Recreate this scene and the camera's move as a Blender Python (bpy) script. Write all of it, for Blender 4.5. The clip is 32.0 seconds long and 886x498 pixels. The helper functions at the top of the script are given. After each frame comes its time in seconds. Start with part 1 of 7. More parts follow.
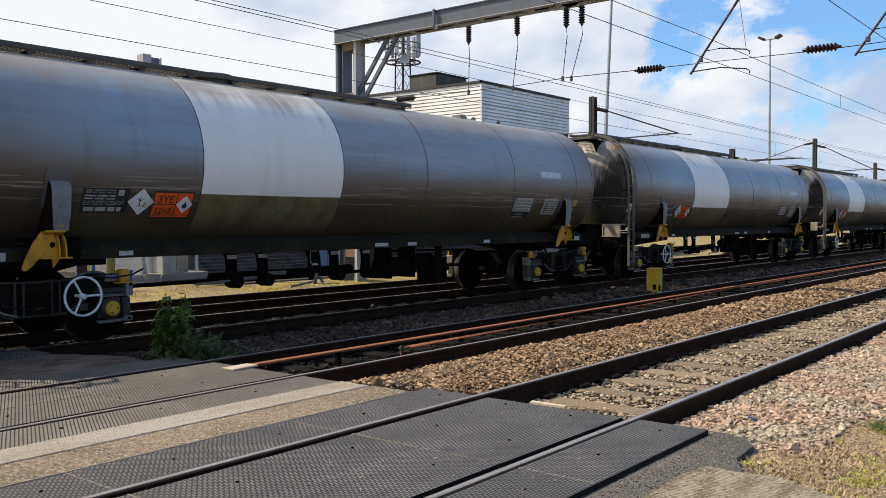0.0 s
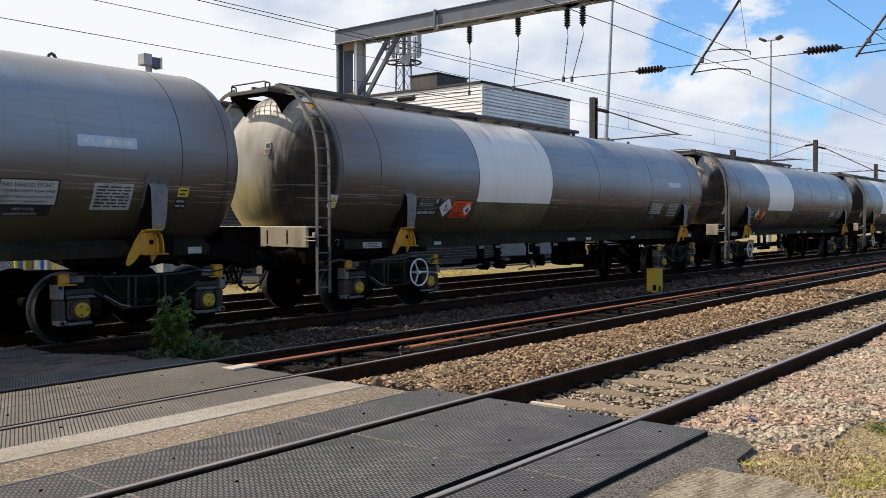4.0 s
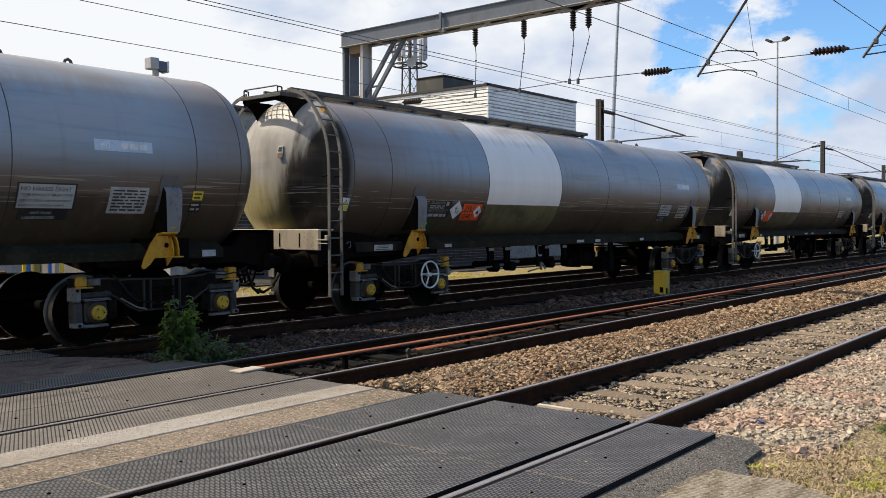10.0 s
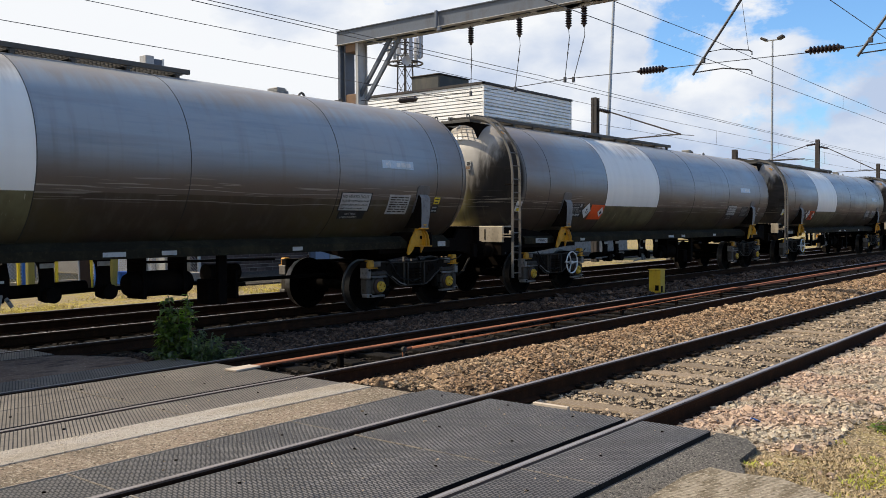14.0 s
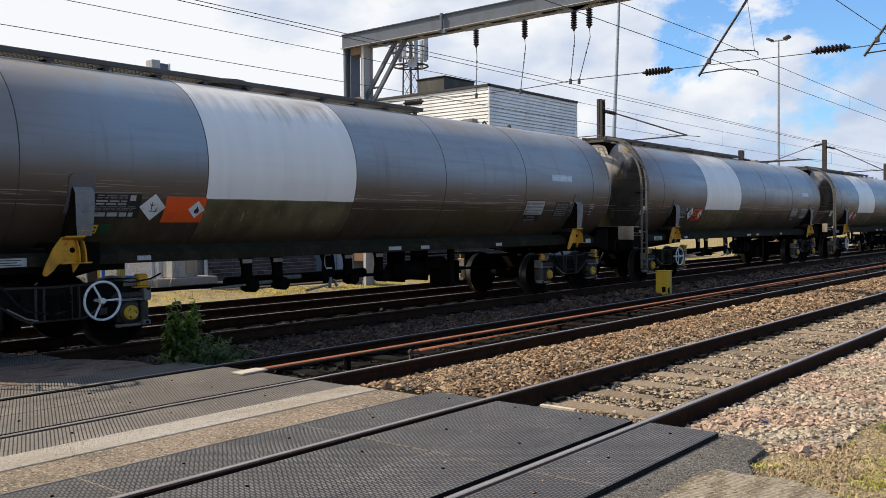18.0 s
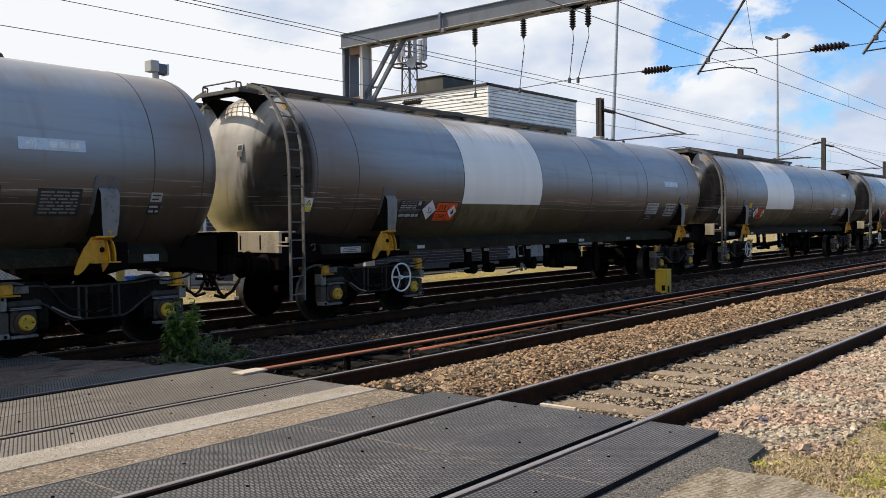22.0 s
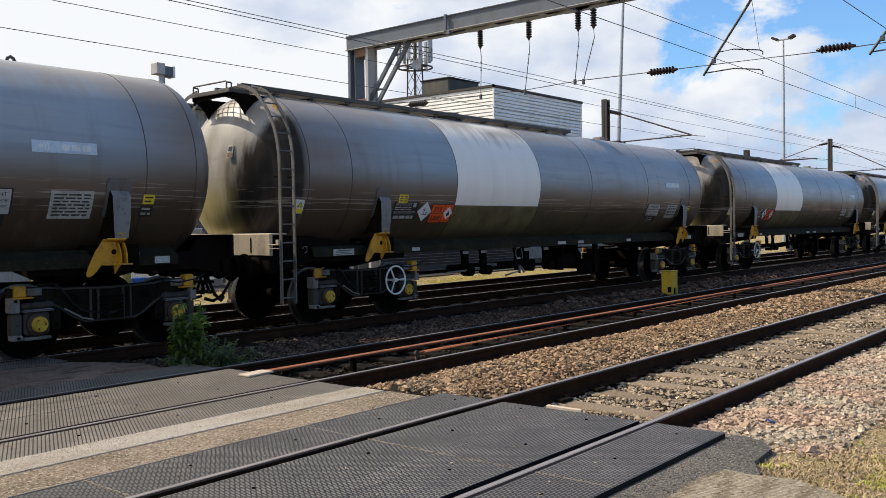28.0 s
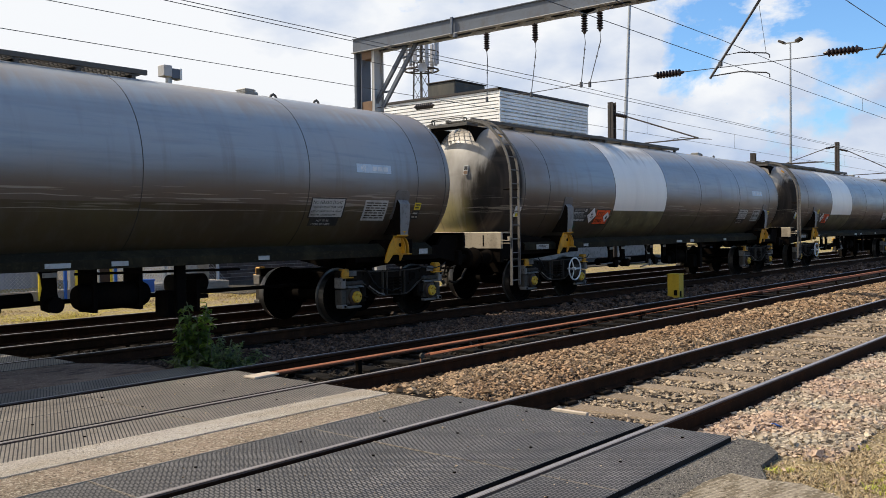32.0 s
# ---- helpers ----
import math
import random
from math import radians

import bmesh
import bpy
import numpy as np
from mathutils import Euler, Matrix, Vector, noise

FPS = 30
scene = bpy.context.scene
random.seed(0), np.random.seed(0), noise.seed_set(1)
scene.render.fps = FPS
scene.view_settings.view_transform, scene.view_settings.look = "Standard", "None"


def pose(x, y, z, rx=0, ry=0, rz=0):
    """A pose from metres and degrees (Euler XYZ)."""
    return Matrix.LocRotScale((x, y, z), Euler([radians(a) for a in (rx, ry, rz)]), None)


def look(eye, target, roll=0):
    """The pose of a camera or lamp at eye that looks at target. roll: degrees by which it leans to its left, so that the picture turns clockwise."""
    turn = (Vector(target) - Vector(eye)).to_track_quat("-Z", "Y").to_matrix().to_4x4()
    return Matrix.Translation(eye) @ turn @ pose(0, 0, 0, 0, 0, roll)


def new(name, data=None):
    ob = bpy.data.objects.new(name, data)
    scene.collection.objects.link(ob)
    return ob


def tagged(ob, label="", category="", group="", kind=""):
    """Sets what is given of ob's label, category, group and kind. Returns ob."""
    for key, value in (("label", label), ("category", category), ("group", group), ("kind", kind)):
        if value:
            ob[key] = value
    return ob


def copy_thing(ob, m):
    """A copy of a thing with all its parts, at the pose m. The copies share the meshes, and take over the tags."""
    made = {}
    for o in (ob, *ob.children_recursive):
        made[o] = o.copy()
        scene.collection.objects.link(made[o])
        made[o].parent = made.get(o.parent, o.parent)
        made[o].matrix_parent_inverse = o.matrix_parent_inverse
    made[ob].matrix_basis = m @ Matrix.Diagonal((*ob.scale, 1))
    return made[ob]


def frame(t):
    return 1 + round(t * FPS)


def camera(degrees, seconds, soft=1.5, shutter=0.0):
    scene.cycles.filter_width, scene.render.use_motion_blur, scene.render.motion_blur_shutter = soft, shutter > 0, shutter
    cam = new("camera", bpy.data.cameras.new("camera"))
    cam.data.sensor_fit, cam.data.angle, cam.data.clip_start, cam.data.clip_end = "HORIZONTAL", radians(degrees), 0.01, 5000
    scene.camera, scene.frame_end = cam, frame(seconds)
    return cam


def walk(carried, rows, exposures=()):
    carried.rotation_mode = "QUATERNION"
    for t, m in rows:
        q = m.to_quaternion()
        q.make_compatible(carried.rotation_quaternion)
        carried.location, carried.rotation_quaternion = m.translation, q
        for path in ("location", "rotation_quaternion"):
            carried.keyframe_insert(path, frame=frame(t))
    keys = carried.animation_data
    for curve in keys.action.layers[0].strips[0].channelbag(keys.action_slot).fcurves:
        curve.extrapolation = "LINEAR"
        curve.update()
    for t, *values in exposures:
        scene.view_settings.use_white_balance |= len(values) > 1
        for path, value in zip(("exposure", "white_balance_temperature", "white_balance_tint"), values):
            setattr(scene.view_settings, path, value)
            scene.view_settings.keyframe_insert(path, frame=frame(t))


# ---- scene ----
# ---------------------------------------------------------------- camera
EYE = (0.0, -3.064, 1.518)


def aim(yaw, pitch, roll):
    """The camera at EYE: yaw from the rails' direction, pitch and roll in degrees."""
    return Matrix.Translation(EYE) @ pose(0, 0, 0, 90 + pitch, 0, yaw - 90) @ pose(0, 0, 0, 0, 0, roll)


AIM = [
    (0, 38.64, -1.73, -0.24), (0.5, 38.68, -1.73, -0.23), (1, 38.73, -1.71, -0.24), (1.5, 38.74, -1.70, -0.27),
    (2, 38.70, -1.72, -0.26), (2.5, 38.74, -1.71, -0.27), (3, 38.77, -1.68, -0.14), (3.5, 38.66, -1.72, -0.10),
    (5.5, 38.67, -1.70, -0.07), (6, 38.61, -1.73, -0.09), (6.5, 38.76, -1.67, -0.05), (7, 38.74, -1.66, 0.13),
    (7.5, 38.84, -1.63, 0.05), (8, 38.83, -1.64, 0.04), (8.5, 38.90, -1.60, 0.05), (9, 38.87, -1.63, -0.07),
    (9.5, 38.86, -1.63, -0.18), (10, 39.08, -1.55, -0.26), (10.5, 39.03, -1.56, -0.24), (11, 39.11, -1.54, -0.25),
    (11.5, 39.25, -1.48, -0.29), (12, 39.15, -1.52, -0.28), (12.5, 39.05, -1.57, -0.23), (13, 38.70, -1.69, -0.06),
    (13.5, 38.70, -1.69, -0.10), (14, 38.79, -1.66, -0.26), (14.5, 38.78, -1.67, -0.23), (16.5, 39.13, -1.52, -0.40),
    (17, 39.16, -1.51, -0.40), (17.5, 39.16, -1.52, -0.45), (18, 39.20, -1.50, -0.55), (18.5, 39.16, -1.52, -0.54),
    (19, 39.14, -1.53, -0.54), (19.5, 38.97, -1.58, -0.41), (20, 39.11, -1.53, -0.42), (20.5, 39.11, -1.53, -0.64),
    (21, 39.11, -1.54, -0.69), (21.5, 39.09, -1.57, -0.70), (22, 39.17, -1.54, -0.75), (22.5, 39.25, -1.50, -0.58),
    (23, 39.19, -1.50, -0.28), (23.5, 39.14, -1.54, -0.31), (24, 39.08, -1.56, -0.29), (24.5, 39.20, -1.53, -0.58),
    (25, 39.17, -1.56, -0.55), (25.5, 39.13, -1.57, -0.43), (27.5, 39.29, -1.49, -0.46), (28, 39.54, -1.42, -0.84),
    (28.5, 39.50, -1.41, -0.64), (29, 39.58, -1.38, -0.66), (29.5, 39.62, -1.37, -0.69), (30, 39.76, -1.31, -0.72),
    (30.5, 39.63, -1.35, -0.46), (31, 39.62, -1.36, -0.47), (31.5, 39.78, -1.30, -0.61), (32, 39.91, -1.25, -0.69),
]

cam = camera(53.5, 32.0, 0.6)
walk(cam, [(t, aim(y, p, r)) for t, y, p, r in AIM])

# metres that the train has run, by time
RUN = [(0, -0.45), (2, 4.83), (4, 10.00), (6, 15.41), (8, 21.00), (10, 26.71), (12, 32.48), (14, 38.27), (16, 44.05), (18, 49.81), (20, 55.52), (22, 61.19), (24, 66.82), (26, 72.43), (28, 78.06), (30, 83.73), (32, 89.51)]

# ---------------------------------------------------------------- light
SUN_TO = Vector((-0.40, 0.75, 1.0)).normalized()
sun = new("sun", bpy.data.lights.new("sun", "SUN"))
sun.data.energy, sun.data.angle, sun.data.color = 5.0, radians(0.53), (1.0, 0.875, 0.70)
sun.matrix_world = look((-30, 45, 65), (-30 - SUN_TO.x, 45 - SUN_TO.y, 65 - SUN_TO.z))

world = bpy.data.worlds.new("sky")
scene.world = world
world.use_nodes = True


def build_sky():
    nt = world.node_tree
    nt.nodes.clear()
    N = lambda kind, **kw: setup(nt.nodes.new(kind), kw)
    link = nt.links.new
    out, bg = N("ShaderNodeOutputWorld"), N("ShaderNodeBackground")
    sky = N("ShaderNodeTexSky")
    sky.sky_type, sky.sun_disc = "NISHITA", False
    sky.sun_elevation = math.asin(SUN_TO.z)
    sky.sun_rotation = math.atan2(SUN_TO.x, SUN_TO.y)
    co = N("ShaderNodeTexCoord")
    mp = N("ShaderNodeMapping")
    mp.inputs["Location"].default_value = CLOUD_SHIFT
    mp.inputs["Scale"].default_value = (3.4, 3.4, 6.4)
    link(co.outputs["Generated"], mp.inputs[0])
    n1 = N("ShaderNodeTexNoise")
    n1.inputs["Scale"].default_value, n1.inputs["Detail"].default_value, n1.inputs["Roughness"].default_value = 1.0, 12, 0.60
    n1.inputs["Distortion"].default_value = 0.25
    link(mp.outputs[0], n1.inputs["Vector"])
    # a bank of cloud on one side of the sky, broken cumulus on the other
    side = N("ShaderNodeVectorMath", operation="DOT_PRODUCT")
    side.inputs[1].default_value = (-0.63, 0.777, 0.0)
    link(co.outputs["Generated"], side.inputs[0])
    bank = N("ShaderNodeMapRange")
    bank.inputs["From Min"].default_value, bank.inputs["From Max"].default_value = -0.35, 0.35
    bank.inputs["To Min"].default_value, bank.inputs["To Max"].default_value = -0.085, 0.21
    link(side.outputs["Value"], bank.inputs[0])
    sep = N("ShaderNodeSeparateXYZ")
    link(co.outputs["Generated"], sep.inputs[0])
    low = N("ShaderNodeMapRange")
    low.inputs["From Min"].default_value, low.inputs["From Max"].default_value = 0.06, 0.45
    low.inputs["To Min"].default_value, low.inputs["To Max"].default_value = 0.10, -0.09
    link(sep.outputs["Z"], low.inputs[0])
    s1 = N("ShaderNodeMath", operation="ADD")
    link(n1.outputs["Fac"], s1.inputs[0])
    link(bank.outputs[0], s1.inputs[1])
    s2 = N("ShaderNodeMath", operation="ADD")
    link(s1.outputs[0], s2.inputs[0])
    link(low.outputs[0], s2.inputs[1])
    ramp = N("ShaderNodeValToRGB")
    ramp.color_ramp.elements[0].position, ramp.color_ramp.elements[1].position = CLOUD_EDGE
    link(s2.outputs[0], ramp.inputs[0])
    # grey undersides and bright edges
    n2 = N("ShaderNodeTexNoise")
    n2.inputs["Scale"].default_value, n2.inputs["Detail"].default_value = 1.9, 9
    link(mp.outputs[0], n2.inputs["Vector"])
    shade = N("ShaderNodeValToRGB")
    shade.color_ramp.elements[0].position, shade.color_ramp.elements[1].position = 0.37, 0.61
    shade.color_ramp.elements[0].color, shade.color_ramp.elements[1].color = CLOUD_DARK, CLOUD_LIGHT
    lift = N("ShaderNodeMath", operation="ADD")
    link(n2.outputs["Fac"], lift.inputs[0])
    link(bank.outputs[0], lift.inputs[1])
    link(lift.outputs[0], shade.inputs[0])
    gain = N("ShaderNodeVectorMath", operation="MULTIPLY")
    gain.inputs[1].default_value = SKY_GAIN
    link(sky.outputs[0], gain.inputs[0])
    mix = N("ShaderNodeMix", data_type="RGBA")
    link(ramp.outputs[0], mix.inputs[0])
    link(gain.outputs[0], mix.inputs[6])
    link(shade.outputs[0], mix.inputs[7])
    link(mix.outputs[2], bg.inputs[0])
    bg.inputs[1].default_value = 0.0877
    link(bg.outputs[0], out.inputs[0])


def setup(node, kw):
    for k, v in kw.items():
        if k == "operation":
            node.operation = v
        elif k == "data_type":
            node.data_type = v
    return node


CLOUD_SHIFT = (0.4, 1.7, 0.35)
CLOUD_EDGE = (0.50, 0.565)
CLOUD_DARK, CLOUD_LIGHT = (5.1, 6.1, 8.0, 1), (9.3, 9.5, 9.8, 1)
SKY_GAIN = (1.05, 1.52, 1.95)
build_sky()
scene.view_settings.exposure = 0.19

# ---------------------------------------------------------------- materials


def material(name, colour, rough=0.6, metal=0.0, spots=(), bump=0.0, bump_scale=60.0, space="Object", spec=0.5, vary=0.0, island=0.0, coat=0.0):
    """A procedural material. spots: (scale, stretch xyz, colour, from, to) layers of noise that mix colour in. vary, island: random
    brightness by object or by piece of a mesh."""
    m = bpy.data.materials.new(name)
    m.use_nodes = True
    nt = m.node_tree
    b = nt.nodes["Principled BSDF"]
    b.inputs["Roughness"].default_value, b.inputs["Metallic"].default_value = rough, metal
    b.inputs["Specular IOR Level"].default_value = min(spec, 0.15) if rough > 0.84 else spec
    b.inputs["Coat Weight"].default_value = coat
    co = nt.nodes.new("ShaderNodeTexCoord") if space != "World" else nt.nodes.new("ShaderNodeNewGeometry")
    src = co.outputs["Object"] if space != "World" else co.outputs["Position"]
    last = nt.nodes.new("ShaderNodeRGB")
    last.outputs[0].default_value = (*colour, 1)
    last = last.outputs[0]
    for scale, stretch, col, lo, hi in spots:
        mp = nt.nodes.new("ShaderNodeMapping")
        mp.inputs["Scale"].default_value = stretch
        nt.links.new(src, mp.inputs[0])
        n = nt.nodes.new("ShaderNodeTexNoise")
        n.inputs["Scale"].default_value, n.inputs["Detail"].default_value, n.inputs["Roughness"].default_value = scale, 6, 0.6
        nt.links.new(mp.outputs[0], n.inputs["Vector"])
        r = nt.nodes.new("ShaderNodeMapRange")
        r.inputs["From Min"].default_value, r.inputs["From Max"].default_value = lo, hi
        nt.links.new(n.outputs["Fac"], r.inputs[0])
        x = nt.nodes.new("ShaderNodeMix")
        x.data_type = "RGBA"
        x.inputs[7].default_value = (*col, 1)
        nt.links.new(r.outputs[0], x.inputs[0])
        nt.links.new(last, x.inputs[6])
        last = x.outputs[2]
    if vary or island:
        rnd = nt.nodes.new("ShaderNodeObjectInfo").outputs["Random"] if vary else nt.nodes.new("ShaderNodeNewGeometry").outputs["Random Per Island"]
        r = nt.nodes.new("ShaderNodeMapRange")
        amount = vary or island
        r.inputs["To Min"].default_value, r.inputs["To Max"].default_value = 1 - amount, 1 + amount
        nt.links.new(rnd, r.inputs[0])
        mul = nt.nodes.new("ShaderNodeVectorMath")
        mul.operation = "SCALE"
        nt.links.new(last, mul.inputs[0])
        nt.links.new(r.outputs[0], mul.inputs["Scale"])
        last = mul.outputs[0]
    nt.links.new(last, b.inputs["Base Color"])
    if bump:
        n = nt.nodes.new("ShaderNodeTexNoise")
        n.inputs["Scale"].default_value, n.inputs["Detail"].default_value = bump_scale, 5
        nt.links.new(src, n.inputs["Vector"])
        bp = nt.nodes.new("ShaderNodeBump")
        bp.inputs["Strength"].default_value, bp.inputs["Distance"].default_value = bump, 0.02
        nt.links.new(n.outputs["Fac"], bp.inputs["Height"])
        nt.links.new(bp.outputs[0], b.inputs["Normal"])
    return m


def paint(name, colour, rough=0.45, dirt=(0.05, 0.04, 0.03), amount=0.5, metal=0.0, spec=0.4):
    """Worn paint: stains at two scales and a fine grain."""
    hi = 0.95 - 0.3 * amount
    return material(name, colour, rough, metal, [(3.0, (1, 1, 0.5), dirt, 0.5, hi + 0.15), (22.0, (1, 1, 1), dirt, 0.55, hi + 0.1)], 0.08, 90, spec=spec)


M = dict(
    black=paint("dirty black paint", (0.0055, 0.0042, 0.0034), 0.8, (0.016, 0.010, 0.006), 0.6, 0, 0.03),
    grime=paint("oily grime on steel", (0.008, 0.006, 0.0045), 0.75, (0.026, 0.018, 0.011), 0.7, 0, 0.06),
    frame_grey=paint("dusty grey steel", (0.07, 0.06, 0.048), 0.75, (0.012, 0.009, 0.006), 0.9, 0, 0.15),
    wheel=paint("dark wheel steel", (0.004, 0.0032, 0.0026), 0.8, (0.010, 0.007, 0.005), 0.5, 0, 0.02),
    tread=material("polished wheel tread", (0.12, 0.11, 0.10), 0.45, 0.9, [(8, (1, 1, 1), (0.2, 0.18, 0.16), 0.5, 0.8)]),
    rail=paint("rusty rail steel", (0.030, 0.0155, 0.009), 0.8, (0.07, 0.030, 0.014), 0.6, 0, 0.03),
    railedge=paint("worn rail shoulder", (0.19, 0.165, 0.15), 0.5, (0.09, 0.07, 0.06), 0.5, 0, 0.3),
    railtop=material("polished rail head", (0.42, 0.38, 0.36), 0.38, 0.6, [(14, (0.2, 6, 1), (0.13, 0.11, 0.095), 0.45, 0.75)], 0.03, 40),
    raildull=paint("dull rail head", (0.05, 0.037, 0.030), 0.6, (0.028, 0.018, 0.013), 0.5, 0, 0.12),
    rust_rod=paint("orange rusty rodding", (0.25, 0.095, 0.05), 0.85, (0.12, 0.05, 0.03), 0.7),
    yellow=paint("faded amber paint", (0.55, 0.265, 0.010), 0.6, (0.07, 0.04, 0.015), 0.7),
    yellow_bright=paint("yellow paint", (0.75, 0.58, 0.04), 0.5, (0.2, 0.14, 0.03), 0.4),
    white=paint("white paint", (0.72, 0.72, 0.70), 0.45, (0.2, 0.18, 0.14), 0.3),
    label_white=paint("weathered white label", (0.42, 0.42, 0.39), 0.5, (0.06, 0.05, 0.045), 0.7),
    label_black=paint("black label", (0.02, 0.02, 0.02), 0.5, (0.08, 0.07, 0.06), 0.4),
    label_blue=paint("pale blue label", (0.50, 0.60, 0.68), 0.5, (0.2, 0.2, 0.2), 0.4),
    orange=paint("orange hazard plate", (0.82, 0.105, 0.018), 0.45, (0.2, 0.06, 0.02), 0.4),
    galv=paint("galvanised steel", (0.36, 0.38, 0.40), 0.5, (0.16, 0.17, 0.18), 0.5, 0.4),
    gantry=paint("grey painted steel", (0.115, 0.135, 0.17), 0.6, (0.08, 0.07, 0.06), 0.5, 0, 0.25),
    gantry_rust=paint("rust-stained steel", (0.20, 0.12, 0.07), 0.7, (0.08, 0.05, 0.03), 0.5),
    wire=material("dull copper wire", (0.075, 0.075, 0.08), 0.5, 0.5),
    antenna=paint("grey antenna shell", (0.38, 0.39, 0.42), 0.6, (0.14, 0.14, 0.14), 0.4),
    insulator=material("brown glazed insulator", (0.02, 0.012, 0.012), 0.3, 0.0, [(9, (1, 1, 1), (0.05, 0.03, 0.03), 0.5, 0.8)]),
    beige=paint("dusty cream headstock", (0.40, 0.34, 0.25), 0.7, (0.10, 0.08, 0.05), 0.6),
    rubber=paint("black rubber hose", (0.012, 0.012, 0.012), 0.7, (0.05, 0.04, 0.03), 0.5, 0, 0.15),
)

# ---------------------------------------------------------------- mesh helpers


def part(name, bm, mat, parent=None, label="", smooth=False):
    """Links a bmesh as one mesh object, under a thing or a part."""
    me = bpy.data.meshes.new(name)
    bmesh.ops.recalc_face_normals(bm, faces=bm.faces[:])
    bm.to_mesh(me)
    bm.free()
    for m in (mat if isinstance(mat, (list, tuple)) else [mat]):
        me.materials.append(m)
    if smooth:
        me.shade_smooth()
        me.set_sharp_from_angle(angle=radians(38))
    ob = new(name, me)
    ob.parent = parent
    if label:
        ob["label"] = label
    return ob


def loose(name, bm, mat, parent=None, label="", smooth=False):
    """Links each separate piece of a bmesh as a part of its own."""
    seen, made = set(), []
    for v0 in bm.verts[:]:
        if v0 in seen:
            continue
        todo, island = [v0], []
        seen.add(v0)
        while todo:
            v = todo.pop()
            island.append(v)
            for e in v.link_edges:
                w = e.other_vert(v)
                if w not in seen:
                    seen.add(w)
                    todo.append(w)
        b, at = bmesh.new(), {}
        for v in island:
            at[v] = b.verts.new(v.co)
        for f in {f for v in island for f in v.link_faces}:
            b.faces.new([at[v] for v in f.verts]).material_index = f.material_index
        made.append(part(name, b, mat, parent, label, smooth))
    bm.free()
    return made


def again(ob, x=0.0, y=0.0, z=0.0, m=None):
    """Another object on the mesh of a part, moved under the same parent."""
    o = ob.copy()
    scene.collection.objects.link(o)
    o.matrix_basis = m if m is not None else Matrix.Translation((x, y, z)) @ ob.matrix_basis
    return o


def thing(name, label, category, m=None, group="", kind=""):
    ob = new(name)
    ob.empty_display_size = 0.2
    if m is not None:
        ob.matrix_world = m
    return tagged(ob, label, category, group, kind)


def box(bm, x0, x1, y0, y1, z0, z1, bevel=0.0, m=None, mi=0):
    vs = [bm.verts.new((x, y, z)) for x in (x0, x1) for y in (y0, y1) for z in (z0, z1)]
    fs = [bm.faces.new([vs[i] for i in q]) for q in ((0, 1, 3, 2), (4, 6, 7, 5), (0, 4, 5, 1), (2, 3, 7, 6), (0, 2, 6, 4), (1, 5, 7, 3))]
    for f in fs:
        f.material_index = mi
    if bevel:
        es = list({e for f in fs for e in f.edges})
        r = bmesh.ops.bevel(bm, geom=es, offset=bevel, segments=1, affect="EDGES", profile=0.5)
        vs = list({v for f in r["faces"] for v in f.verts} | {v for v in vs if v.is_valid})
        for f in r["faces"]:
            f.material_index = mi
    if m is not None:
        bmesh.ops.transform(bm, matrix=m, verts=vs)
    return bm


def slab(x0, x1, y0, y1, z0, z1, bevel=0.0):
    return box(bmesh.new(), x0, x1, y0, y1, z0, z1, bevel)


def rod(bm, a, b, r, n=8, mi=0, r2=None):
    """A round bar from a to b."""
    a, b = Vector(a), Vector(b)
    q = (b - a).to_track_quat("Z", "Y").to_matrix()
    ring = []
    for p, rr in ((a, r), (b, r if r2 is None else r2)):
        ring.append([bm.verts.new(p + q @ Vector((rr * math.cos(k * math.tau / n), rr * math.sin(k * math.tau / n), 0))) for k in range(n)])
    for k in range(n):
        bm.faces.new((ring[0][k], ring[0][(k + 1) % n], ring[1][(k + 1) % n], ring[1][k])).material_index = mi
    bm.faces.new(ring[0][::-1]).material_index = mi
    bm.faces.new(ring[1]).material_index = mi
    return bm


def path(bm, pts, r, n=6, mi=0):
    """A bent bar along points."""
    pts = [Vector(p) for p in pts]
    rings = []
    for i, p in enumerate(pts):
        t = (pts[min(i + 1, len(pts) - 1)] - pts[max(i - 1, 0)]).normalized()
        q = t.to_track_quat("Z", "Y").to_matrix()
        rings.append([bm.verts.new(p + q @ Vector((r * math.cos(k * math.tau / n), r * math.sin(k * math.tau / n), 0))) for k in range(n)])
    for a, b in zip(rings, rings[1:]):
        # join the rings where their points lie nearest
        s = min(range(n), key=lambda s: (a[0].co - b[s].co).length)
        for k in range(n):
            bm.faces.new((a[k], a[(k + 1) % n], b[(k + 1 + s) % n], b[(k + s) % n])).material_index = mi
    bm.faces.new(rings[0][::-1])
    bm.faces.new(rings[-1])
    return bm


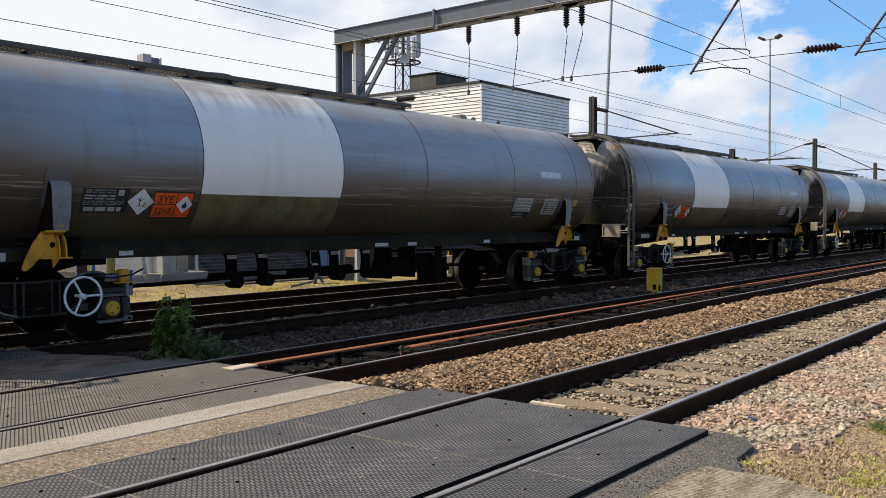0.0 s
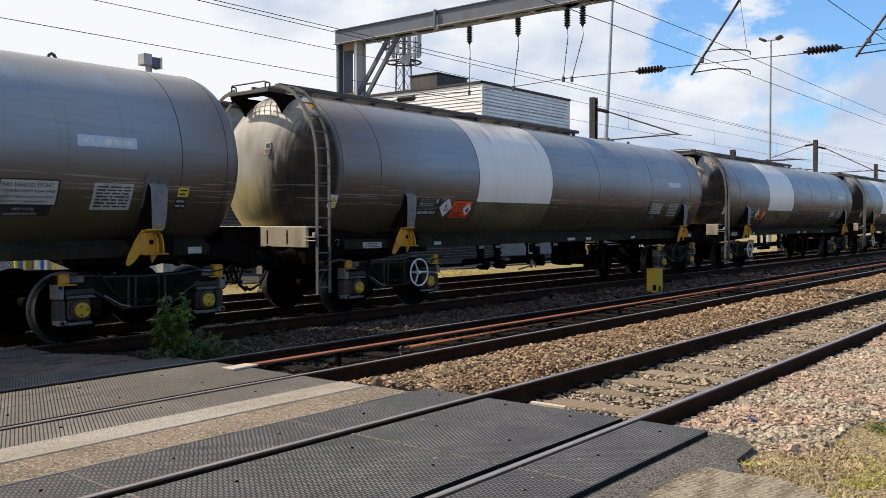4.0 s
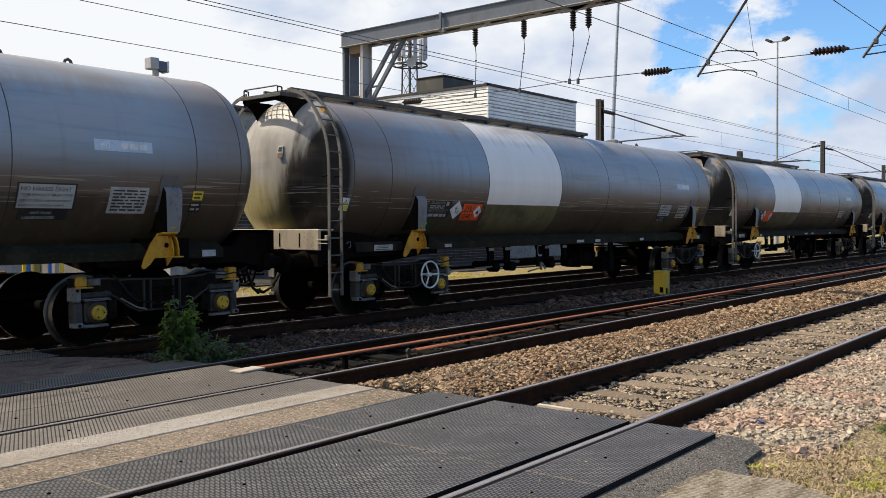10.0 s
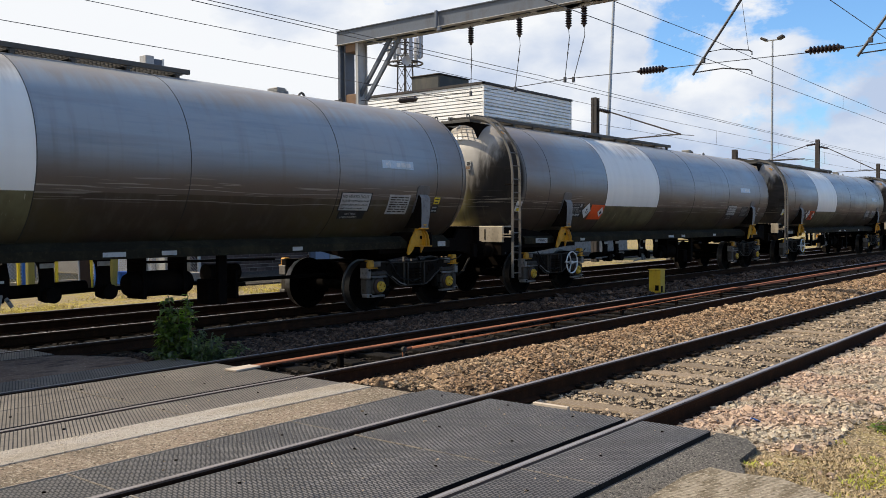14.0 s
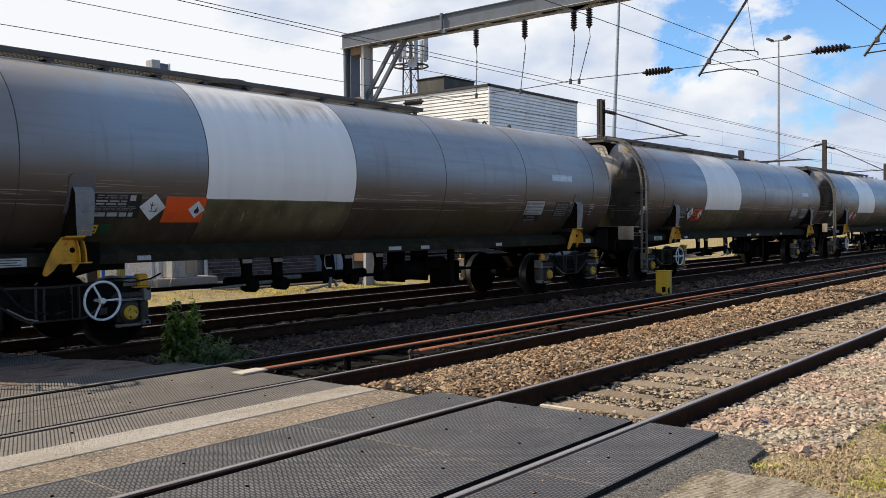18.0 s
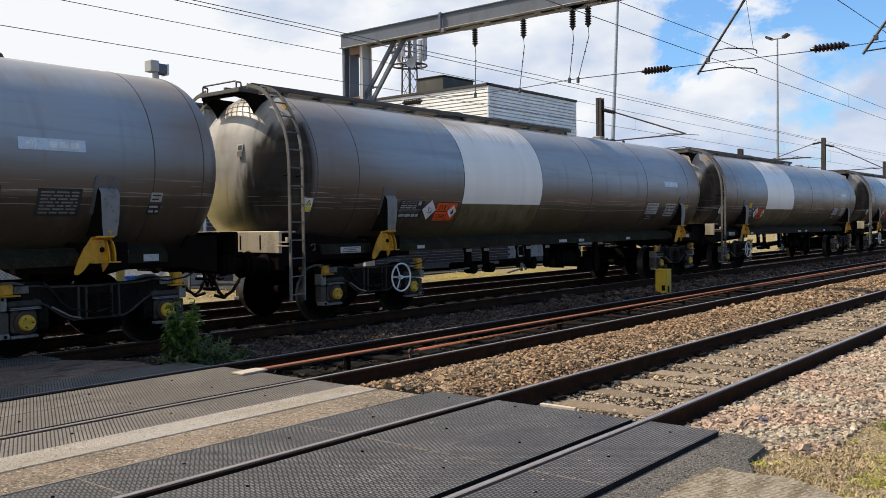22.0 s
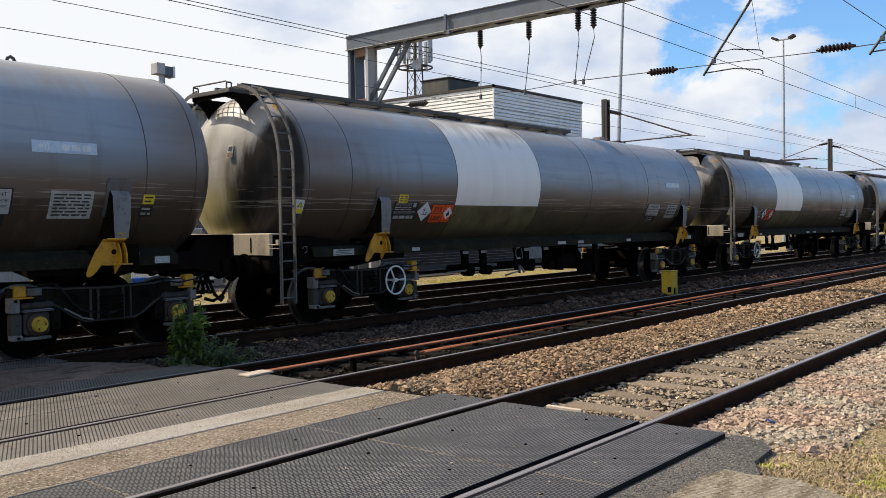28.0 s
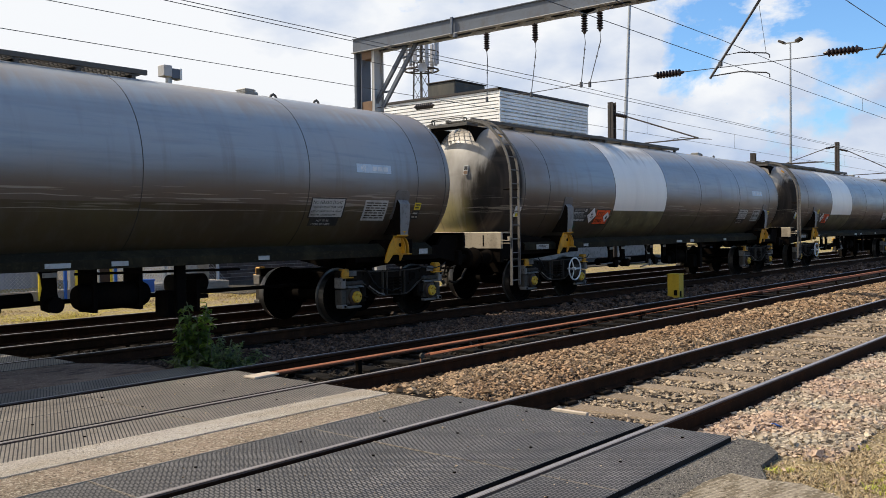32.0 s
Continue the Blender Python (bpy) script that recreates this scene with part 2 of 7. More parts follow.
def lathe(bm, prof, n=48, m=None, mi=None, closed=False):
    """Turns (along, radius) points round the x axis."""
    rings = []
    for x, r in prof:
        if r < 1e-6:
            rings.append([bm.verts.new((x, 0, 0))])
        else:
            rings.append([bm.verts.new((x, r * math.cos(k * math.tau / n), r * math.sin(k * math.tau / n))) for k in range(n)])
    pairs = list(zip(rings, rings[1:])) + ([(rings[-1], rings[0])] if closed else [])
    for j, (a, b) in enumerate(pairs):
        for k in range(n):
            k2 = (k + 1) % n
            if len(a) == 1 and len(b) == 1:
                continue
            if len(a) == 1:
                f = bm.faces.new((a[0], b[k], b[k2]))
            elif len(b) == 1:
                f = bm.faces.new((a[k], b[0], a[k2]))
            else:
                f = bm.faces.new((a[k], b[k], b[k2], a[k2]))
            if mi:
                f.material_index = mi[j]
    if m is not None:
        bmesh.ops.transform(bm, matrix=m, verts=[v for r in rings for v in r])
    return bm


def extrude_xz(bm, pts, y0, y1, mi=0):
    """A plate with an outline in x and z, from y0 to y1."""
    a = [bm.verts.new((x, y0, z)) for x, z in pts]
    b = [bm.verts.new((x, y1, z)) for x, z in pts]
    n = len(pts)
    bm.faces.new(a).material_index = mi
    bm.faces.new(b[::-1]).material_index = mi
    for k in range(n):
        bm.faces.new((a[k], b[k], b[(k + 1) % n], a[(k + 1) % n])).material_index = mi
    return bm


def extrude_yz(bm, pts, x0, x1, mi=0, shift=None):
    """A bar with an outline in y and z, from x0 to x1."""
    a = [bm.verts.new((x0, y, z)) for y, z in pts]
    b = [bm.verts.new((x1, y, z)) for y, z in pts]
    n = len(pts)
    bm.faces.new(a[::-1]).material_index = mi
    bm.faces.new(b).material_index = mi
    for k in range(n):
        bm.faces.new((a[k], a[(k + 1) % n], b[(k + 1) % n], b[k])).material_index = mi
    return bm


def letters(name, text, size, mat, m, parent, label=""):
    """Raised lettering as a mesh; m places its lower left corner, x along the line and z out of the plate."""
    cu = bpy.data.curves.new(name, "FONT")
    cu.body, cu.size, cu.extrude, cu.resolution_u = text, size, 0.0015, 2
    tmp = bpy.data.objects.new(name, cu)
    scene.collection.objects.link(tmp)
    bpy.context.view_layer.update()
    me = bpy.data.meshes.new_from_object(tmp.evaluated_get(bpy.context.evaluated_depsgraph_get()))
    bpy.data.objects.remove(tmp)
    bpy.data.curves.remove(cu)
    me.materials.clear()
    me.materials.append(mat)
    ob = new(name, me)
    ob.parent = parent
    ob.matrix_basis = m
    if label:
        ob["label"] = label
    return ob


def scatter(name, places, sizes, mat, label, category="stones", flat=0.7, seed=1, shapes=14):
    """Many broken stones in one mesh."""
    rng = np.random.default_rng(seed)
    base = np.array([(x, y, z) for x in (-1, 1) for y in (-1, 1) for z in (-1, 1)]) / 1.65
    tri = np.array([(0, 1, 3), (0, 3, 2), (4, 6, 7), (4, 7, 5), (0, 4, 5), (0, 5, 1), (2, 3, 7), (2, 7, 6), (0, 2, 6), (0, 6, 4), (1, 5, 7), (1, 7, 3)])
    n = len(places)
    kinds = base[None] * (1 + rng.uniform(-0.5, 0.4, (shapes, 8, 3))) * rng.uniform(0.6, 1.25, (shapes, 1, 3))
    v = kinds[rng.integers(0, shapes, n)]
    ax = rng.normal(size=(n, 4))
    ax /= np.linalg.norm(ax, axis=1)[:, None]
    w, x, y, z = ax.T
    R = np.stack([1 - 2 * (y * y + z * z), 2 * (x * y - z * w), 2 * (x * z + y * w), 2 * (x * y + z * w), 1 - 2 * (x * x + z * z), 2 * (y * z - x * w), 2 * (x * z - y * w), 2 * (y * z + x * w), 1 - 2 * (x * x + y * y)], 1).reshape(n, 3, 3)
    v = np.einsum("nij,nkj->nki", R, v) * np.array([1, 1, flat])
    v = v * sizes[:, None, None] + places[:, None, :]
    me = bpy.data.meshes.new(name)
    me.vertices.add(n * 8)
    me.vertices.foreach_set("co", v.reshape(-1).astype(np.float32))
    f = (tri[None] + (np.arange(n) * 8)[:, None, None]).reshape(-1)
    me.loops.add(len(f))
    me.loops.foreach_set("vertex_index", f.astype(np.int32))
    me.polygons.add(len(f) // 3)
    me.polygons.foreach_set("loop_start", np.arange(0, len(f), 3, dtype=np.int32))
    me.update(calc_edges=True)
    me.shade_flat()
    me.materials.append(mat)
    return tagged(new(name, me), label, category, kind="stuff")

# ---------------------------------------------------------------- ground and tracks
# rails run along x; z = 0 is the top of the rails. Pairs of rails by y:
TRACKS = {"a": (0.0, 1.505), "b": (3.53, 5.035), "c": (7.612, 9.117), "d": (10.65, 12.155)}
END = lambda y: 6.2 if y < 2.4 else 5.95 if y < 5.2 else max(5.0, 5.95 - 0.36 * (y - 5.2))  # where the crossing ends


def profile(x, y):
    """The height of the ground without stones."""
    pts = [(-60, -0.14), (-2.6, -0.10), (-1.15, -0.075), (-0.7, -0.09), (-0.15, -0.14), (0.2, -0.19), (0.75, -0.165), (1.3, -0.19), (1.62, -0.17),
           (2.0, -0.06), (2.55, -0.02), (2.95, -0.06), (3.35, -0.16), (3.7, -0.22), (4.9, -0.22), (5.2, -0.2), (5.7, -0.12), (6.6, -0.12),
           (7.3, -0.2), (9.4, -0.22), (10.4, -0.22), (12.4, -0.22), (12.9, -0.17), (16, -0.12), (60, -0.1)]
    return float(np.interp(y, [p[0] for p in pts], [p[1] for p in pts]))


def ground_height(x, y):
    z = profile(x, y)
    if x < END(y) + 0.02 and -0.55 < y < 12.9:
        z = min(z, -0.2)
    elif 12.9 <= y or y <= -0.55:
        z += 0.025 * noise.noise((x * 0.7, y * 0.7, 0))
    else:
        k = min(1.0, (x - END(y)) / 0.35)
        z += 0.03 * noise.noise((x * 0.9, y * 1.3, 3.0)) * k
    return z


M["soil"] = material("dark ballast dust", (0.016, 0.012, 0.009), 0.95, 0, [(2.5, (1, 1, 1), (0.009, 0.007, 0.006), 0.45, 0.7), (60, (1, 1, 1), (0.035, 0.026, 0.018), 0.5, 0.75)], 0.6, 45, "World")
M["yard"] = material("dry gravel and mown grass", (0.30, 0.235, 0.13), 0.95, 0, [(0.8, (0.5, 1.5, 1), (0.36, 0.28, 0.055), 0.45, 0.62), (5, (1, 1, 1), (0.30, 0.255, 0.175), 0.5, 0.7), (24, (1, 1, 1), (0.08, 0.06, 0.032), 0.48, 0.62)], 0.8, 40, "World")
M["bank"] = material("dry grassy soil", (0.27, 0.20, 0.115), 0.95, 0, [(1.8, (1, 1, 1), (0.30, 0.235, 0.10), 0.45, 0.6), (9, (1, 1, 1), (0.16, 0.12, 0.07), 0.45, 0.62), (45, (1, 1, 1), (0.50, 0.41, 0.26), 0.52, 0.62), (60, (1, 1, 1), (0.06, 0.045, 0.025), 0.53, 0.62)], 1.0, 60, "World")


def build_ground():
    xs = [-2500, -800, -300, -120, -60, -30, -15, -8, -4, -1] + [1 + 0.25 * i for i in range(120)] + [31 + i for i in range(40)] + [75, 90, 120, 180, 300, 600, 1200, 2600]
    ys = [-2500, -700, -250, -90, -40, -20, -10, -6, -4.5] + [-3.5 + 0.1 * i for i in range(178)] + [14.6 + 0.5 * i for i in range(30)] + [32, 38, 50, 80, 140, 300, 700, 1400, 2600]
    bm = bmesh.new()
    grid = [[bm.verts.new((x, y, ground_height(x, y))) for y in ys] for x in xs]
    for i in range(len(xs) - 1):
        for j in range(len(ys) - 1):
            f = bm.faces.new((grid[i][j], grid[i + 1][j], grid[i + 1][j + 1], grid[i][j + 1]))
            y = (ys[j] + ys[j + 1]) / 2
            f.material_index = 1 if y > 12.75 else 2 if y < -0.62 else 0
            f.smooth = True
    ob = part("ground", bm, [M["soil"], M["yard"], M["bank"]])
    tagged(ob, "ground of dark ballast dust, dry gravel and grass", "ground", kind="structure")


build_ground()

RAIL = [(-0.07, -0.159), (-0.07, -0.148), (-0.012, -0.13), (-0.009, -0.05), (-0.033, -0.036), (-0.035, -0.01), (-0.026, 0.0), (-0.013, 0.0015),
        (0.013, 0.0015), (0.026, 0.0), (0.035, -0.01), (0.033, -0.036), (0.009, -0.05), (0.012, -0.13), (0.07, -0.148), (0.07, -0.159)]


def rail_mesh():
    bm = bmesh.new()
    xs = [-90, 0, 6, 15, 40, 120, 500]
    rings = [[bm.verts.new((x, y, z)) for y, z in RAIL] for x in xs]
    n = len(RAIL)
    for a, b in zip(rings, rings[1:]):
        for k in range(n):
            f = bm.faces.new((a[k], a[(k + 1) % n], b[(k + 1) % n], b[k]))
            f.material_index = 1 if k == 7 else 3 if k in (6, 8) else 2 if k in (5, 9) else 0
    bm.faces.new(rings[0][::-1])
    bm.faces.new(rings[-1])
    return bm


M["sleeper"] = material("weathered timber sleeper", (0.205, 0.155, 0.105), 0.85, 0, [(5, (0.4, 8, 1), (0.15, 0.115, 0.08), 0.45, 0.65), (40, (1, 1, 1), (0.38, 0.32, 0.24), 0.5, 0.8)], 0.5, 35, vary=0.2)
# Darker copy of the sleeper, with shade from rails and train in its colour.
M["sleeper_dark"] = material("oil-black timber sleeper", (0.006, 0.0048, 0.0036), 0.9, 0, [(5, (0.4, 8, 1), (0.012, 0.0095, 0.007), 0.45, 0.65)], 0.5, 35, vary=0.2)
M["clip"] = M["grime"]


def build_tracks():
    rail0 = sleeper0 = chair0 = None
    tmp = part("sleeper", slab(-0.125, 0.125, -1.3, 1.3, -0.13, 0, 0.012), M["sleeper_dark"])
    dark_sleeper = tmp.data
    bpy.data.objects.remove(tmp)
    words = {"a": "sunlit railway track with timber sleepers and bright rails", "b": "railway track with rusty rodding between its rails",
             "c": "shaded railway track under the tank wagons", "d": "rusty railway track behind the tank wagons"}
    for key, (y0, y1) in TRACKS.items():
        tr = thing("railway_track", words[key], "railway track", pose(0, (y0 + y1) / 2, 0), "parallel tracks", "structure")
        for s in (-1, 1):
            if rail0 is None:
                rail0 = r = part("rail", rail_mesh(), [M["rail"], M["railtop"], M["raildull"], M["railedge"]], tr)
            else:
                r = again(rail0)
                r.parent = tr
            r.location = (0, s * 0.7525, 0)
        x = END(y0) + 0.3
        for i in range(58 if key == "a" else 40):
            if sleeper0 is None:
                sleeper0 = o = part("sleeper", slab(-0.125, 0.125, -1.3, 1.3, -0.13, 0, 0.012), M["sleeper"], tr)
            else:
                o = again(sleeper0)
                o.parent = tr
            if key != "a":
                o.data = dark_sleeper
            o.matrix_basis = pose(x, random.uniform(-0.03, 0.03), -0.163 + random.uniform(-0.006, 0.004), 0, 0, random.uniform(-1, 1))
            if i < 34 and key in "ab":
                for s in (-1, 1):
                    if chair0 is None:
                        bm = bmesh.new()
                        box(bm, -0.09, 0.09, 0.05, 0.17, 0, 0.03, 0.006)
                        box(bm, -0.09, 0.09, -0.17, -0.05, 0, 0.03, 0.006)
                        for yy in (-0.085, 0.085):
                            path(bm, [(-0.06, yy * 1.5, 0.03), (-0.03, yy, 0.055), (0.03, yy * 0.8, 0.05), (0.05, yy * 1.5, 0.035)], 0.01, 5)
                        chair0 = c = part("rail_fastening", bm, M["clip"], tr)
                    else:
                        c = again(chair0)
                        c.parent = tr
                    c.matrix_basis = pose(x, s * 0.7525, -0.159)
            x += 0.68 + random.uniform(-0.03, 0.03)


build_tracks()

# ballast: crushed stone round the sunlit track, darker beside the train
STONE = [(0.9, (1, 1, 1), (0.31, 0.222, 0.138), 0.42, 0.62)]
M["stone_brown"] = material("brown crushed stone", (0.26, 0.168, 0.098), 0.9, 0, STONE + [(25, (1, 1, 1), (0.10, 0.065, 0.038), 0.5, 0.7)], 0.5, 60, "World", island=0.75)
M["stone_pale"] = material("dusty pale crushed stone", (0.38, 0.30, 0.21), 0.9, 0, [(1.5, (1, 1, 1), (0.28, 0.215, 0.15), 0.45, 0.65), (30, (1, 1, 1), (0.15, 0.115, 0.075), 0.5, 0.75)], 0.5, 60, "World", island=0.55)
M["stone_pink"] = material("pink and grey crushed granite", (0.40, 0.29, 0.215), 0.9, 0, [(1.3, (1, 1, 1), (0.36, 0.31, 0.235), 0.45, 0.6), (30, (1, 1, 1), (0.17, 0.12, 0.085), 0.5, 0.75)], 0.5, 60, "World", island=0.5)
# Both dark stones have the shade of train and rails put into their colour.
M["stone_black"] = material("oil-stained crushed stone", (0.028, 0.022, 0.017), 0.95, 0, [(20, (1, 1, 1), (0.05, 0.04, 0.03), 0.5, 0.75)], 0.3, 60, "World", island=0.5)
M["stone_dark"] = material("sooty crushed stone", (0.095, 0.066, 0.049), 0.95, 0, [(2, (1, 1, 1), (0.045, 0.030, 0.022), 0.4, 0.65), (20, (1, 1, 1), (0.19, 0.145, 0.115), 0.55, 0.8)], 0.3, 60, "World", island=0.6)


def stones(name, x0, x1, y0, y1, per, size, mat, label, seed, sink=0.3, keep=None, lift=0.0):
    rng = np.random.default_rng(seed)
    n = int((x1 - x0) * (y1 - y0) * per)
    X, Y = rng.uniform(x0, x1, n), rng.uniform(y0, y1, n)
    ok = X > np.array([END(y) for y in Y]) + 0.03 * rng.normal(size=n)
    for r in (0.0, 1.505, 3.53, 5.035, 7.612, 9.117, 10.65, 12.155):
        ok &= np.abs(Y - r) > 0.07
    if keep is not None:
        ok &= np.array([keep(x, y, k) for x, y, k in zip(X, Y, rng.uniform(0, 1, n))])
    X, Y = X[ok], Y[ok]
    S = size * rng.lognormal(0, 0.28, len(X))
    Z = np.array([ground_height(x, y) for x, y in zip(X, Y)]) + S * (rng.uniform(-0.2, 1.0, len(X)) - sink) + lift
    return scatter(name, np.stack([X, Y, Z], 1), S, mat, label, seed=seed)


def between(x, y, k):
    """Fewer stones over the sleepers, so that they show."""
    u = ((x - 6.5) % 0.68) / 0.68
    on = u < 0.19 or u > 0.81
    return (not on) or k < (0.30 if abs(y - 0.85) < 0.42 else 0.65)


stones("ballast", 6.1, 15, 1.58, 3.42, 2300, 0.021, M["stone_brown"], "heap of brown crushed stone between two tracks", 1)
stones("ballast", 15, 30, 1.58, 3.42, 900, 0.029, M["stone_brown"], "heap of brown crushed stone between two tracks", 2)
stones("ballast", 30, 70, 1.58, 3.42, 260, 0.05, M["stone_brown"], "heap of brown crushed stone between two tracks", 3)
stones("ballast", 6.1, 15, 0.08, 1.43, 1100, 0.019, M["stone_pale"], "dusty crushed stone packed between timber sleepers", 4, 0.55, between, 0.0)
stones("ballast", 15, 45, 0.08, 1.43, 420, 0.027, M["stone_pale"], "dusty crushed stone packed between timber sleepers", 5, 0.35, between)
stones("ballast", 6.0, 15, -1.3, -0.08, 2500, 0.0195, M["stone_pink"], "pink and grey crushed stone beside the rail", 6)
stones("ballast", 7.0, 16, -3.4, -1.25, 1900, 0.0195, M["stone_pink"], "pink and grey crushed stone beside the rail", 7, 0.3, lambda x, y, k: k < (x - 7.2 + (y + 1.25) * 0.9) * 0.8)
stones("ballast", 15, 40, -2.6, -0.08, 520, 0.031, M["stone_pink"], "pink and grey crushed stone beside the rail", 8)
stones("ballast", 5.4, 16, 5.12, 7.5, 560, 0.024, M["stone_dark"], "dark crushed stone beside the train, shade in its colour", 9)
stones("ballast", 16, 50, 5.12, 7.5, 110, 0.050, M["stone_dark"], "dark crushed stone beside the train, shade in its colour", 10)
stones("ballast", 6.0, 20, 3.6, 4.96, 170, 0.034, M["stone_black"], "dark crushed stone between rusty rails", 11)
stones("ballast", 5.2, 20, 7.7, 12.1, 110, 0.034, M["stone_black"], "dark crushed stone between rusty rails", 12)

# ---------------------------------------------------------------- level crossing


def panel_material(name, colour, sx, sy, slant=0.0):
    """Studded rubber: small raised pads in a grid, or with a slant long ribs."""
    m = material(name, colour, 0.62, 0, [(2.2, (1, 1, 1), tuple(c * 1.45 for c in colour), 0.45, 0.7), (14, (1, 1, 1), tuple(c * 0.6 for c in colour), 0.5, 0.75)], 0, 1, "World", vary=0.12)
    nt = m.node_tree
    b = nt.nodes["Principled BSDF"]
    geo = nt.nodes.new("ShaderNodeNewGeometry")
    mp = nt.nodes.new("ShaderNodeMapping")
    mp.inputs["Scale"].default_value = (sx, sx, 1)
    nt.links.new(geo.outputs["Position"], mp.inputs[0])
    br = nt.nodes.new("ShaderNodeTexBrick")
    br.inputs["Scale"].default_value = 1.0
    br.inputs["Mortar Size"].default_value, br.inputs["Mortar Smooth"].default_value = 0.15, 0.3
    br.inputs["Brick Width"].default_value, br.inputs["Row Height"].default_value = 1.0, sx / sy
    if slant:
        cut = nt.nodes.new("ShaderNodeSeparateXYZ")
        nt.links.new(mp.outputs[0], cut.inputs[0])
        lean = nt.nodes.new("ShaderNodeMath")
        lean.operation = "MULTIPLY_ADD"
        lean.inputs[1].default_value = -slant
        nt.links.new(cut.outputs["Y"], lean.inputs[0])
        nt.links.new(cut.outputs["X"], lean.inputs[2])
        join = nt.nodes.new("ShaderNodeCombineXYZ")
        join.inputs["Y"].default_value = 0.4 * sx / sy
        nt.links.new(lean.outputs[0], join.inputs["X"])
        nt.links.new(join.outputs[0], br.inputs["Vector"])
    else:
        nt.links.new(mp.outputs[0], br.inputs["Vector"])
    inv = nt.nodes.new("ShaderNodeMath")
    inv.operation = "SUBTRACT"
    inv.inputs[0].default_value = 1.0
    nt.links.new(br.outputs["Fac"], inv.inputs[1])
    bp = nt.nodes.new("ShaderNodeBump")
    bp.inputs["Strength"].default_value, bp.inputs["Distance"].default_value = 1.0, 0.012
    nt.links.new(inv.outputs[0], bp.inputs["Height"])
    nt.links.new(bp.outputs[0], b.inputs["Normal"])
    # Shade in the grooves is multiplied into the colour too, besides the bump.
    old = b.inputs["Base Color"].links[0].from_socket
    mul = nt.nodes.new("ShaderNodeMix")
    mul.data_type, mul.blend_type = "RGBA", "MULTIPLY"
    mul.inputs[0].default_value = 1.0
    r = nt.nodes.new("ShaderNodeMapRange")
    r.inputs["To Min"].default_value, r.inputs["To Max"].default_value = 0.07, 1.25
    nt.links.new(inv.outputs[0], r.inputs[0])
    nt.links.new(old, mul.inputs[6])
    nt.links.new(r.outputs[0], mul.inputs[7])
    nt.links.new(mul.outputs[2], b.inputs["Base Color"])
    return m


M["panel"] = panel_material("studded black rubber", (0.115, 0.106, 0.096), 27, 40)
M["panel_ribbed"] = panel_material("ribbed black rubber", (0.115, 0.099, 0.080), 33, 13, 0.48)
M["tarmac"] = material("worn tarmac", (0.10, 0.094, 0.086), 0.9, 0, [(1.2, (1, 1, 1), (0.145, 0.132, 0.115), 0.4, 0.7), (70, (1, 1, 1), (0.30, 0.275, 0.235), 0.53, 0.62), (60, (0.9, 1, 1), (0.025, 0.024, 0.022), 0.53, 0.62)], 1.0, 110, "World")
M["concrete"] = material("pale worn concrete", (0.385, 0.35, 0.305), 0.9, 0, [(2.0, (0.4, 1, 1), (0.29, 0.245, 0.185), 0.42, 0.66), (60, (1, 1, 1), (0.13, 0.11, 0.085), 0.52, 0.68), (130, (1, 1, 1), (0.60, 0.53, 0.42), 0.54, 0.64)], 0.8, 100, "World")
M["gritty"] = material("gritty tar strip", (0.29, 0.222, 0.162), 0.95, 0, [(1.5, (1, 1, 1), (0.18, 0.142, 0.10), 0.4, 0.65), (7, (0.3, 1, 1), (0.27, 0.215, 0.15), 0.5, 0.7), (50, (1, 1, 1), (0.47, 0.405, 0.31), 0.52, 0.62), (60, (1, 1.1, 1), (0.06, 0.048, 0.034), 0.53, 0.63)], 1.0, 90, "World")


M["tarmac_oily"] = material("brown dusty tarmac", (0.155, 0.108, 0.080), 0.9, 0, [(1.2, (1, 1, 1), (0.24, 0.18, 0.135), 0.45, 0.7), (45, (1, 1, 1), (0.32, 0.25, 0.19), 0.54, 0.66), (8, (0.4, 1, 1), (0.07, 0.052, 0.042), 0.5, 0.65)], 0.8, 80, "World")


# Panel rubber again for the edges, darkened by the shadow put in.
M["rubber_side"] = paint("black rubber edge", (0.020, 0.018, 0.016), 0.85, (0.045, 0.038, 0.030), 0.6, 0, 0.05)
M["joint"] = material("pale grit in a joint", (0.24, 0.21, 0.17), 0.95, 0, [(30, (1, 1, 1), (0.10, 0.085, 0.07), 0.48, 0.62)], 0.6, 80, "World")
M["plate_edge"] = paint("worn steel edge", (0.30, 0.26, 0.21), 0.6, (0.10, 0.07, 0.05), 0.6)


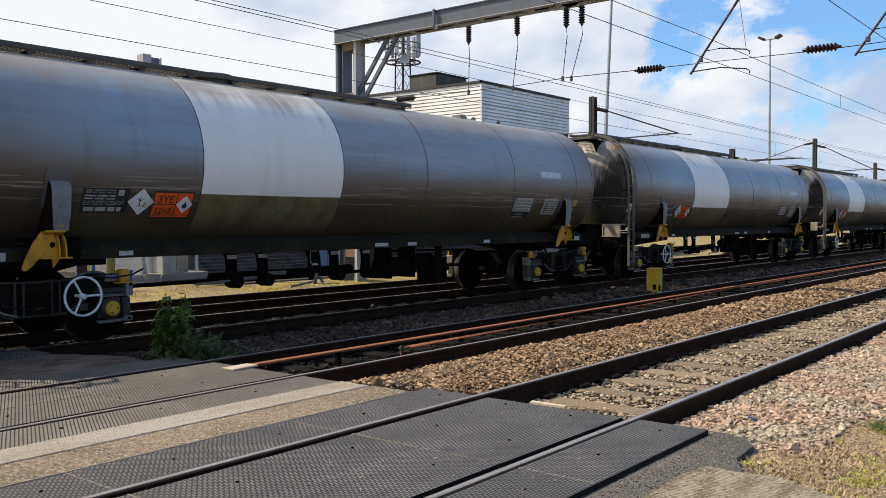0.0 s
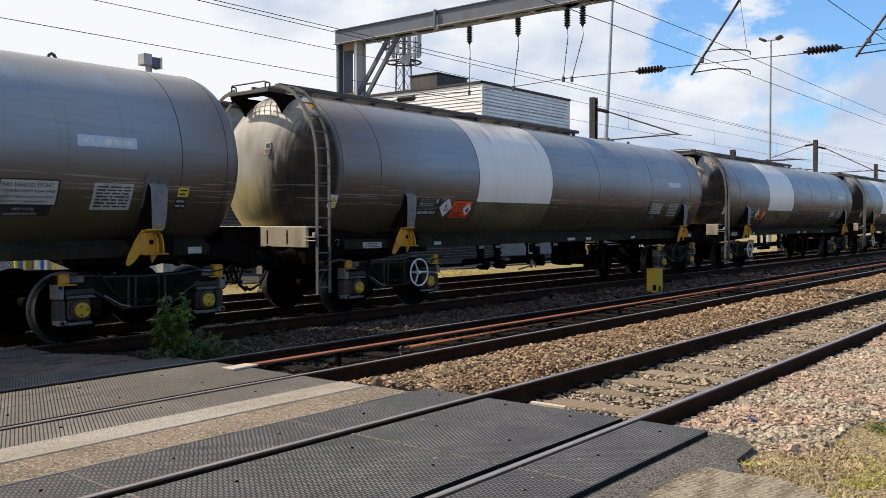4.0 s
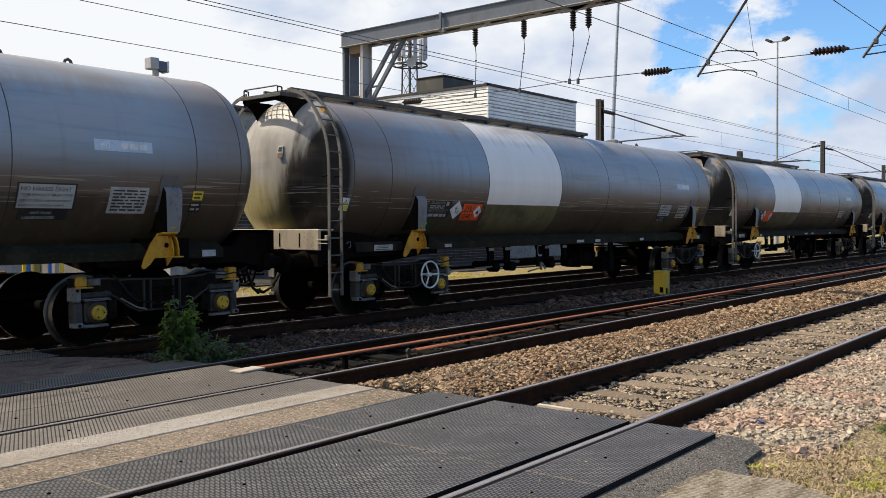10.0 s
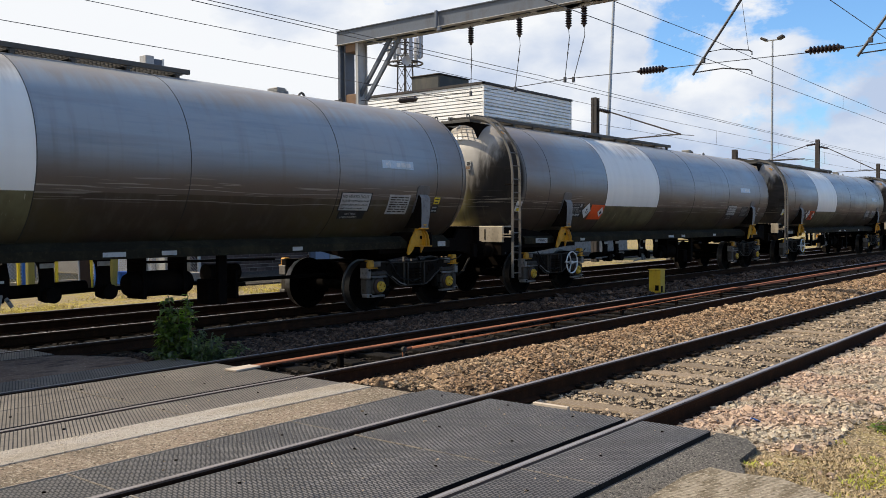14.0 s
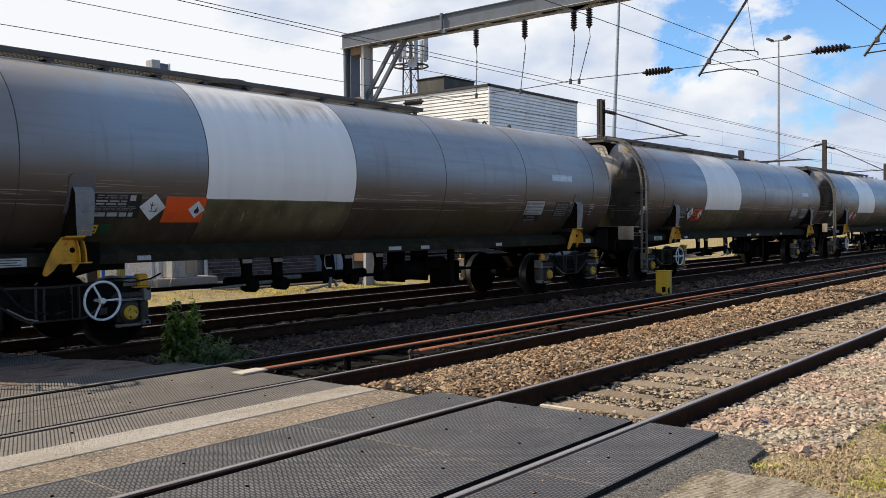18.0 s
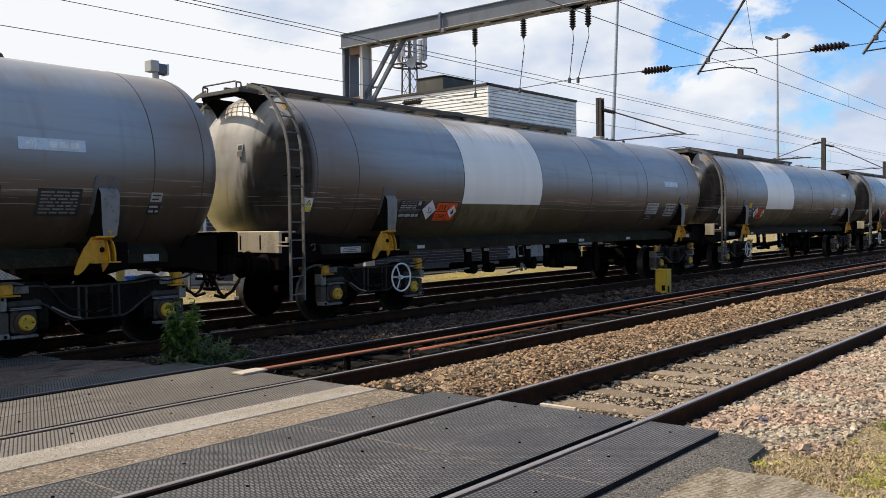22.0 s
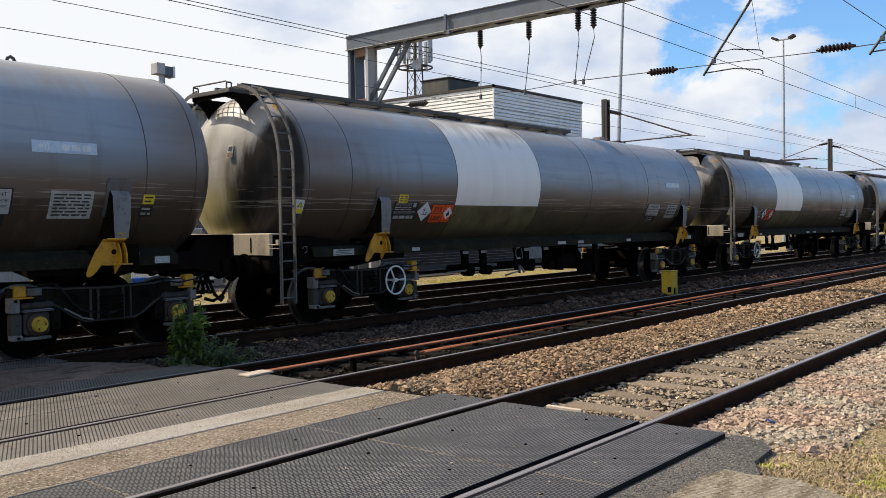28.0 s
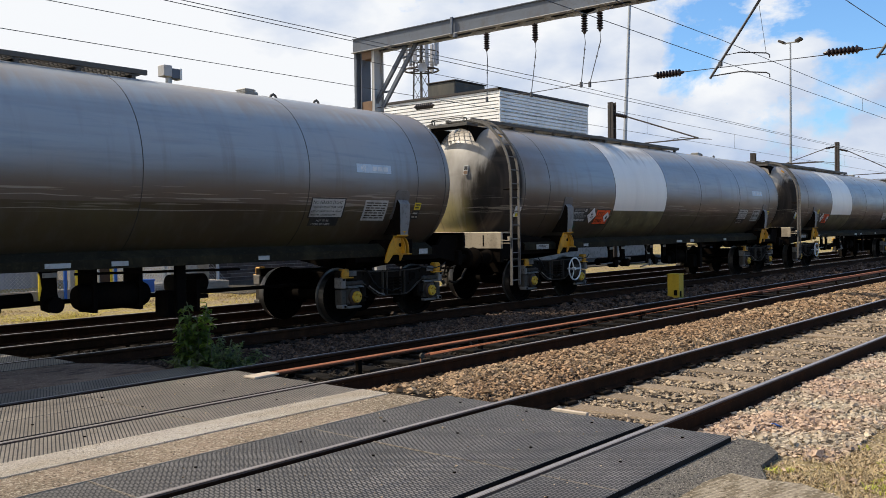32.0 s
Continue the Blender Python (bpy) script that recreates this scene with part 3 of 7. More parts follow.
def build_crossing():
    cx = thing("level_crossing", "level crossing of black rubber panels, concrete and tarmac", "level crossing", kind="structure")
    rows = []
    for key, (y0, y1) in TRACKS.items():
        mat = "panel" if key == "a" else "panel_ribbed"
        mid = (y0 + y1) / 2
        rows += [(y0 - (0.56 if key == "b" else 0.585), y0 - 0.042, mat, key), (y0 + 0.105, mid - 0.004, mat, key), (mid + 0.004, y1 - 0.105, mat, key), (y1 + 0.042, y1 + 0.585, mat, key)]
    for y0, y1, mat, key in rows:
        x1 = END((y0 + y1) / 2)
        first = None
        for i in range(5):
            step = 1.68 if i == 0 and key == "a" else 1.8
            z = random.uniform(-0.004, 0.0)
            if first is None:
                bm = slab(-step + 0.005, 0, y0, y1, -0.14, -0.006, 0.003)
                bmesh.ops.recalc_face_normals(bm, faces=bm.faces[:])
                bm.normal_update()
                for f in bm.faces:
                    f.material_index = 0 if f.normal.z > 0.5 else 1
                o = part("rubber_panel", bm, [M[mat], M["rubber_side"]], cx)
                if key != "a":
                    first = o
            else:
                o = again(first)
            o.location = (x1, 0, z)
            if key == "a" and i == 1:
                first = o
            x1 -= step
            if key in "ab" and i < 3:
                part("joint_grit", slab(x1 - 0.004, x1 + 0.009, y0 + 0.004, y1 - 0.004, -0.05, -0.0045), M["joint"], cx)
    # the strips between the tracks
    part("concrete_kerb", slab(-6, 5.97, 2.605, 2.965, -0.2, -0.006, 0.005), M["concrete"], cx, "pale concrete kerb strip")
    part("tar_strip", slab(-6, 6.0, 2.103, 2.590, -0.2, -0.010, 0.004), M["gritty"], cx, "gritty brown tar strip")
    part("steel_edge", slab(-6, 6.0, 2.0905, 2.0995, -0.06, -0.002, 0.001), M["plate_edge"], cx, "thin worn steel edge")
    hole = None
    rng = random.Random(31)
    for key in "ab":
        y0, y1 = TRACKS[key]
        for y in (y0 - 0.3, y0 + 0.42, y1 - 0.42, y1 + 0.3):
            if key == "b" and y > y1:
                continue
            x = 6.0
            while x > 0.4:
                if hole is None:
                    hole = part("bolt_hole", lathe(bmesh.new(), [(-0.006, 0.0), (-0.006, 0.011), (0.0005, 0.011), (0.001, 0.0)], 10, Matrix.Rotation(radians(-90), 4, "Y")), M["black"], cx)
                    o = hole
                else:
                    o = again(hole)
                o.location = (x + rng.uniform(-0.05, 0.05), y + rng.uniform(-0.03, 0.03), -0.002)
                x -= 0.9
    bm = bmesh.new()
    pts = [(-6, 5.625), (5.55, 5.625), (5.62, 6.1), (5.35, 6.7), (5.1, 7.02), (-6, 7.02)]
    a = [bm.verts.new((x, y, -0.012)) for x, y in pts]
    b = [bm.verts.new((x + 0.05, y, -0.2)) for x, y in pts]
    bm.faces.new(a)
    for k in range(6):
        bm.faces.new((a[k], b[k], b[(k + 1) % 6], a[(k + 1) % 6]))
    part("tarmac_strip", bm, M["tarmac_oily"], cx, "dusty brown tarmac between tracks")
    part("tarmac_strip", slab(-6, 5.0, 9.71, 10.06, -0.2, -0.012, 0.01), M["tarmac_oily"], cx)
    part("tarmac_strip", slab(-6, 4.9, 12.75, 15.5, -0.2, -0.03, 0.01), M["tarmac"], cx)
    # tarmac and broken concrete on the near side
    bm = bmesh.new()
    rng = random.Random(5)
    edge = [(6.30, -0.70), (6.22, -0.84), (6.05, -0.96), (5.63, -0.99), (5.32, -1.15), (4.9, -1.6), (4.3, -2.4), (3.5, -3.2), (2.4, -4.2)]
    pts = [(-6, -0.592)] + [(6.31, -0.592)] + [(x + rng.uniform(-0.05, 0.05), y) for x, y in edge] + [(-6, -6)]
    a = [bm.verts.new((x, y, -0.04)) for x, y in pts]
    b = [bm.verts.new((x, y, -0.22)) for x, y in pts]
    bm.faces.new(a)
    for k in range(len(pts)):
        bm.faces.new((a[k], b[k], b[(k + 1) % len(pts)], a[(k + 1) % len(pts)]))
    part("tarmac_apron", bm, M["tarmac"], cx, "worn tarmac apron with a ragged edge")
    bm = bmesh.new()
    pts = [(3.2, -1.0), (4.3, -0.93), (5.0, -0.91), (5.25, -0.94), (5.24, -1.11), (5.27, -1.39), (5.1, -1.74), (4.8, -2.1), (4.4, -2.5), (3.4, -3.0), (2.2, -3.8), (2.0, -2.0)]
    pts = [(x + rng.uniform(-0.02, 0.02), y + rng.uniform(-0.02, 0.02)) for x, y in pts]
    a = [bm.verts.new((x, y, 0.0)) for x, y in pts]
    b = [bm.verts.new((x + 0.02, y, -0.22)) for x, y in pts]
    bm.faces.new(a)
    for k in range(len(pts)):
        bm.faces.new((a[k], b[k], b[(k + 1) % len(pts)], a[(k + 1) % len(pts)]))
    part("concrete_slab", bm, M["slab"], cx, "broken ribbed concrete slab, moss in its grooves")


def slab_material():
    """Concrete cast with close ribs, dirt and moss in the grooves."""
    m = material("weathered ribbed concrete", (0.32, 0.27, 0.20), 0.9, 0, [(3, (1, 3, 1), (0.17, 0.135, 0.09), 0.45, 0.62), (40, (1, 1, 1), (0.46, 0.40, 0.30), 0.53, 0.66), (30, (1, 1, 1), (0.09, 0.075, 0.045), 0.54, 0.66)], 0, 1, "World")
    nt = m.node_tree
    b = nt.nodes["Principled BSDF"]
    geo = nt.nodes.new("ShaderNodeNewGeometry")
    mp = nt.nodes.new("ShaderNodeMapping")
    mp.inputs["Rotation"].default_value = (0, 0, radians(-8))
    nt.links.new(geo.outputs["Position"], mp.inputs[0])
    w = nt.nodes.new("ShaderNodeTexWave")
    w.inputs["Scale"].default_value, w.inputs["Distortion"].default_value, w.inputs["Detail"].default_value, w.inputs["Detail Scale"].default_value = 11.0, 3.5, 4.0, 5.0
    nt.links.new(mp.outputs[0], w.inputs["Vector"])
    r = nt.nodes.new("ShaderNodeMapRange")
    r.inputs["From Min"].default_value, r.inputs["From Max"].default_value = 0.1, 0.55
    r.inputs["To Min"].default_value = 0.66
    nt.links.new(w.outputs["Fac"], r.inputs[0])
    mul = nt.nodes.new("ShaderNodeVectorMath")
    mul.operation = "SCALE"
    nt.links.new(b.inputs["Base Color"].links[0].from_socket, mul.inputs[0])
    nt.links.new(r.outputs[0], mul.inputs["Scale"])
    nt.links.new(mul.outputs[0], b.inputs["Base Color"])
    bp = nt.nodes.new("ShaderNodeBump")
    bp.inputs["Strength"].default_value, bp.inputs["Distance"].default_value = 0.8, 0.008
    nt.links.new(w.outputs["Fac"], bp.inputs["Height"])
    nt.links.new(bp.outputs[0], b.inputs["Normal"])
    return m


M["slab"] = slab_material()
build_crossing()

# ---------------------------------------------------------------- tank wagon
# Wagon space: x along the train from the right edge of the white band, y across (the camera's side is negative), z from the rails.
TR, TZ = 1.32, 2.385                       # the barrel's radius and the height of its middle
X_L, X_R, DOME = -6.41, 8.14, 0.80         # the ends of the barrel and the depth of its left dome
SHALLOW = 0.74                             # the right dome, of that depth
HEAD_L, HEAD_R = -7.10, 8.78               # headstocks
BOGIES = (-4.94, 6.98)
HALF_BASE, WHEEL_R = 0.94, 0.44
PITCH = 16.83


def tank_material():
    m = material("tank paint", (0.265, 0.335, 0.395), 0.38, 0, [(0.5, (0.5, 1, 1.0), (0.34, 0.35, 0.355), 0.45, 0.68), (1.1, (0.25, 1, 1.0), (0.30, 0.335, 0.36), 0.42, 0.72), (7, (0.12, 1, 1.5), (0.215, 0.26, 0.30), 0.5, 0.8)], 0.05, 12, coat=0.15)
    nt = m.node_tree
    b = nt.nodes["Principled BSDF"]
    new_node, link = nt.nodes.new, nt.links.new
    co = new_node("ShaderNodeTexCoord")
    sep = new_node("ShaderNodeSeparateXYZ")
    link(co.outputs["Object"], sep.inputs[0])

    def noise_of(scale, stretch, detail=6):
        mp = new_node("ShaderNodeMapping")
        mp.inputs["Scale"].default_value = stretch
        link(co.outputs["Object"], mp.inputs[0])
        info = new_node("ShaderNodeObjectInfo")
        n = new_node("ShaderNodeTexNoise")
        n.noise_dimensions = "4D"
        n.inputs["Scale"].default_value, n.inputs["Detail"].default_value = scale, detail
        link(mp.outputs[0], n.inputs["Vector"])
        w = new_node("ShaderNodeMath")
        w.operation = "MULTIPLY"
        w.inputs[1].default_value = 40
        link(info.outputs["Random"], w.inputs[0])
        link(w.outputs[0], n.inputs["W"])
        return n.outputs["Fac"]

    def ranged(src, a, c, lo=0.0, hi=1.0, smooth=False):
        r = new_node("ShaderNodeMapRange")
        r.inputs["From Min"].default_value, r.inputs["From Max"].default_value = a, c
        r.inputs["To Min"].default_value, r.inputs["To Max"].default_value = lo, hi
        if smooth:
            r.interpolation_type = "SMOOTHSTEP"
        link(src, r.inputs[0])
        return r.outputs[0]

    def calc(op, a, c):
        n = new_node("ShaderNodeMath")
        n.operation = op
        for i, v in enumerate((a, c)):
            if isinstance(v, (int, float)):
                n.inputs[i].default_value = v
            else:
                link(v, n.inputs[i])
        return n.outputs[0]

    def blend(fac, a, c):
        n = new_node("ShaderNodeMix")
        n.data_type = "RGBA"
        link(fac, n.inputs[0])
        for i, v in ((6, a), (7, c)):
            if isinstance(v, tuple):
                n.inputs[i].default_value = (*v, 1)
            else:
                link(v, n.inputs[i])
        return n.outputs[2]

    x, z = sep.outputs["X"], sep.outputs["Z"]
    grey = b.inputs["Base Color"].links[0].from_socket
    # the white band, with grey run-off stains
    stain = ranged(noise_of(1.6, (2.2, 0.4, 0.3)), 0.42, 0.75)
    white = blend(calc("MULTIPLY", stain, 0.5), (0.86, 0.83, 0.755), (0.74, 0.71, 0.64))
    info = new_node("ShaderNodeObjectInfo")
    tint = new_node("ShaderNodeSeparateColor")
    link(info.outputs["Color"], tint.inputs[0])
    band_start = calc("MULTIPLY", tint.outputs[0], -3.0)
    band_end = calc("MULTIPLY", tint.outputs[1], -1.0)
    band = calc("MULTIPLY", calc("GREATER_THAN", x, calc("ADD", band_start, band_end)), calc("LESS_THAN", x, band_end))
    colour = blend(band, grey, white)
    # rust-brown soot on the ends
    ends = calc("MAXIMUM", calc("MULTIPLY", ranged(x, X_L + 2.7, X_L + 0.3, smooth=True), ranged(x, X_L - 0.25, X_L)), ranged(x, X_R - 1.5, X_R + 0.2, smooth=True))
    soot = calc("MULTIPLY", ends, ranged(noise_of(1.3, (0.5, 1, 1.2)), 0.3, 0.62, 0.45, 0.95))
    colour = blend(soot, colour, (0.21, 0.155, 0.112))
    # black soot with painted shade down half the dished end, olive algae low on the other
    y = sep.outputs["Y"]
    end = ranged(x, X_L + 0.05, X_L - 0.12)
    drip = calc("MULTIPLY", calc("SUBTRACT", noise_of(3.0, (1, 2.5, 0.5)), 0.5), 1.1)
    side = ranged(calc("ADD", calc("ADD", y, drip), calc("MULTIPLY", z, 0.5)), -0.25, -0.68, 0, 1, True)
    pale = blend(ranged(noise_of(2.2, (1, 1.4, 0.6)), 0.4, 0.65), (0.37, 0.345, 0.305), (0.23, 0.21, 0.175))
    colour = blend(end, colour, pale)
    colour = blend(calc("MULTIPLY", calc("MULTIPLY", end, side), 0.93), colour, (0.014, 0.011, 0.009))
    algae = calc("MULTIPLY", ranged(calc("ADD", z, calc("MULTIPLY", drip, 0.5)), 0.05, -0.5, 0, 1, True), ranged(y, -0.55, -0.05))
    colour = blend(calc("MULTIPLY", calc("MULTIPLY", end, algae), 0.85), colour, (0.40, 0.34, 0.13))
    runs = calc("MULTIPLY", ranged(noise_of(4.0, (1, 3.5, 0.35)), 0.55, 0.70), ranged(z, 0.35, -0.5, 0, 0.55))
    colour = blend(calc("MULTIPLY", end, runs), colour, (0.10, 0.085, 0.055))
    # streaks of brown along the barrel
    streak = ranged(noise_of(2.5, (0.12, 0.6, 2.2)), 0.52, 0.80, 0, 0.38)
    streak = calc("MULTIPLY", streak, calc("SUBTRACT", 1.0, calc("MULTIPLY", band, 0.85)))
    colour = blend(streak, colour, (0.13, 0.105, 0.08))
    # rusty runs down the side
    drips = calc("MULTIPLY", ranged(noise_of(2.4, (2.6, 0.25, 0.22)), 0.55, 0.72, 0, 0.42), ranged(z, 0.95, 0.1))
    drips = calc("MULTIPLY", drips, calc("SUBTRACT", 1.0, calc("MULTIPLY", band, 0.8)))
    colour = blend(drips, colour, (0.15, 0.112, 0.085))
    # brown dirt along the top, with runs down from the walkway
    runs = calc("MULTIPLY", calc("SUBTRACT", noise_of(3.0, (2.5, 0.3, 0.3)), 0.5), 0.9)
    top = calc("MULTIPLY", ranged(calc("ADD", z, runs), 0.70, 1.15, 0, 1, True), ranged(noise_of(2.0, (0.4, 1, 1)), 0.35, 0.6, 0.3, 0.85))
    colour = blend(top, colour, (0.27, 0.225, 0.175))
    # dirt and painted shade darken the lower barrel, with an uneven edge and olive moss
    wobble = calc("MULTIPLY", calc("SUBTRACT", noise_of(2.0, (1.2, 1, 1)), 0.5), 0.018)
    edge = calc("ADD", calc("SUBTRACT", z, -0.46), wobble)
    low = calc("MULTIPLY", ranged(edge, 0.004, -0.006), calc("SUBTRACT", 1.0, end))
    dirt_shade = ranged(calc("ADD", z, calc("MULTIPLY", calc("SUBTRACT", noise_of(1.2, (0.3, 1, 1)), 0.5), 0.40)), 0.32, -0.36, 0, 0.96, True)
    colour = blend(calc("MULTIPLY", calc("MULTIPLY", dirt_shade, calc("SUBTRACT", 1.0, band)), calc("SUBTRACT", 1.0, end)), colour, (0.112, 0.078, 0.050))
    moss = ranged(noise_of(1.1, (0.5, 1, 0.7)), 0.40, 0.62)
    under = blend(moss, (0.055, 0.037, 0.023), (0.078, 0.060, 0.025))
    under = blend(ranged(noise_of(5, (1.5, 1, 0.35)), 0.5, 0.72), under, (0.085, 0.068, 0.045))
    # painted reflection of sunlit grass at the white band's dirty foot, with short upright scrapes
    green = blend(ranged(noise_of(3.0, (1.2, 1, 0.8)), 0.38, 0.66), (0.17, 0.145, 0.068), (0.075, 0.060, 0.026))
    green = blend(ranged(noise_of(9.0, (4.0, 1, 0.35), 3), 0.66, 0.70), green, (0.36, 0.33, 0.24))
    foot = calc("MULTIPLY", band, ranged(calc("ADD", z, calc("MULTIPLY", wobble, 6.0)), -1.12, -0.72, 0, 1, True))
    under = blend(foot, under, green)
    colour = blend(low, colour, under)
    # more brown grime and painted shade low on the ends of the barrel
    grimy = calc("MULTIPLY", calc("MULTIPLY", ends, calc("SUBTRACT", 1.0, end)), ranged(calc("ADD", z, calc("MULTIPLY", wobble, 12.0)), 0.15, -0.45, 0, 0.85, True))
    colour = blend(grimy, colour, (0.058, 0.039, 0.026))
    # scratches along the lower edge of the paint
    scr = ranged(noise_of(3.0, (0.35, 0.5, 14), 3), 0.60, 0.63, 0, 1)
    near = calc("MULTIPLY", ranged(z, -0.62, -0.42), ranged(z, -0.18, -0.30))
    colour = blend(calc("MULTIPLY", calc("MULTIPLY", calc("MULTIPLY", scr, near), calc("SUBTRACT", 1.0, band)), 0.7), colour, (0.32, 0.28, 0.22))
    wave = calc("MULTIPLY", calc("SUBTRACT", noise_of(0.8, (0.5, 1, 1), 3), 0.5), 0.16)
    zw = calc("ADD", z, wave)
    broken = ranged(noise_of(2.0, (0.6, 1, 0.3), 3), 0.42, 0.50)
    for at in (-0.40, -0.56):
        line = calc("MULTIPLY", ranged(zw, at - 0.007, at - 0.003), ranged(zw, at + 0.007, at + 0.003))
        line = calc("MULTIPLY", calc("MULTIPLY", line, broken), calc("SUBTRACT", 1.0, calc("MAXIMUM", end, band)))
        colour = blend(calc("MULTIPLY", line, 0.55), colour, (0.40, 0.36, 0.30))
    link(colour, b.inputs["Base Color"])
    # dull finish where the soot and painted shade lie
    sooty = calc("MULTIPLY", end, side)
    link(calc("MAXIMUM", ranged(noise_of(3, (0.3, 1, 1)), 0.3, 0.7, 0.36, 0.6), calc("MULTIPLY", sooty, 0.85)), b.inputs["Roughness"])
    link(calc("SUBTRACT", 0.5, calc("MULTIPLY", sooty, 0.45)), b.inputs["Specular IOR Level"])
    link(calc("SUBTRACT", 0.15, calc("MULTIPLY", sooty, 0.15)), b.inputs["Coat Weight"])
    return m


M["label_dim"] = paint("dulled white lettering", (0.22, 0.22, 0.20), 0.6, (0.05, 0.045, 0.04), 0.7)
M["tank"] = tank_material()
M["seam"] = material("dark weld seam", (0.03, 0.027, 0.024), 0.6, 0, [(6, (1, 1, 1), (0.08, 0.07, 0.06), 0.45, 0.7)])


def ring_seg(bm, x0, x1, r0, r1, a0, a1, n=14, mi=0):
    """A curved plate on the barrel: angles in degrees from straight down on the camera's side, in tank space."""
    rows = []
    for k in range(n + 1):
        a = radians(a0 + (a1 - a0) * k / n)
        rows.append([bm.verts.new((x, -r * math.sin(a), -r * math.cos(a))) for x, r in ((x0, r0), (x1, r0), (x1, r1), (x0, r1))])
    for p, q in zip(rows, rows[1:]):
        for k in range(4):
            bm.faces.new((p[k], p[(k + 1) % 4], q[(k + 1) % 4], q[k])).material_index = mi
    bm.faces.new(rows[0])
    bm.faces.new(rows[-1][::-1])
    return bm


def side_angle(z):
    """The angle on the barrel at the height z over the rails."""
    return math.degrees(math.acos(max(-1, min(1, (TZ - z) / TR))))


DROP = 0.055                               # the plates hang a little lower than their drawing says


def on_barrel(x, z, out=0.006):
    """A frame on the camera's side of the barrel, in tank space: x along, y up the plate, z outward."""
    a = radians(side_angle(z - DROP))
    nrm = Vector((0, -math.sin(a), -math.cos(a)))
    up = Vector((0, -math.cos(a), math.sin(a)))
    m = Matrix((Vector((1, 0, 0)), up, nrm)).transposed().to_4x4()
    return Matrix.Translation(Vector((x, 0, 0)) + nrm * (TR + out)) @ m


def plate(name, x0, x1, z0, z1, mat, parent, label="", out=0.006):
    """A thin plate bent to the barrel."""
    bm = ring_seg(bmesh.new(), x0, x1, TR + 0.001, TR + out, side_angle(z0 - DROP), side_angle(z1 - DROP), 6)
    return part(name, bm, mat, parent, label, True)


def bars(name, x0, x1, z0, z1, lines, mat, parent, fill=0.75, seed=3, out=0.009, label=""):
    """Rows of plain bars for writing that cannot be read."""
    rng = random.Random(seed)
    bm = bmesh.new()
    h = (z1 - z0) / lines
    for i in range(lines):
        x = x0
        while x < x1 - 0.02:
            w = min(rng.uniform(0.04, 0.16), x1 - x)
            zc = z0 + h * (i + 0.5) - DROP
            ring_seg(bm, x, x + w, TR + 0.004, TR + out, side_angle(zc - h * 0.5 * fill), side_angle(zc + h * 0.5 * fill), 1)
            x += w + 0.025
    return part(name, bm, mat, parent, label)


def wheelset(parent, x):
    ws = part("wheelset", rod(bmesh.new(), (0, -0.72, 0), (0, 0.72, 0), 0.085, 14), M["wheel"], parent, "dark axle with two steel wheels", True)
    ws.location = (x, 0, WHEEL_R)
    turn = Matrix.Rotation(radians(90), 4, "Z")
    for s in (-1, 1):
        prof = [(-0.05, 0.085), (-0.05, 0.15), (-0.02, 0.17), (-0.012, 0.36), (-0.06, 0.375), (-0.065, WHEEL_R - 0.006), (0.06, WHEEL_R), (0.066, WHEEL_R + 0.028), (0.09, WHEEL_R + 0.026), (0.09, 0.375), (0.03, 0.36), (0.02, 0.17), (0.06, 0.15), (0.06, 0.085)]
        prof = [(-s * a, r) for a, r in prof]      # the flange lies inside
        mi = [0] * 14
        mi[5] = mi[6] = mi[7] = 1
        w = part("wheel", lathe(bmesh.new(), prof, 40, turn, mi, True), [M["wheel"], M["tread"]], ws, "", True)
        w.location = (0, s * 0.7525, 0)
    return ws


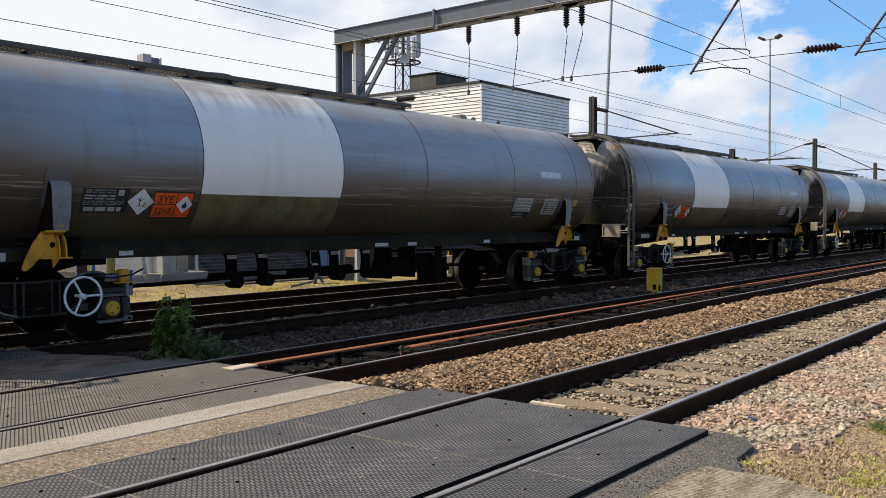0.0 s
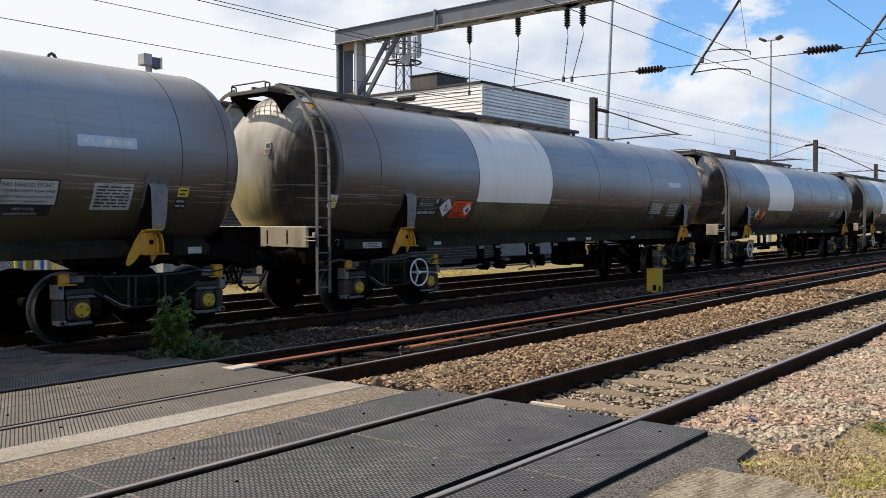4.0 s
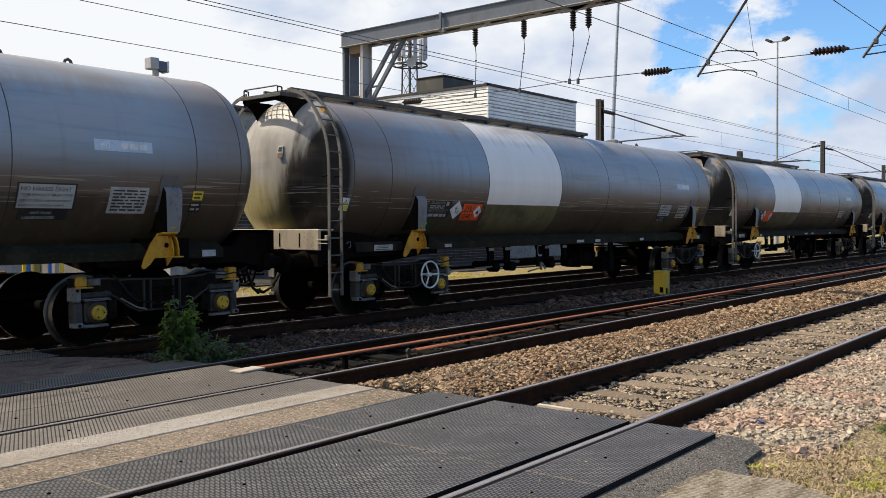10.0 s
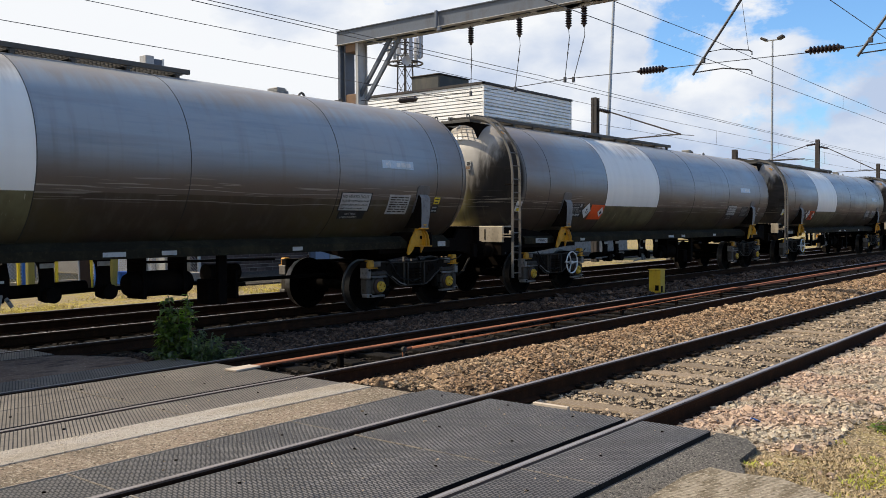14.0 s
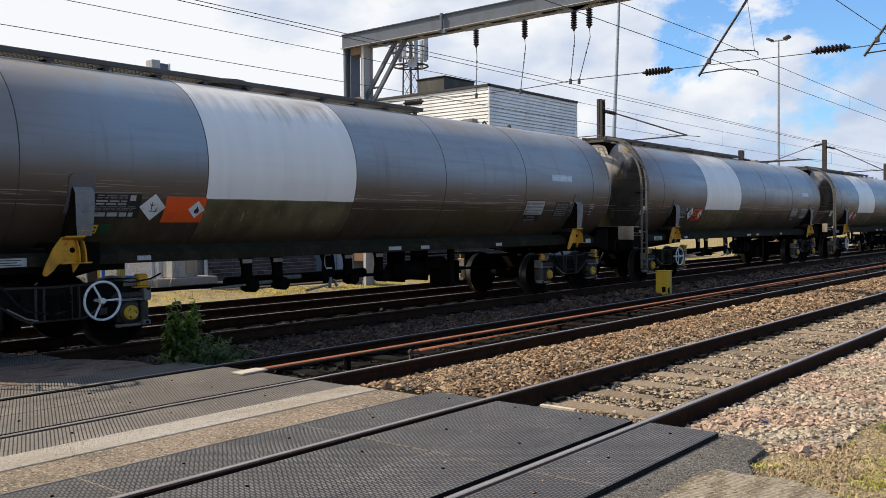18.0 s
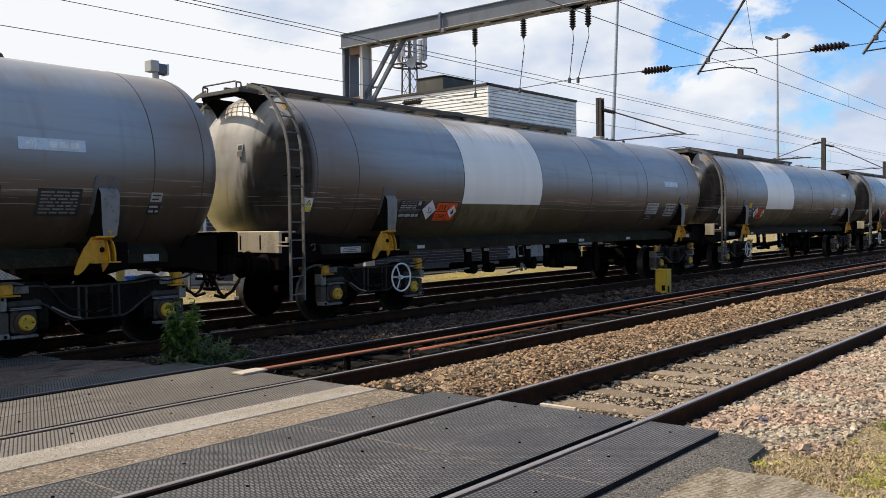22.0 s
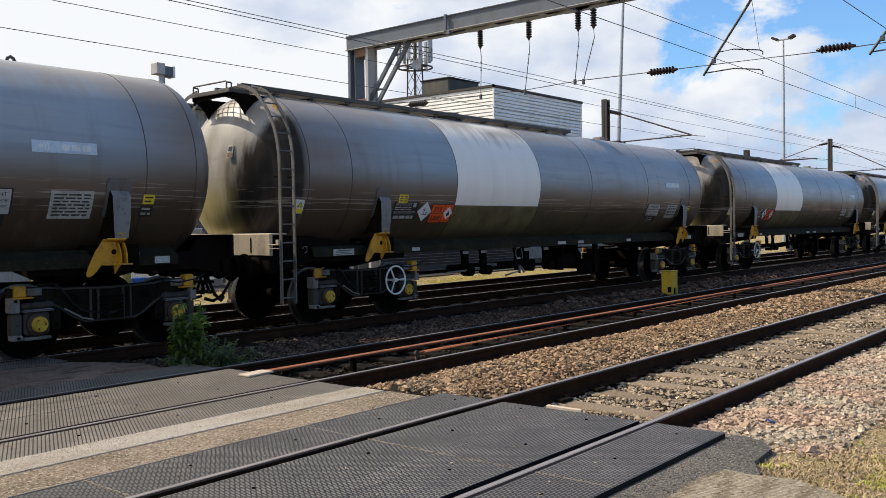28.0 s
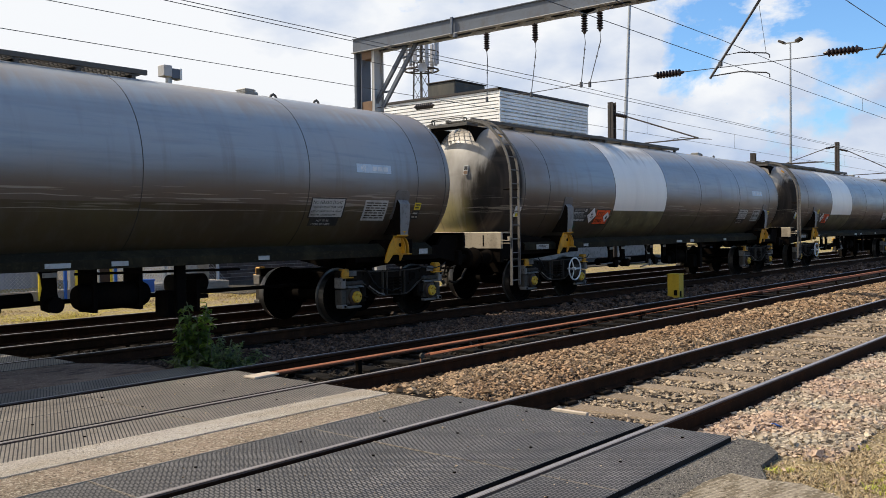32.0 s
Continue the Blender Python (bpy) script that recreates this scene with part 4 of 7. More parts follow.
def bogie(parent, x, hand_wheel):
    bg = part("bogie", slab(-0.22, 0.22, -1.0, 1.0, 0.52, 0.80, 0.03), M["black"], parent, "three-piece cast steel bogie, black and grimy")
    bg.location = (x, 0, 0)
    for s in (-1, 1):
        y = s * 1.0
        bm = bmesh.new()
        top = [(-1.24, 0.74), (-1.24, 0.875), (-0.78, 0.875), (-0.60, 0.85), (0.0, 0.835), (0.60, 0.85), (0.78, 0.875), (1.24, 0.875), (1.24, 0.74),
               (0.80, 0.70), (0.66, 0.60), (0.46, 0.46), (0.34, 0.405), (-0.34, 0.405), (-0.46, 0.46), (-0.66, 0.60), (-0.80, 0.70)]
        extrude_xz(bm, top, y - 0.075, y + 0.075)
        bmesh.ops.bevel(bm, geom=bm.edges[:], offset=0.015, segments=1, affect="EDGES")
        part("side_frame", bm, M["grime"], bg)
        # raised edges, ribs and holes of the casting
        f = y + s * 0.08
        bm = bmesh.new()
        for xx, z0 in ((-0.27, 0.42), (-0.17, 0.42), (0.17, 0.42), (0.27, 0.42)):
            box(bm, xx - 0.011, xx + 0.011, y + s * 0.075, y + s * 0.115, z0, 0.825, 0.004)
        path(bm, [(-1.22, f, 0.862), (-0.78, f, 0.862), (-0.60, f, 0.837), (0.0, f, 0.822), (0.60, f, 0.837), (0.78, f, 0.862), (1.22, f, 0.862)], 0.015, 5)
        path(bm, [(-0.82, f, 0.705), (-0.66, f, 0.612), (-0.46, f, 0.472), (-0.34, f, 0.418), (0.34, f, 0.418), (0.46, f, 0.472), (0.66, f, 0.612), (0.82, f, 0.705)], 0.017, 5)
        loose("frame_rib", bm, M["frame_edge"], bg)
        bm = bmesh.new()
        for xx in (-0.51, 0.51):
            rod(bm, (xx, y + s * 0.07, 0.715), (xx, y + s * 0.079, 0.715), 0.065, 14)
        loose("frame_hole", bm, M["black"], bg)
        bm = bmesh.new()
        for xx in (-0.50, 0.50):
            lathe(bm, [(0.0, 0.062), (0.014, 0.066), (0.014, 0.082), (0.0, 0.086)], 16, Matrix.Translation((xx, y + s * 0.075, 0.715)) @ Matrix.Rotation(radians(90) * s, 4, "Z"), None, True)
        for xx, z in ((-0.70, 0.80), (-0.40, 0.60), (0.40, 0.60), (0.70, 0.80), (0.0, 0.62)):
            rod(bm, (xx, y + s * 0.07, z), (xx, y + s * 0.10, z), 0.022, 6)
        loose("boss", bm, M["grime"], bg)
        bm = bmesh.new()
        for xx in (-0.10, 0.10):
            for k in range(6):
                lathe(bm, [(-0.012, 0.045), (-0.012, 0.068), (0.012, 0.068), (0.012, 0.045)], 12, Matrix.Translation((xx, y + s * 0.10, 0.46 + k * 0.05)) @ Matrix.Rotation(radians(90), 4, "Y"), None, True)
        loose("spring_nest", bm, M["black"], bg)
        for e in (-1, 1):
            ax = e * HALF_BASE
            w = lambda d0, d1: sorted((ax + e * d0, ax + e * d1))
            ys = lambda d0, d1: sorted((y + s * d0, y + s * d1))
            # the box round the bearing with its saddle and thin wear plates
            bm = box(bmesh.new(), ax - 0.155, ax + 0.155, *ys(-0.02, 0.10), 0.31, 0.585, 0.03)
            bxp = part("axle_box", bm, M["frame_grey"], bg, "dusty grey axle box")
            bm = box(bmesh.new(), ax - 0.20, ax + 0.20, *ys(-0.06, 0.125), 0.625, 0.70, 0.02)
            part("saddle_cap", bm, M["frame_edge"], bxp)
            bm = box(bmesh.new(), ax - 0.185, ax + 0.185, *ys(0.0, 0.14), 0.592, 0.603, 0.003)
            box(bm, ax - 0.175, ax + 0.175, *ys(0.0, 0.135), 0.609, 0.620, 0.003)
            loose("wear_plate", bm, M["strap"], bxp)
            # jaws on both sides of the box: a pale friction plate outside, a dark horn inside
            bm = box(bmesh.new(), *w(0.215, 0.315), *ys(-0.05, 0.13), 0.585, 0.765, 0.012)
            part("friction_plate", bm, M["jaw"], bg, "worn pale grey friction plate")
            bm = box(bmesh.new(), *w(0.18, 0.295), *ys(-0.06, 0.10), 0.30, 0.575, 0.018)
            part("pedestal_jaw", bm, M["frame_grey"], bg)
            bm = box(bmesh.new(), *w(0.185, 0.305), *ys(-0.02, 0.13), 0.262, 0.325, 0.012)
            box(bm, *w(-0.16, 0.17), *ys(0.02, 0.11), 0.255, 0.293, 0.010)
            loose("keeper", bm, M["jaw"], bg)
            bm = box(bmesh.new(), *w(-0.30, -0.17), *ys(-0.06, 0.09), 0.34, 0.68, 0.02)
            part("pedestal_jaw", bm, M["grime"], bg)
            bm = bmesh.new()
            for d, z in ((0.245, 0.295), (0.27, 0.73), (-0.235, 0.60), (-0.235, 0.42)):
                rod(bm, (ax + e * d, y + s * 0.08, z), (ax + e * d, y + s * 0.15, z), 0.019, 6)
            loose("bolt", bm, M["grime"], bg)
            turn = Matrix.Translation((ax, y + s * 0.095, WHEEL_R)) @ Matrix.Rotation(radians(90) * s, 4, "Z")
            bm = lathe(bmesh.new(), [(0, 0), (0, 0.142), (0.03, 0.138), (0.05, 0.112), (0.05, 0)], 24, turn)
            part("bearing_housing", bm, M["housing"], bxp, "rusty dark bearing housing", True)
            turn = Matrix.Translation((ax, y + s * 0.145, WHEEL_R)) @ Matrix.Rotation(radians(90) * s, 4, "Z")
            bm = lathe(bmesh.new(), [(0, 0), (0, 0.096), (0.028, 0.094), (0.04, 0.084), (0.04, 0.05), (0.034, 0.044), (0.034, 0.0)], 24, turn)
            part("bearing_cap", bm, M["cap"], bxp, "yellow bearing end cap", True)
            bm = bmesh.new()
            for k in range(3):
                a = k * math.tau / 3 + 0.4
                q = Vector((ax + 0.058 * math.cos(a), y + s * 0.182, WHEEL_R + 0.058 * math.sin(a)))
                rod(bm, q, q + Vector((0, s * 0.02, 0)), 0.015, 6)
            loose("bolt", bm, M["yellow"], bxp)
            bm = bmesh.new()
            for k in range(3):
                a = k * math.tau / 3 + 0.4
                q = Vector((ax + 0.058 * math.cos(a - 0.35), y + s * 0.178, WHEEL_R + 0.058 * math.sin(a - 0.35)))
                rod(bm, q, q + Vector((0, s * 0.010, 0)), 0.012, 5)
            loose("lock_tab", bm, M["black"], bxp)
            # stop block over the outer jaw, with its bracket
            bm = box(bmesh.new(), *w(0.13, 0.275), *ys(0.0, 0.13), 0.765, 0.90 if e < 0 else 0.93, 0.02)
            box(bm, *w(0.06, 0.30), *ys(0.02, 0.15), 0.752, 0.770, 0.004)
            part("stop_block", bm, M["yellow"], bg, "yellow stop block")
            bm = box(bmesh.new(), *w(-0.06, 0.115), *ys(0.06, 0.10), 0.78, 0.865, 0.008)
            box(bm, *w(-0.03, 0.085), *ys(0.10, 0.112), 0.80, 0.845, 0.006)
            part("cast_plate", bm, M["jaw"], bg)
    # brake beam, rigging and hoses
    bm = bmesh.new()
    for e in (-1, 1):
        box(bm, e * 0.42 - 0.05, e * 0.42 + 0.05, -0.95, 0.95, 0.34, 0.44, 0.015)
        for yy in (-0.75, 0.75):
            box(bm, e * 0.44 - 0.045, e * 0.44 + 0.045, yy - 0.05, yy + 0.05, 0.24, 0.6, 0.01)
    loose("brake_beam", bm, M["black"], bg)
    bm = bmesh.new()
    path(bm, [(-0.72, -1.11, 0.90), (-0.62, -1.13, 0.80), (-0.52, -1.14, 0.66), (-0.40, -1.14, 0.56), (-0.10, -1.15, 0.50), (0.10, -1.14, 0.52)], 0.013, 6)
    part("brake_hose", bm, M["rubber"], bg, "sagging black brake hose")
    bm = path(bmesh.new(), [(0.72, -1.10, 0.86), (0.95, -1.16, 0.83), (1.25, -1.12, 0.86), (1.45, -1.05, 0.92)], 0.012, 6)
    part("brake_hose", bm, M["rubber"], bg)
    # a tie rod that runs from axle to axle
    bm = path(bmesh.new(), [(-0.62, -1.12, 0.60), (-0.40, -1.13, 0.47), (-0.26, -1.13, 0.435)], 0.012, 6)
    part("tie_rod", bm, M["jaw"], bg)
    for e in (-1, 1):
        wheelset(bg, e * HALF_BASE)
    if hand_wheel:
        bm = bmesh.new()
        n, R = 32, 0.238
        path(bm, [(R * math.cos(k * math.tau / n), 0, R * math.sin(k * math.tau / n)) for k in range(n + 1)], 0.016, 6)
        for k in range(3):
            a = 0.02 + k * math.tau / 3
            rod(bm, (0, 0.02, 0), (R * math.cos(a), 0, R * math.sin(a)), 0.014, 6)
        rod(bm, (0, -0.02, 0), (0, 0.06, 0), 0.035, 12)
        rod(bm, (0, 0.05, 0), (0, 0.22, 0), 0.02, 8)
        hw = part("hand_wheel", bm, M["white"], bg, "white three-spoked brake hand wheel", True)
        hw.location = (0.49, -1.26, 0.63)
        part("rating_plate", slab(0.52, 0.63, -1.125, -1.117, 0.44, 0.53, 0.004), M["housing"], bg, "small rusty red plate")
    return bg


def buffer(parent, x, y, s):
    b = part("buffer", lathe(bmesh.new(), [(0, 0), (0, 0.15), (s * 0.04, 0.15), (s * 0.06, 0.115), (s * 0.30, 0.105), (s * 0.30, 0.08), (s * 0.42, 0.08), (s * 0.43, 0.17), (s * 0.475, 0.20), (s * 0.505, 0.15), (s * 0.51, 0)], 24), M["black"], parent, "oily black buffer", True)
    b.location = (x, y, 0.97)
    return b


def ladder(parent, y_side):
    """The curved end ladder from the platform down the side of the barrel."""
    s = y_side
    pts = [(s * 0.52, 3.72), (s * 0.85, 3.62), (s * 1.15, 3.36), (s * 1.36, 3.0), (s * 1.45, 2.6), (s * 1.46, 2.0), (s * 1.46, 1.3), (s * 1.46, 0.42)]
    # a smooth curve through the points
    fine = []
    for i in range(len(pts) - 1):
        p0, p1, p2, p3 = (Vector(pts[max(0, min(len(pts) - 1, k))]) for k in (i - 1, i, i + 1, i + 2))
        for k in range(4):
            u = k / 4
            fine.append(0.5 * ((2 * p1) + (p2 - p0) * u + (2 * p0 - 5 * p1 + 4 * p2 - p3) * u * u + (3 * p1 - p0 - 3 * p2 + p3) * u ** 3))
    fine.append(Vector(pts[-1]))
    la = None
    for x in (-7.12, -6.86):
        bm, rows = bmesh.new(), []
        for i, p in enumerate(fine):
            d = (fine[min(i + 1, len(fine) - 1)] - fine[max(i - 1, 0)]).normalized()
            nv = Vector((-d.y, d.x)) * 0.027
            rows.append([bm.verts.new((x + dx, p[0] + k * nv.x, p[1] + k * nv.y)) for dx, k in ((-0.009, -1), (0.009, -1), (0.009, 1), (-0.009, 1))])
        for p, q in zip(rows, rows[1:]):
            for k in range(4):
                bm.faces.new((p[k], p[(k + 1) % 4], q[(k + 1) % 4], q[k]))
        bm.faces.new(rows[0])
        bm.faces.new(rows[-1][::-1])
        if la is None:
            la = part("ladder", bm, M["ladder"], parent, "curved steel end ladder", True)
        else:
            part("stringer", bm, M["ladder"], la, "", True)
    # rungs at even steps
    lens = [0.0]
    for a, b in zip(fine, fine[1:]):
        lens.append(lens[-1] + (b - a).length)
    rung, d = None, 0.15
    while d < lens[-1] - 0.05:
        k = max(i for i in range(len(lens)) if lens[i] <= d)
        p = fine[k].lerp(fine[min(k + 1, len(fine) - 1)], (d - lens[k]) / max(1e-6, (lens[min(k + 1, len(fine) - 1)] - lens[k])))
        if rung is None:
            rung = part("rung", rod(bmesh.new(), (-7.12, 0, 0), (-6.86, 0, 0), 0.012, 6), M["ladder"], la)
            rung.location = (0, p[0], p[1])
        else:
            r = again(rung)
            r.location = (0, p[0], p[1])
        d += 0.27
    bm = bmesh.new()
    for x in (-7.12, -6.86):
        rod(bm, (x, s * 1.45, 2.3), (x + 0.1, s * 1.22, 2.3), 0.015, 6)
    loose("ladder_bracket", bm, M["black"], la)
    bm = box(bmesh.new(), -7.17, -7.08, *sorted((s * 1.20, s * 1.455)), 1.29, 1.305, 0.003)
    box(bm, -7.17, -7.08, *sorted((s * 1.40, s * 1.455)), 1.305, 1.37, 0.004)
    box(bm, -7.17, -7.08, *sorted((s * 1.20, s * 1.455)), 1.235, 1.25, 0.003)
    loose("ladder_bracket", bm, M["beige"], la, "dusty cream bracket on the headstock")


# Dirt and the shade of the ladder's upper part share this dark tone.
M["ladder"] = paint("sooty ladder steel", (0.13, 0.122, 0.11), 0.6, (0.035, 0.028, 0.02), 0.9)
M["galv_dirty"] = paint("dirty pale steel", (0.27, 0.265, 0.25), 0.55, (0.06, 0.05, 0.04), 0.6)


def tank_wagon():
    wg = thing("tank_wagon", "long grey tank wagon with a white band and grimy underside", "tank wagon", None, "train of tank wagons")
    # barrel with dished ends
    prof = [(X_L - DOME * math.sin(a), TR * math.cos(a) ** 0.82) for a in [radians(v) for v in (90, 84, 76, 67, 58, 48, 38, 28, 19, 10, 4)]]
    prof[0] = (X_L - DOME, 0)
    mid = [(X_L + (X_R - X_L) * k / 24, TR) for k in range(25)]
    prof = prof + mid + [(X_R + SHALLOW * (X_L - p[0]), p[1]) for p in prof[::-1]]
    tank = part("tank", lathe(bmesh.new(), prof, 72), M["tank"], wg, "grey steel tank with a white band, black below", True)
    tank.location = (0, 0, TZ)
    tank.color = (0.90, 0, 0, 1)      # the band's length in thirds of a metre, read by the paint
    seam = None
    for x in (X_L, -5.5, -2.70, 0.0, 2.12, 4.92, 7.40, X_R):
        if seam is None:
            seam = part("weld_seam", lathe(bmesh.new(), [(-0.009, TR - 0.01), (-0.005, TR + 0.004), (0.005, TR + 0.004), (0.009, TR - 0.01)], 72), M["seam"], tank, "", True)
            seam.location.x = x
        else:
            again(seam).location.x = x
    # saddle straps and yellow brackets, both sides
    for bx in (-4.75, 7.02):
        for s in (1, -1):
            # pad on the barrel with rounded upper corners
            bm = bmesh.new()
            for w, z0, z1 in ((0.170, 1.72, 2.145), (0.162, 2.145, 2.17), (0.145, 2.17, 2.187), (0.115, 2.187, 2.197)):
                ring_seg(bm, bx - w, bx + w, TR - 0.004, TR + 0.016, s * side_angle(z0), s * side_angle(z1), 4)
            part("strap_pad", bm, M["pad"], tank, "raised pad under the strap", True)
            # the strap: a bowed plate that stands off the barrel further down
            bm, rows = bmesh.new(), []
            for z, out, w in ((2.045, 0.012, 0.120), (2.03, 0.034, 0.132), (1.97, 0.046, 0.136), (1.85, 0.050, 0.133), (1.70, 0.046, 0.128), (1.60, 0.036, 0.122), (1.53, 0.026, 0.112), (1.44, 0.020, 0.105)):
                d = TR * math.sin(radians(side_angle(z))) - 0.01
                f = max(d, 1.30 if z < 2.0 else 0) + out
                rows.append([bm.verts.new((bx + dx, -s * q, z - TZ)) for dx, q in ((-w, d), (-w + 0.012, f), (w - 0.012, f), (w, d))])
            # Side faces are coloured darker for soot and for their shadow.
            for p, q in zip(rows, rows[1:]):
                for k in range(4):
                    bm.faces.new((p[k], p[(k + 1) % 4], q[(k + 1) % 4], q[k])).material_index = 0 if k == 1 else 1
            bm.faces.new(rows[0])
            bm.faces.new(rows[-1][::-1])
            st = part("saddle_strap", bm, [M["strap"], M["grime"]], tank, "dirty grey saddle strap", True)
            bm = box(bmesh.new(), bx - 0.045, bx + 0.045, *sorted((-s * 1.318, -s * 1.334)), 1.492 - TZ, 1.506 - TZ, 0.003)
            box(bm, bx - 0.010, bx + 0.010, *sorted((-s * 1.318, -s * 1.334)), 1.466 - TZ, 1.492 - TZ, 0.003)
            part("level_mark", bm, M["yellow"], st, "small yellow level mark")
            # the bracket: a boot-shaped plate with a cap, a foot and two gussets
            y = -s * 1.31
            f = -s
            pts = [(bx - 0.236, 1.434), (bx - 0.344, 1.292), (bx - 0.43, 1.12), (bx - 0.468, 1.02), (bx - 0.470, 0.99), (bx - 0.455, 0.972), (bx - 0.425, 0.974), (bx - 0.357, 1.023), (bx - 0.30, 1.10), (bx - 0.27, 1.12), (bx - 0.03, 1.125), (bx - 0.06, 1.30), (bx - 0.09, 1.39)]
            bm = extrude_xz(bmesh.new(), pts, y - 0.016, y + 0.016)
            bmesh.ops.bevel(bm, geom=bm.edges[:], offset=0.004, segments=1, affect="EDGES")
            br = part("lifting_bracket", bm, M["yellow"], wg, "yellow steel lifting bracket")
            m = Matrix.Translation((bx, y + f * 0.03, 1.412)) @ Matrix.Rotation(radians(-18) * s, 4, "X")
            part("bracket_cap", box(bmesh.new(), -0.24, 0.012, -0.075, 0.06, -0.012, 0.012, 0.005, m), M["yellow"], br)
            part("bracket_foot", slab(bx - 0.28, bx + 0.085, *sorted((y - f * 0.05, y + f * 0.115)), 1.108, 1.126, 0.004), M["yellow"], br)
            for gx in (bx - 0.062, bx + 0.018):
                ring = [(y - f * 0.02, 1.395), (y + f * 0.035, 1.375), (y + f * 0.075, 1.31), (y + f * 0.098, 1.22), (y + f * 0.10, 1.126), (y - f * 0.02, 1.126)]
                part("gusset", extrude_yz(bmesh.new(), ring, gx - 0.008, gx + 0.008), M["yellow"], br)
            part("toe", extrude_xz(bmesh.new(), [(bx - 0.12, 1.108), (bx - 0.02, 1.108), (bx - 0.10, 1.0)], y - 0.012, y + 0.012), M["yellow"], br)
            bm = lathe(bmesh.new(), [(-0.020, 0), (-0.020, 0.034), (0.020, 0.034), (0.020, 0)], 16, Matrix.Translation((bx - 0.115, y, 1.272)) @ Matrix.Rotation(radians(90), 4, "Z"))
            part("bracket_hole", bm, M["black"], br)
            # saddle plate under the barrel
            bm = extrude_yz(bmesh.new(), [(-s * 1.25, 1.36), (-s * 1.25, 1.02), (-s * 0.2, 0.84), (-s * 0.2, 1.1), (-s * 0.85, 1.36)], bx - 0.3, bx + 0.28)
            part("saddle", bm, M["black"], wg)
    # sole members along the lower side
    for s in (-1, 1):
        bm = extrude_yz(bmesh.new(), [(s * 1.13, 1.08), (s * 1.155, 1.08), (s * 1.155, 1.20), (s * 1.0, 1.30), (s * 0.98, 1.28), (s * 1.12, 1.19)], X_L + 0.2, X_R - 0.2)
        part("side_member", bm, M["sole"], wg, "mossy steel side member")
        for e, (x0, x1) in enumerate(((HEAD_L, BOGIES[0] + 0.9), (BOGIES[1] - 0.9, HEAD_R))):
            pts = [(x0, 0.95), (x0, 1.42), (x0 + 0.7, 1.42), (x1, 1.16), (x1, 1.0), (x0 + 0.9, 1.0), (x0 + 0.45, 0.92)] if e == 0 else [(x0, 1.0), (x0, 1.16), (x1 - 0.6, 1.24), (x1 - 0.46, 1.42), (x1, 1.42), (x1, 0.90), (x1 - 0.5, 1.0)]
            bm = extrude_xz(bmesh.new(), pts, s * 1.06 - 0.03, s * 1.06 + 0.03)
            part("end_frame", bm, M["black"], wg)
    # headstocks, buffers, couplings
    for x, s in ((HEAD_L, -1), (HEAD_R, 1)):
        bm = box(bmesh.new(), x - 0.03, x + 0.03, -1.22, 1.22, 1.13, 1.46, 0.01)
        box(bm, x - s * 0.3, x, -1.22, 1.22, 1.44, 1.464, 0.005)
        # The right beam's black holds both its dirt and its shade.
        hs = part("headstock", bm, M["beige" if s < 0 else "black"], wg, "dusty cream headstock beam" if s < 0 else "dirty headstock beam, black with shade in it")
        bm = bmesh.new()
        for y in (-0.78, -0.30, 0.35, 0.8):
            box(bm, x + s * 0.028, x + s * 0.036, y - 0.012, y + 0.012, 1.18, 1.40)
        loose("slot", bm, M["black"], hs)
        part("buffer_beam", slab(x - 0.06 - s * 0.06, x + 0.06 - s * 0.06, -1.18, 1.18, 0.86, 1.128, 0.015), M["black"], wg)
        for y in (-0.865, 0.865):
            buffer(wg, x, y, s)
        bm = bmesh.new()
        path(bm, [(x, 0, 1.0), (x + s * 0.2, 0, 1.02), (x + s * 0.33, 0, 1.0), (x + s * 0.36, 0, 0.93), (x + s * 0.3, 0, 0.9)], 0.035, 8)
        cp = part("coupling_hook", bm, M["black"], wg)
        bm = bmesh.new()
        for yy in (-0.06, 0.06):
            path(bm, [(x + s * 0.3, yy, 0.95), (x + s * 0.36, yy, 0.75), (x + s * 0.42, yy, 0.58)], 0.02, 6)
        rod(bm, (x + s * 0.42, -0.12, 0.58), (x + s * 0.42, 0.12, 0.58), 0.03, 8)
        rod(bm, (x + s * 0.30, -0.2, 0.74), (x + s * 0.30, 0.2, 0.74), 0.022, 8)
        part("screw_link", bm, M["grime"], cp)
        for y in (-0.45, 0.45):
            bm = path(bmesh.new(), [(x - s * 0.1, y, 0.9), (x + s * 0.12, y, 0.82), (x + s * 0.28, y * 0.9, 0.55), (x + s * 0.42, y * 0.8, 0.46), (x + s * 0.52, y * 0.6, 0.5)], 0.026, 7)
            part("air_hose", bm, M["rubber"], wg, "hanging black air hose", True)
    # top walkway: grating, side boards and feet
    wk = part("walkway", slab(-6.9, 2.8, -0.36, -0.30, 3.73, 3.80, 0.006), M["walk"], wg, "narrow steel walkway on the tank")
    part("side_board", slab(-6.9, 2.8, 0.30, 0.36, 3.73, 3.80, 0.006), M["walk"], wk)
    bm = bmesh.new()
    x = -6.88
    while x < 2.78:
        box(bm, x, x + 0.018, -0.3, 0.3, 3.75, 3.775)
        x += 0.06
    for yy in (-0.2, -0.1, 0.0, 0.1, 0.2):
        box(bm, -6.9, 2.8, yy - 0.006, yy + 0.006, 3.755, 3.77)
    part("grating", bm, M["walk"], wk)
    foot = None
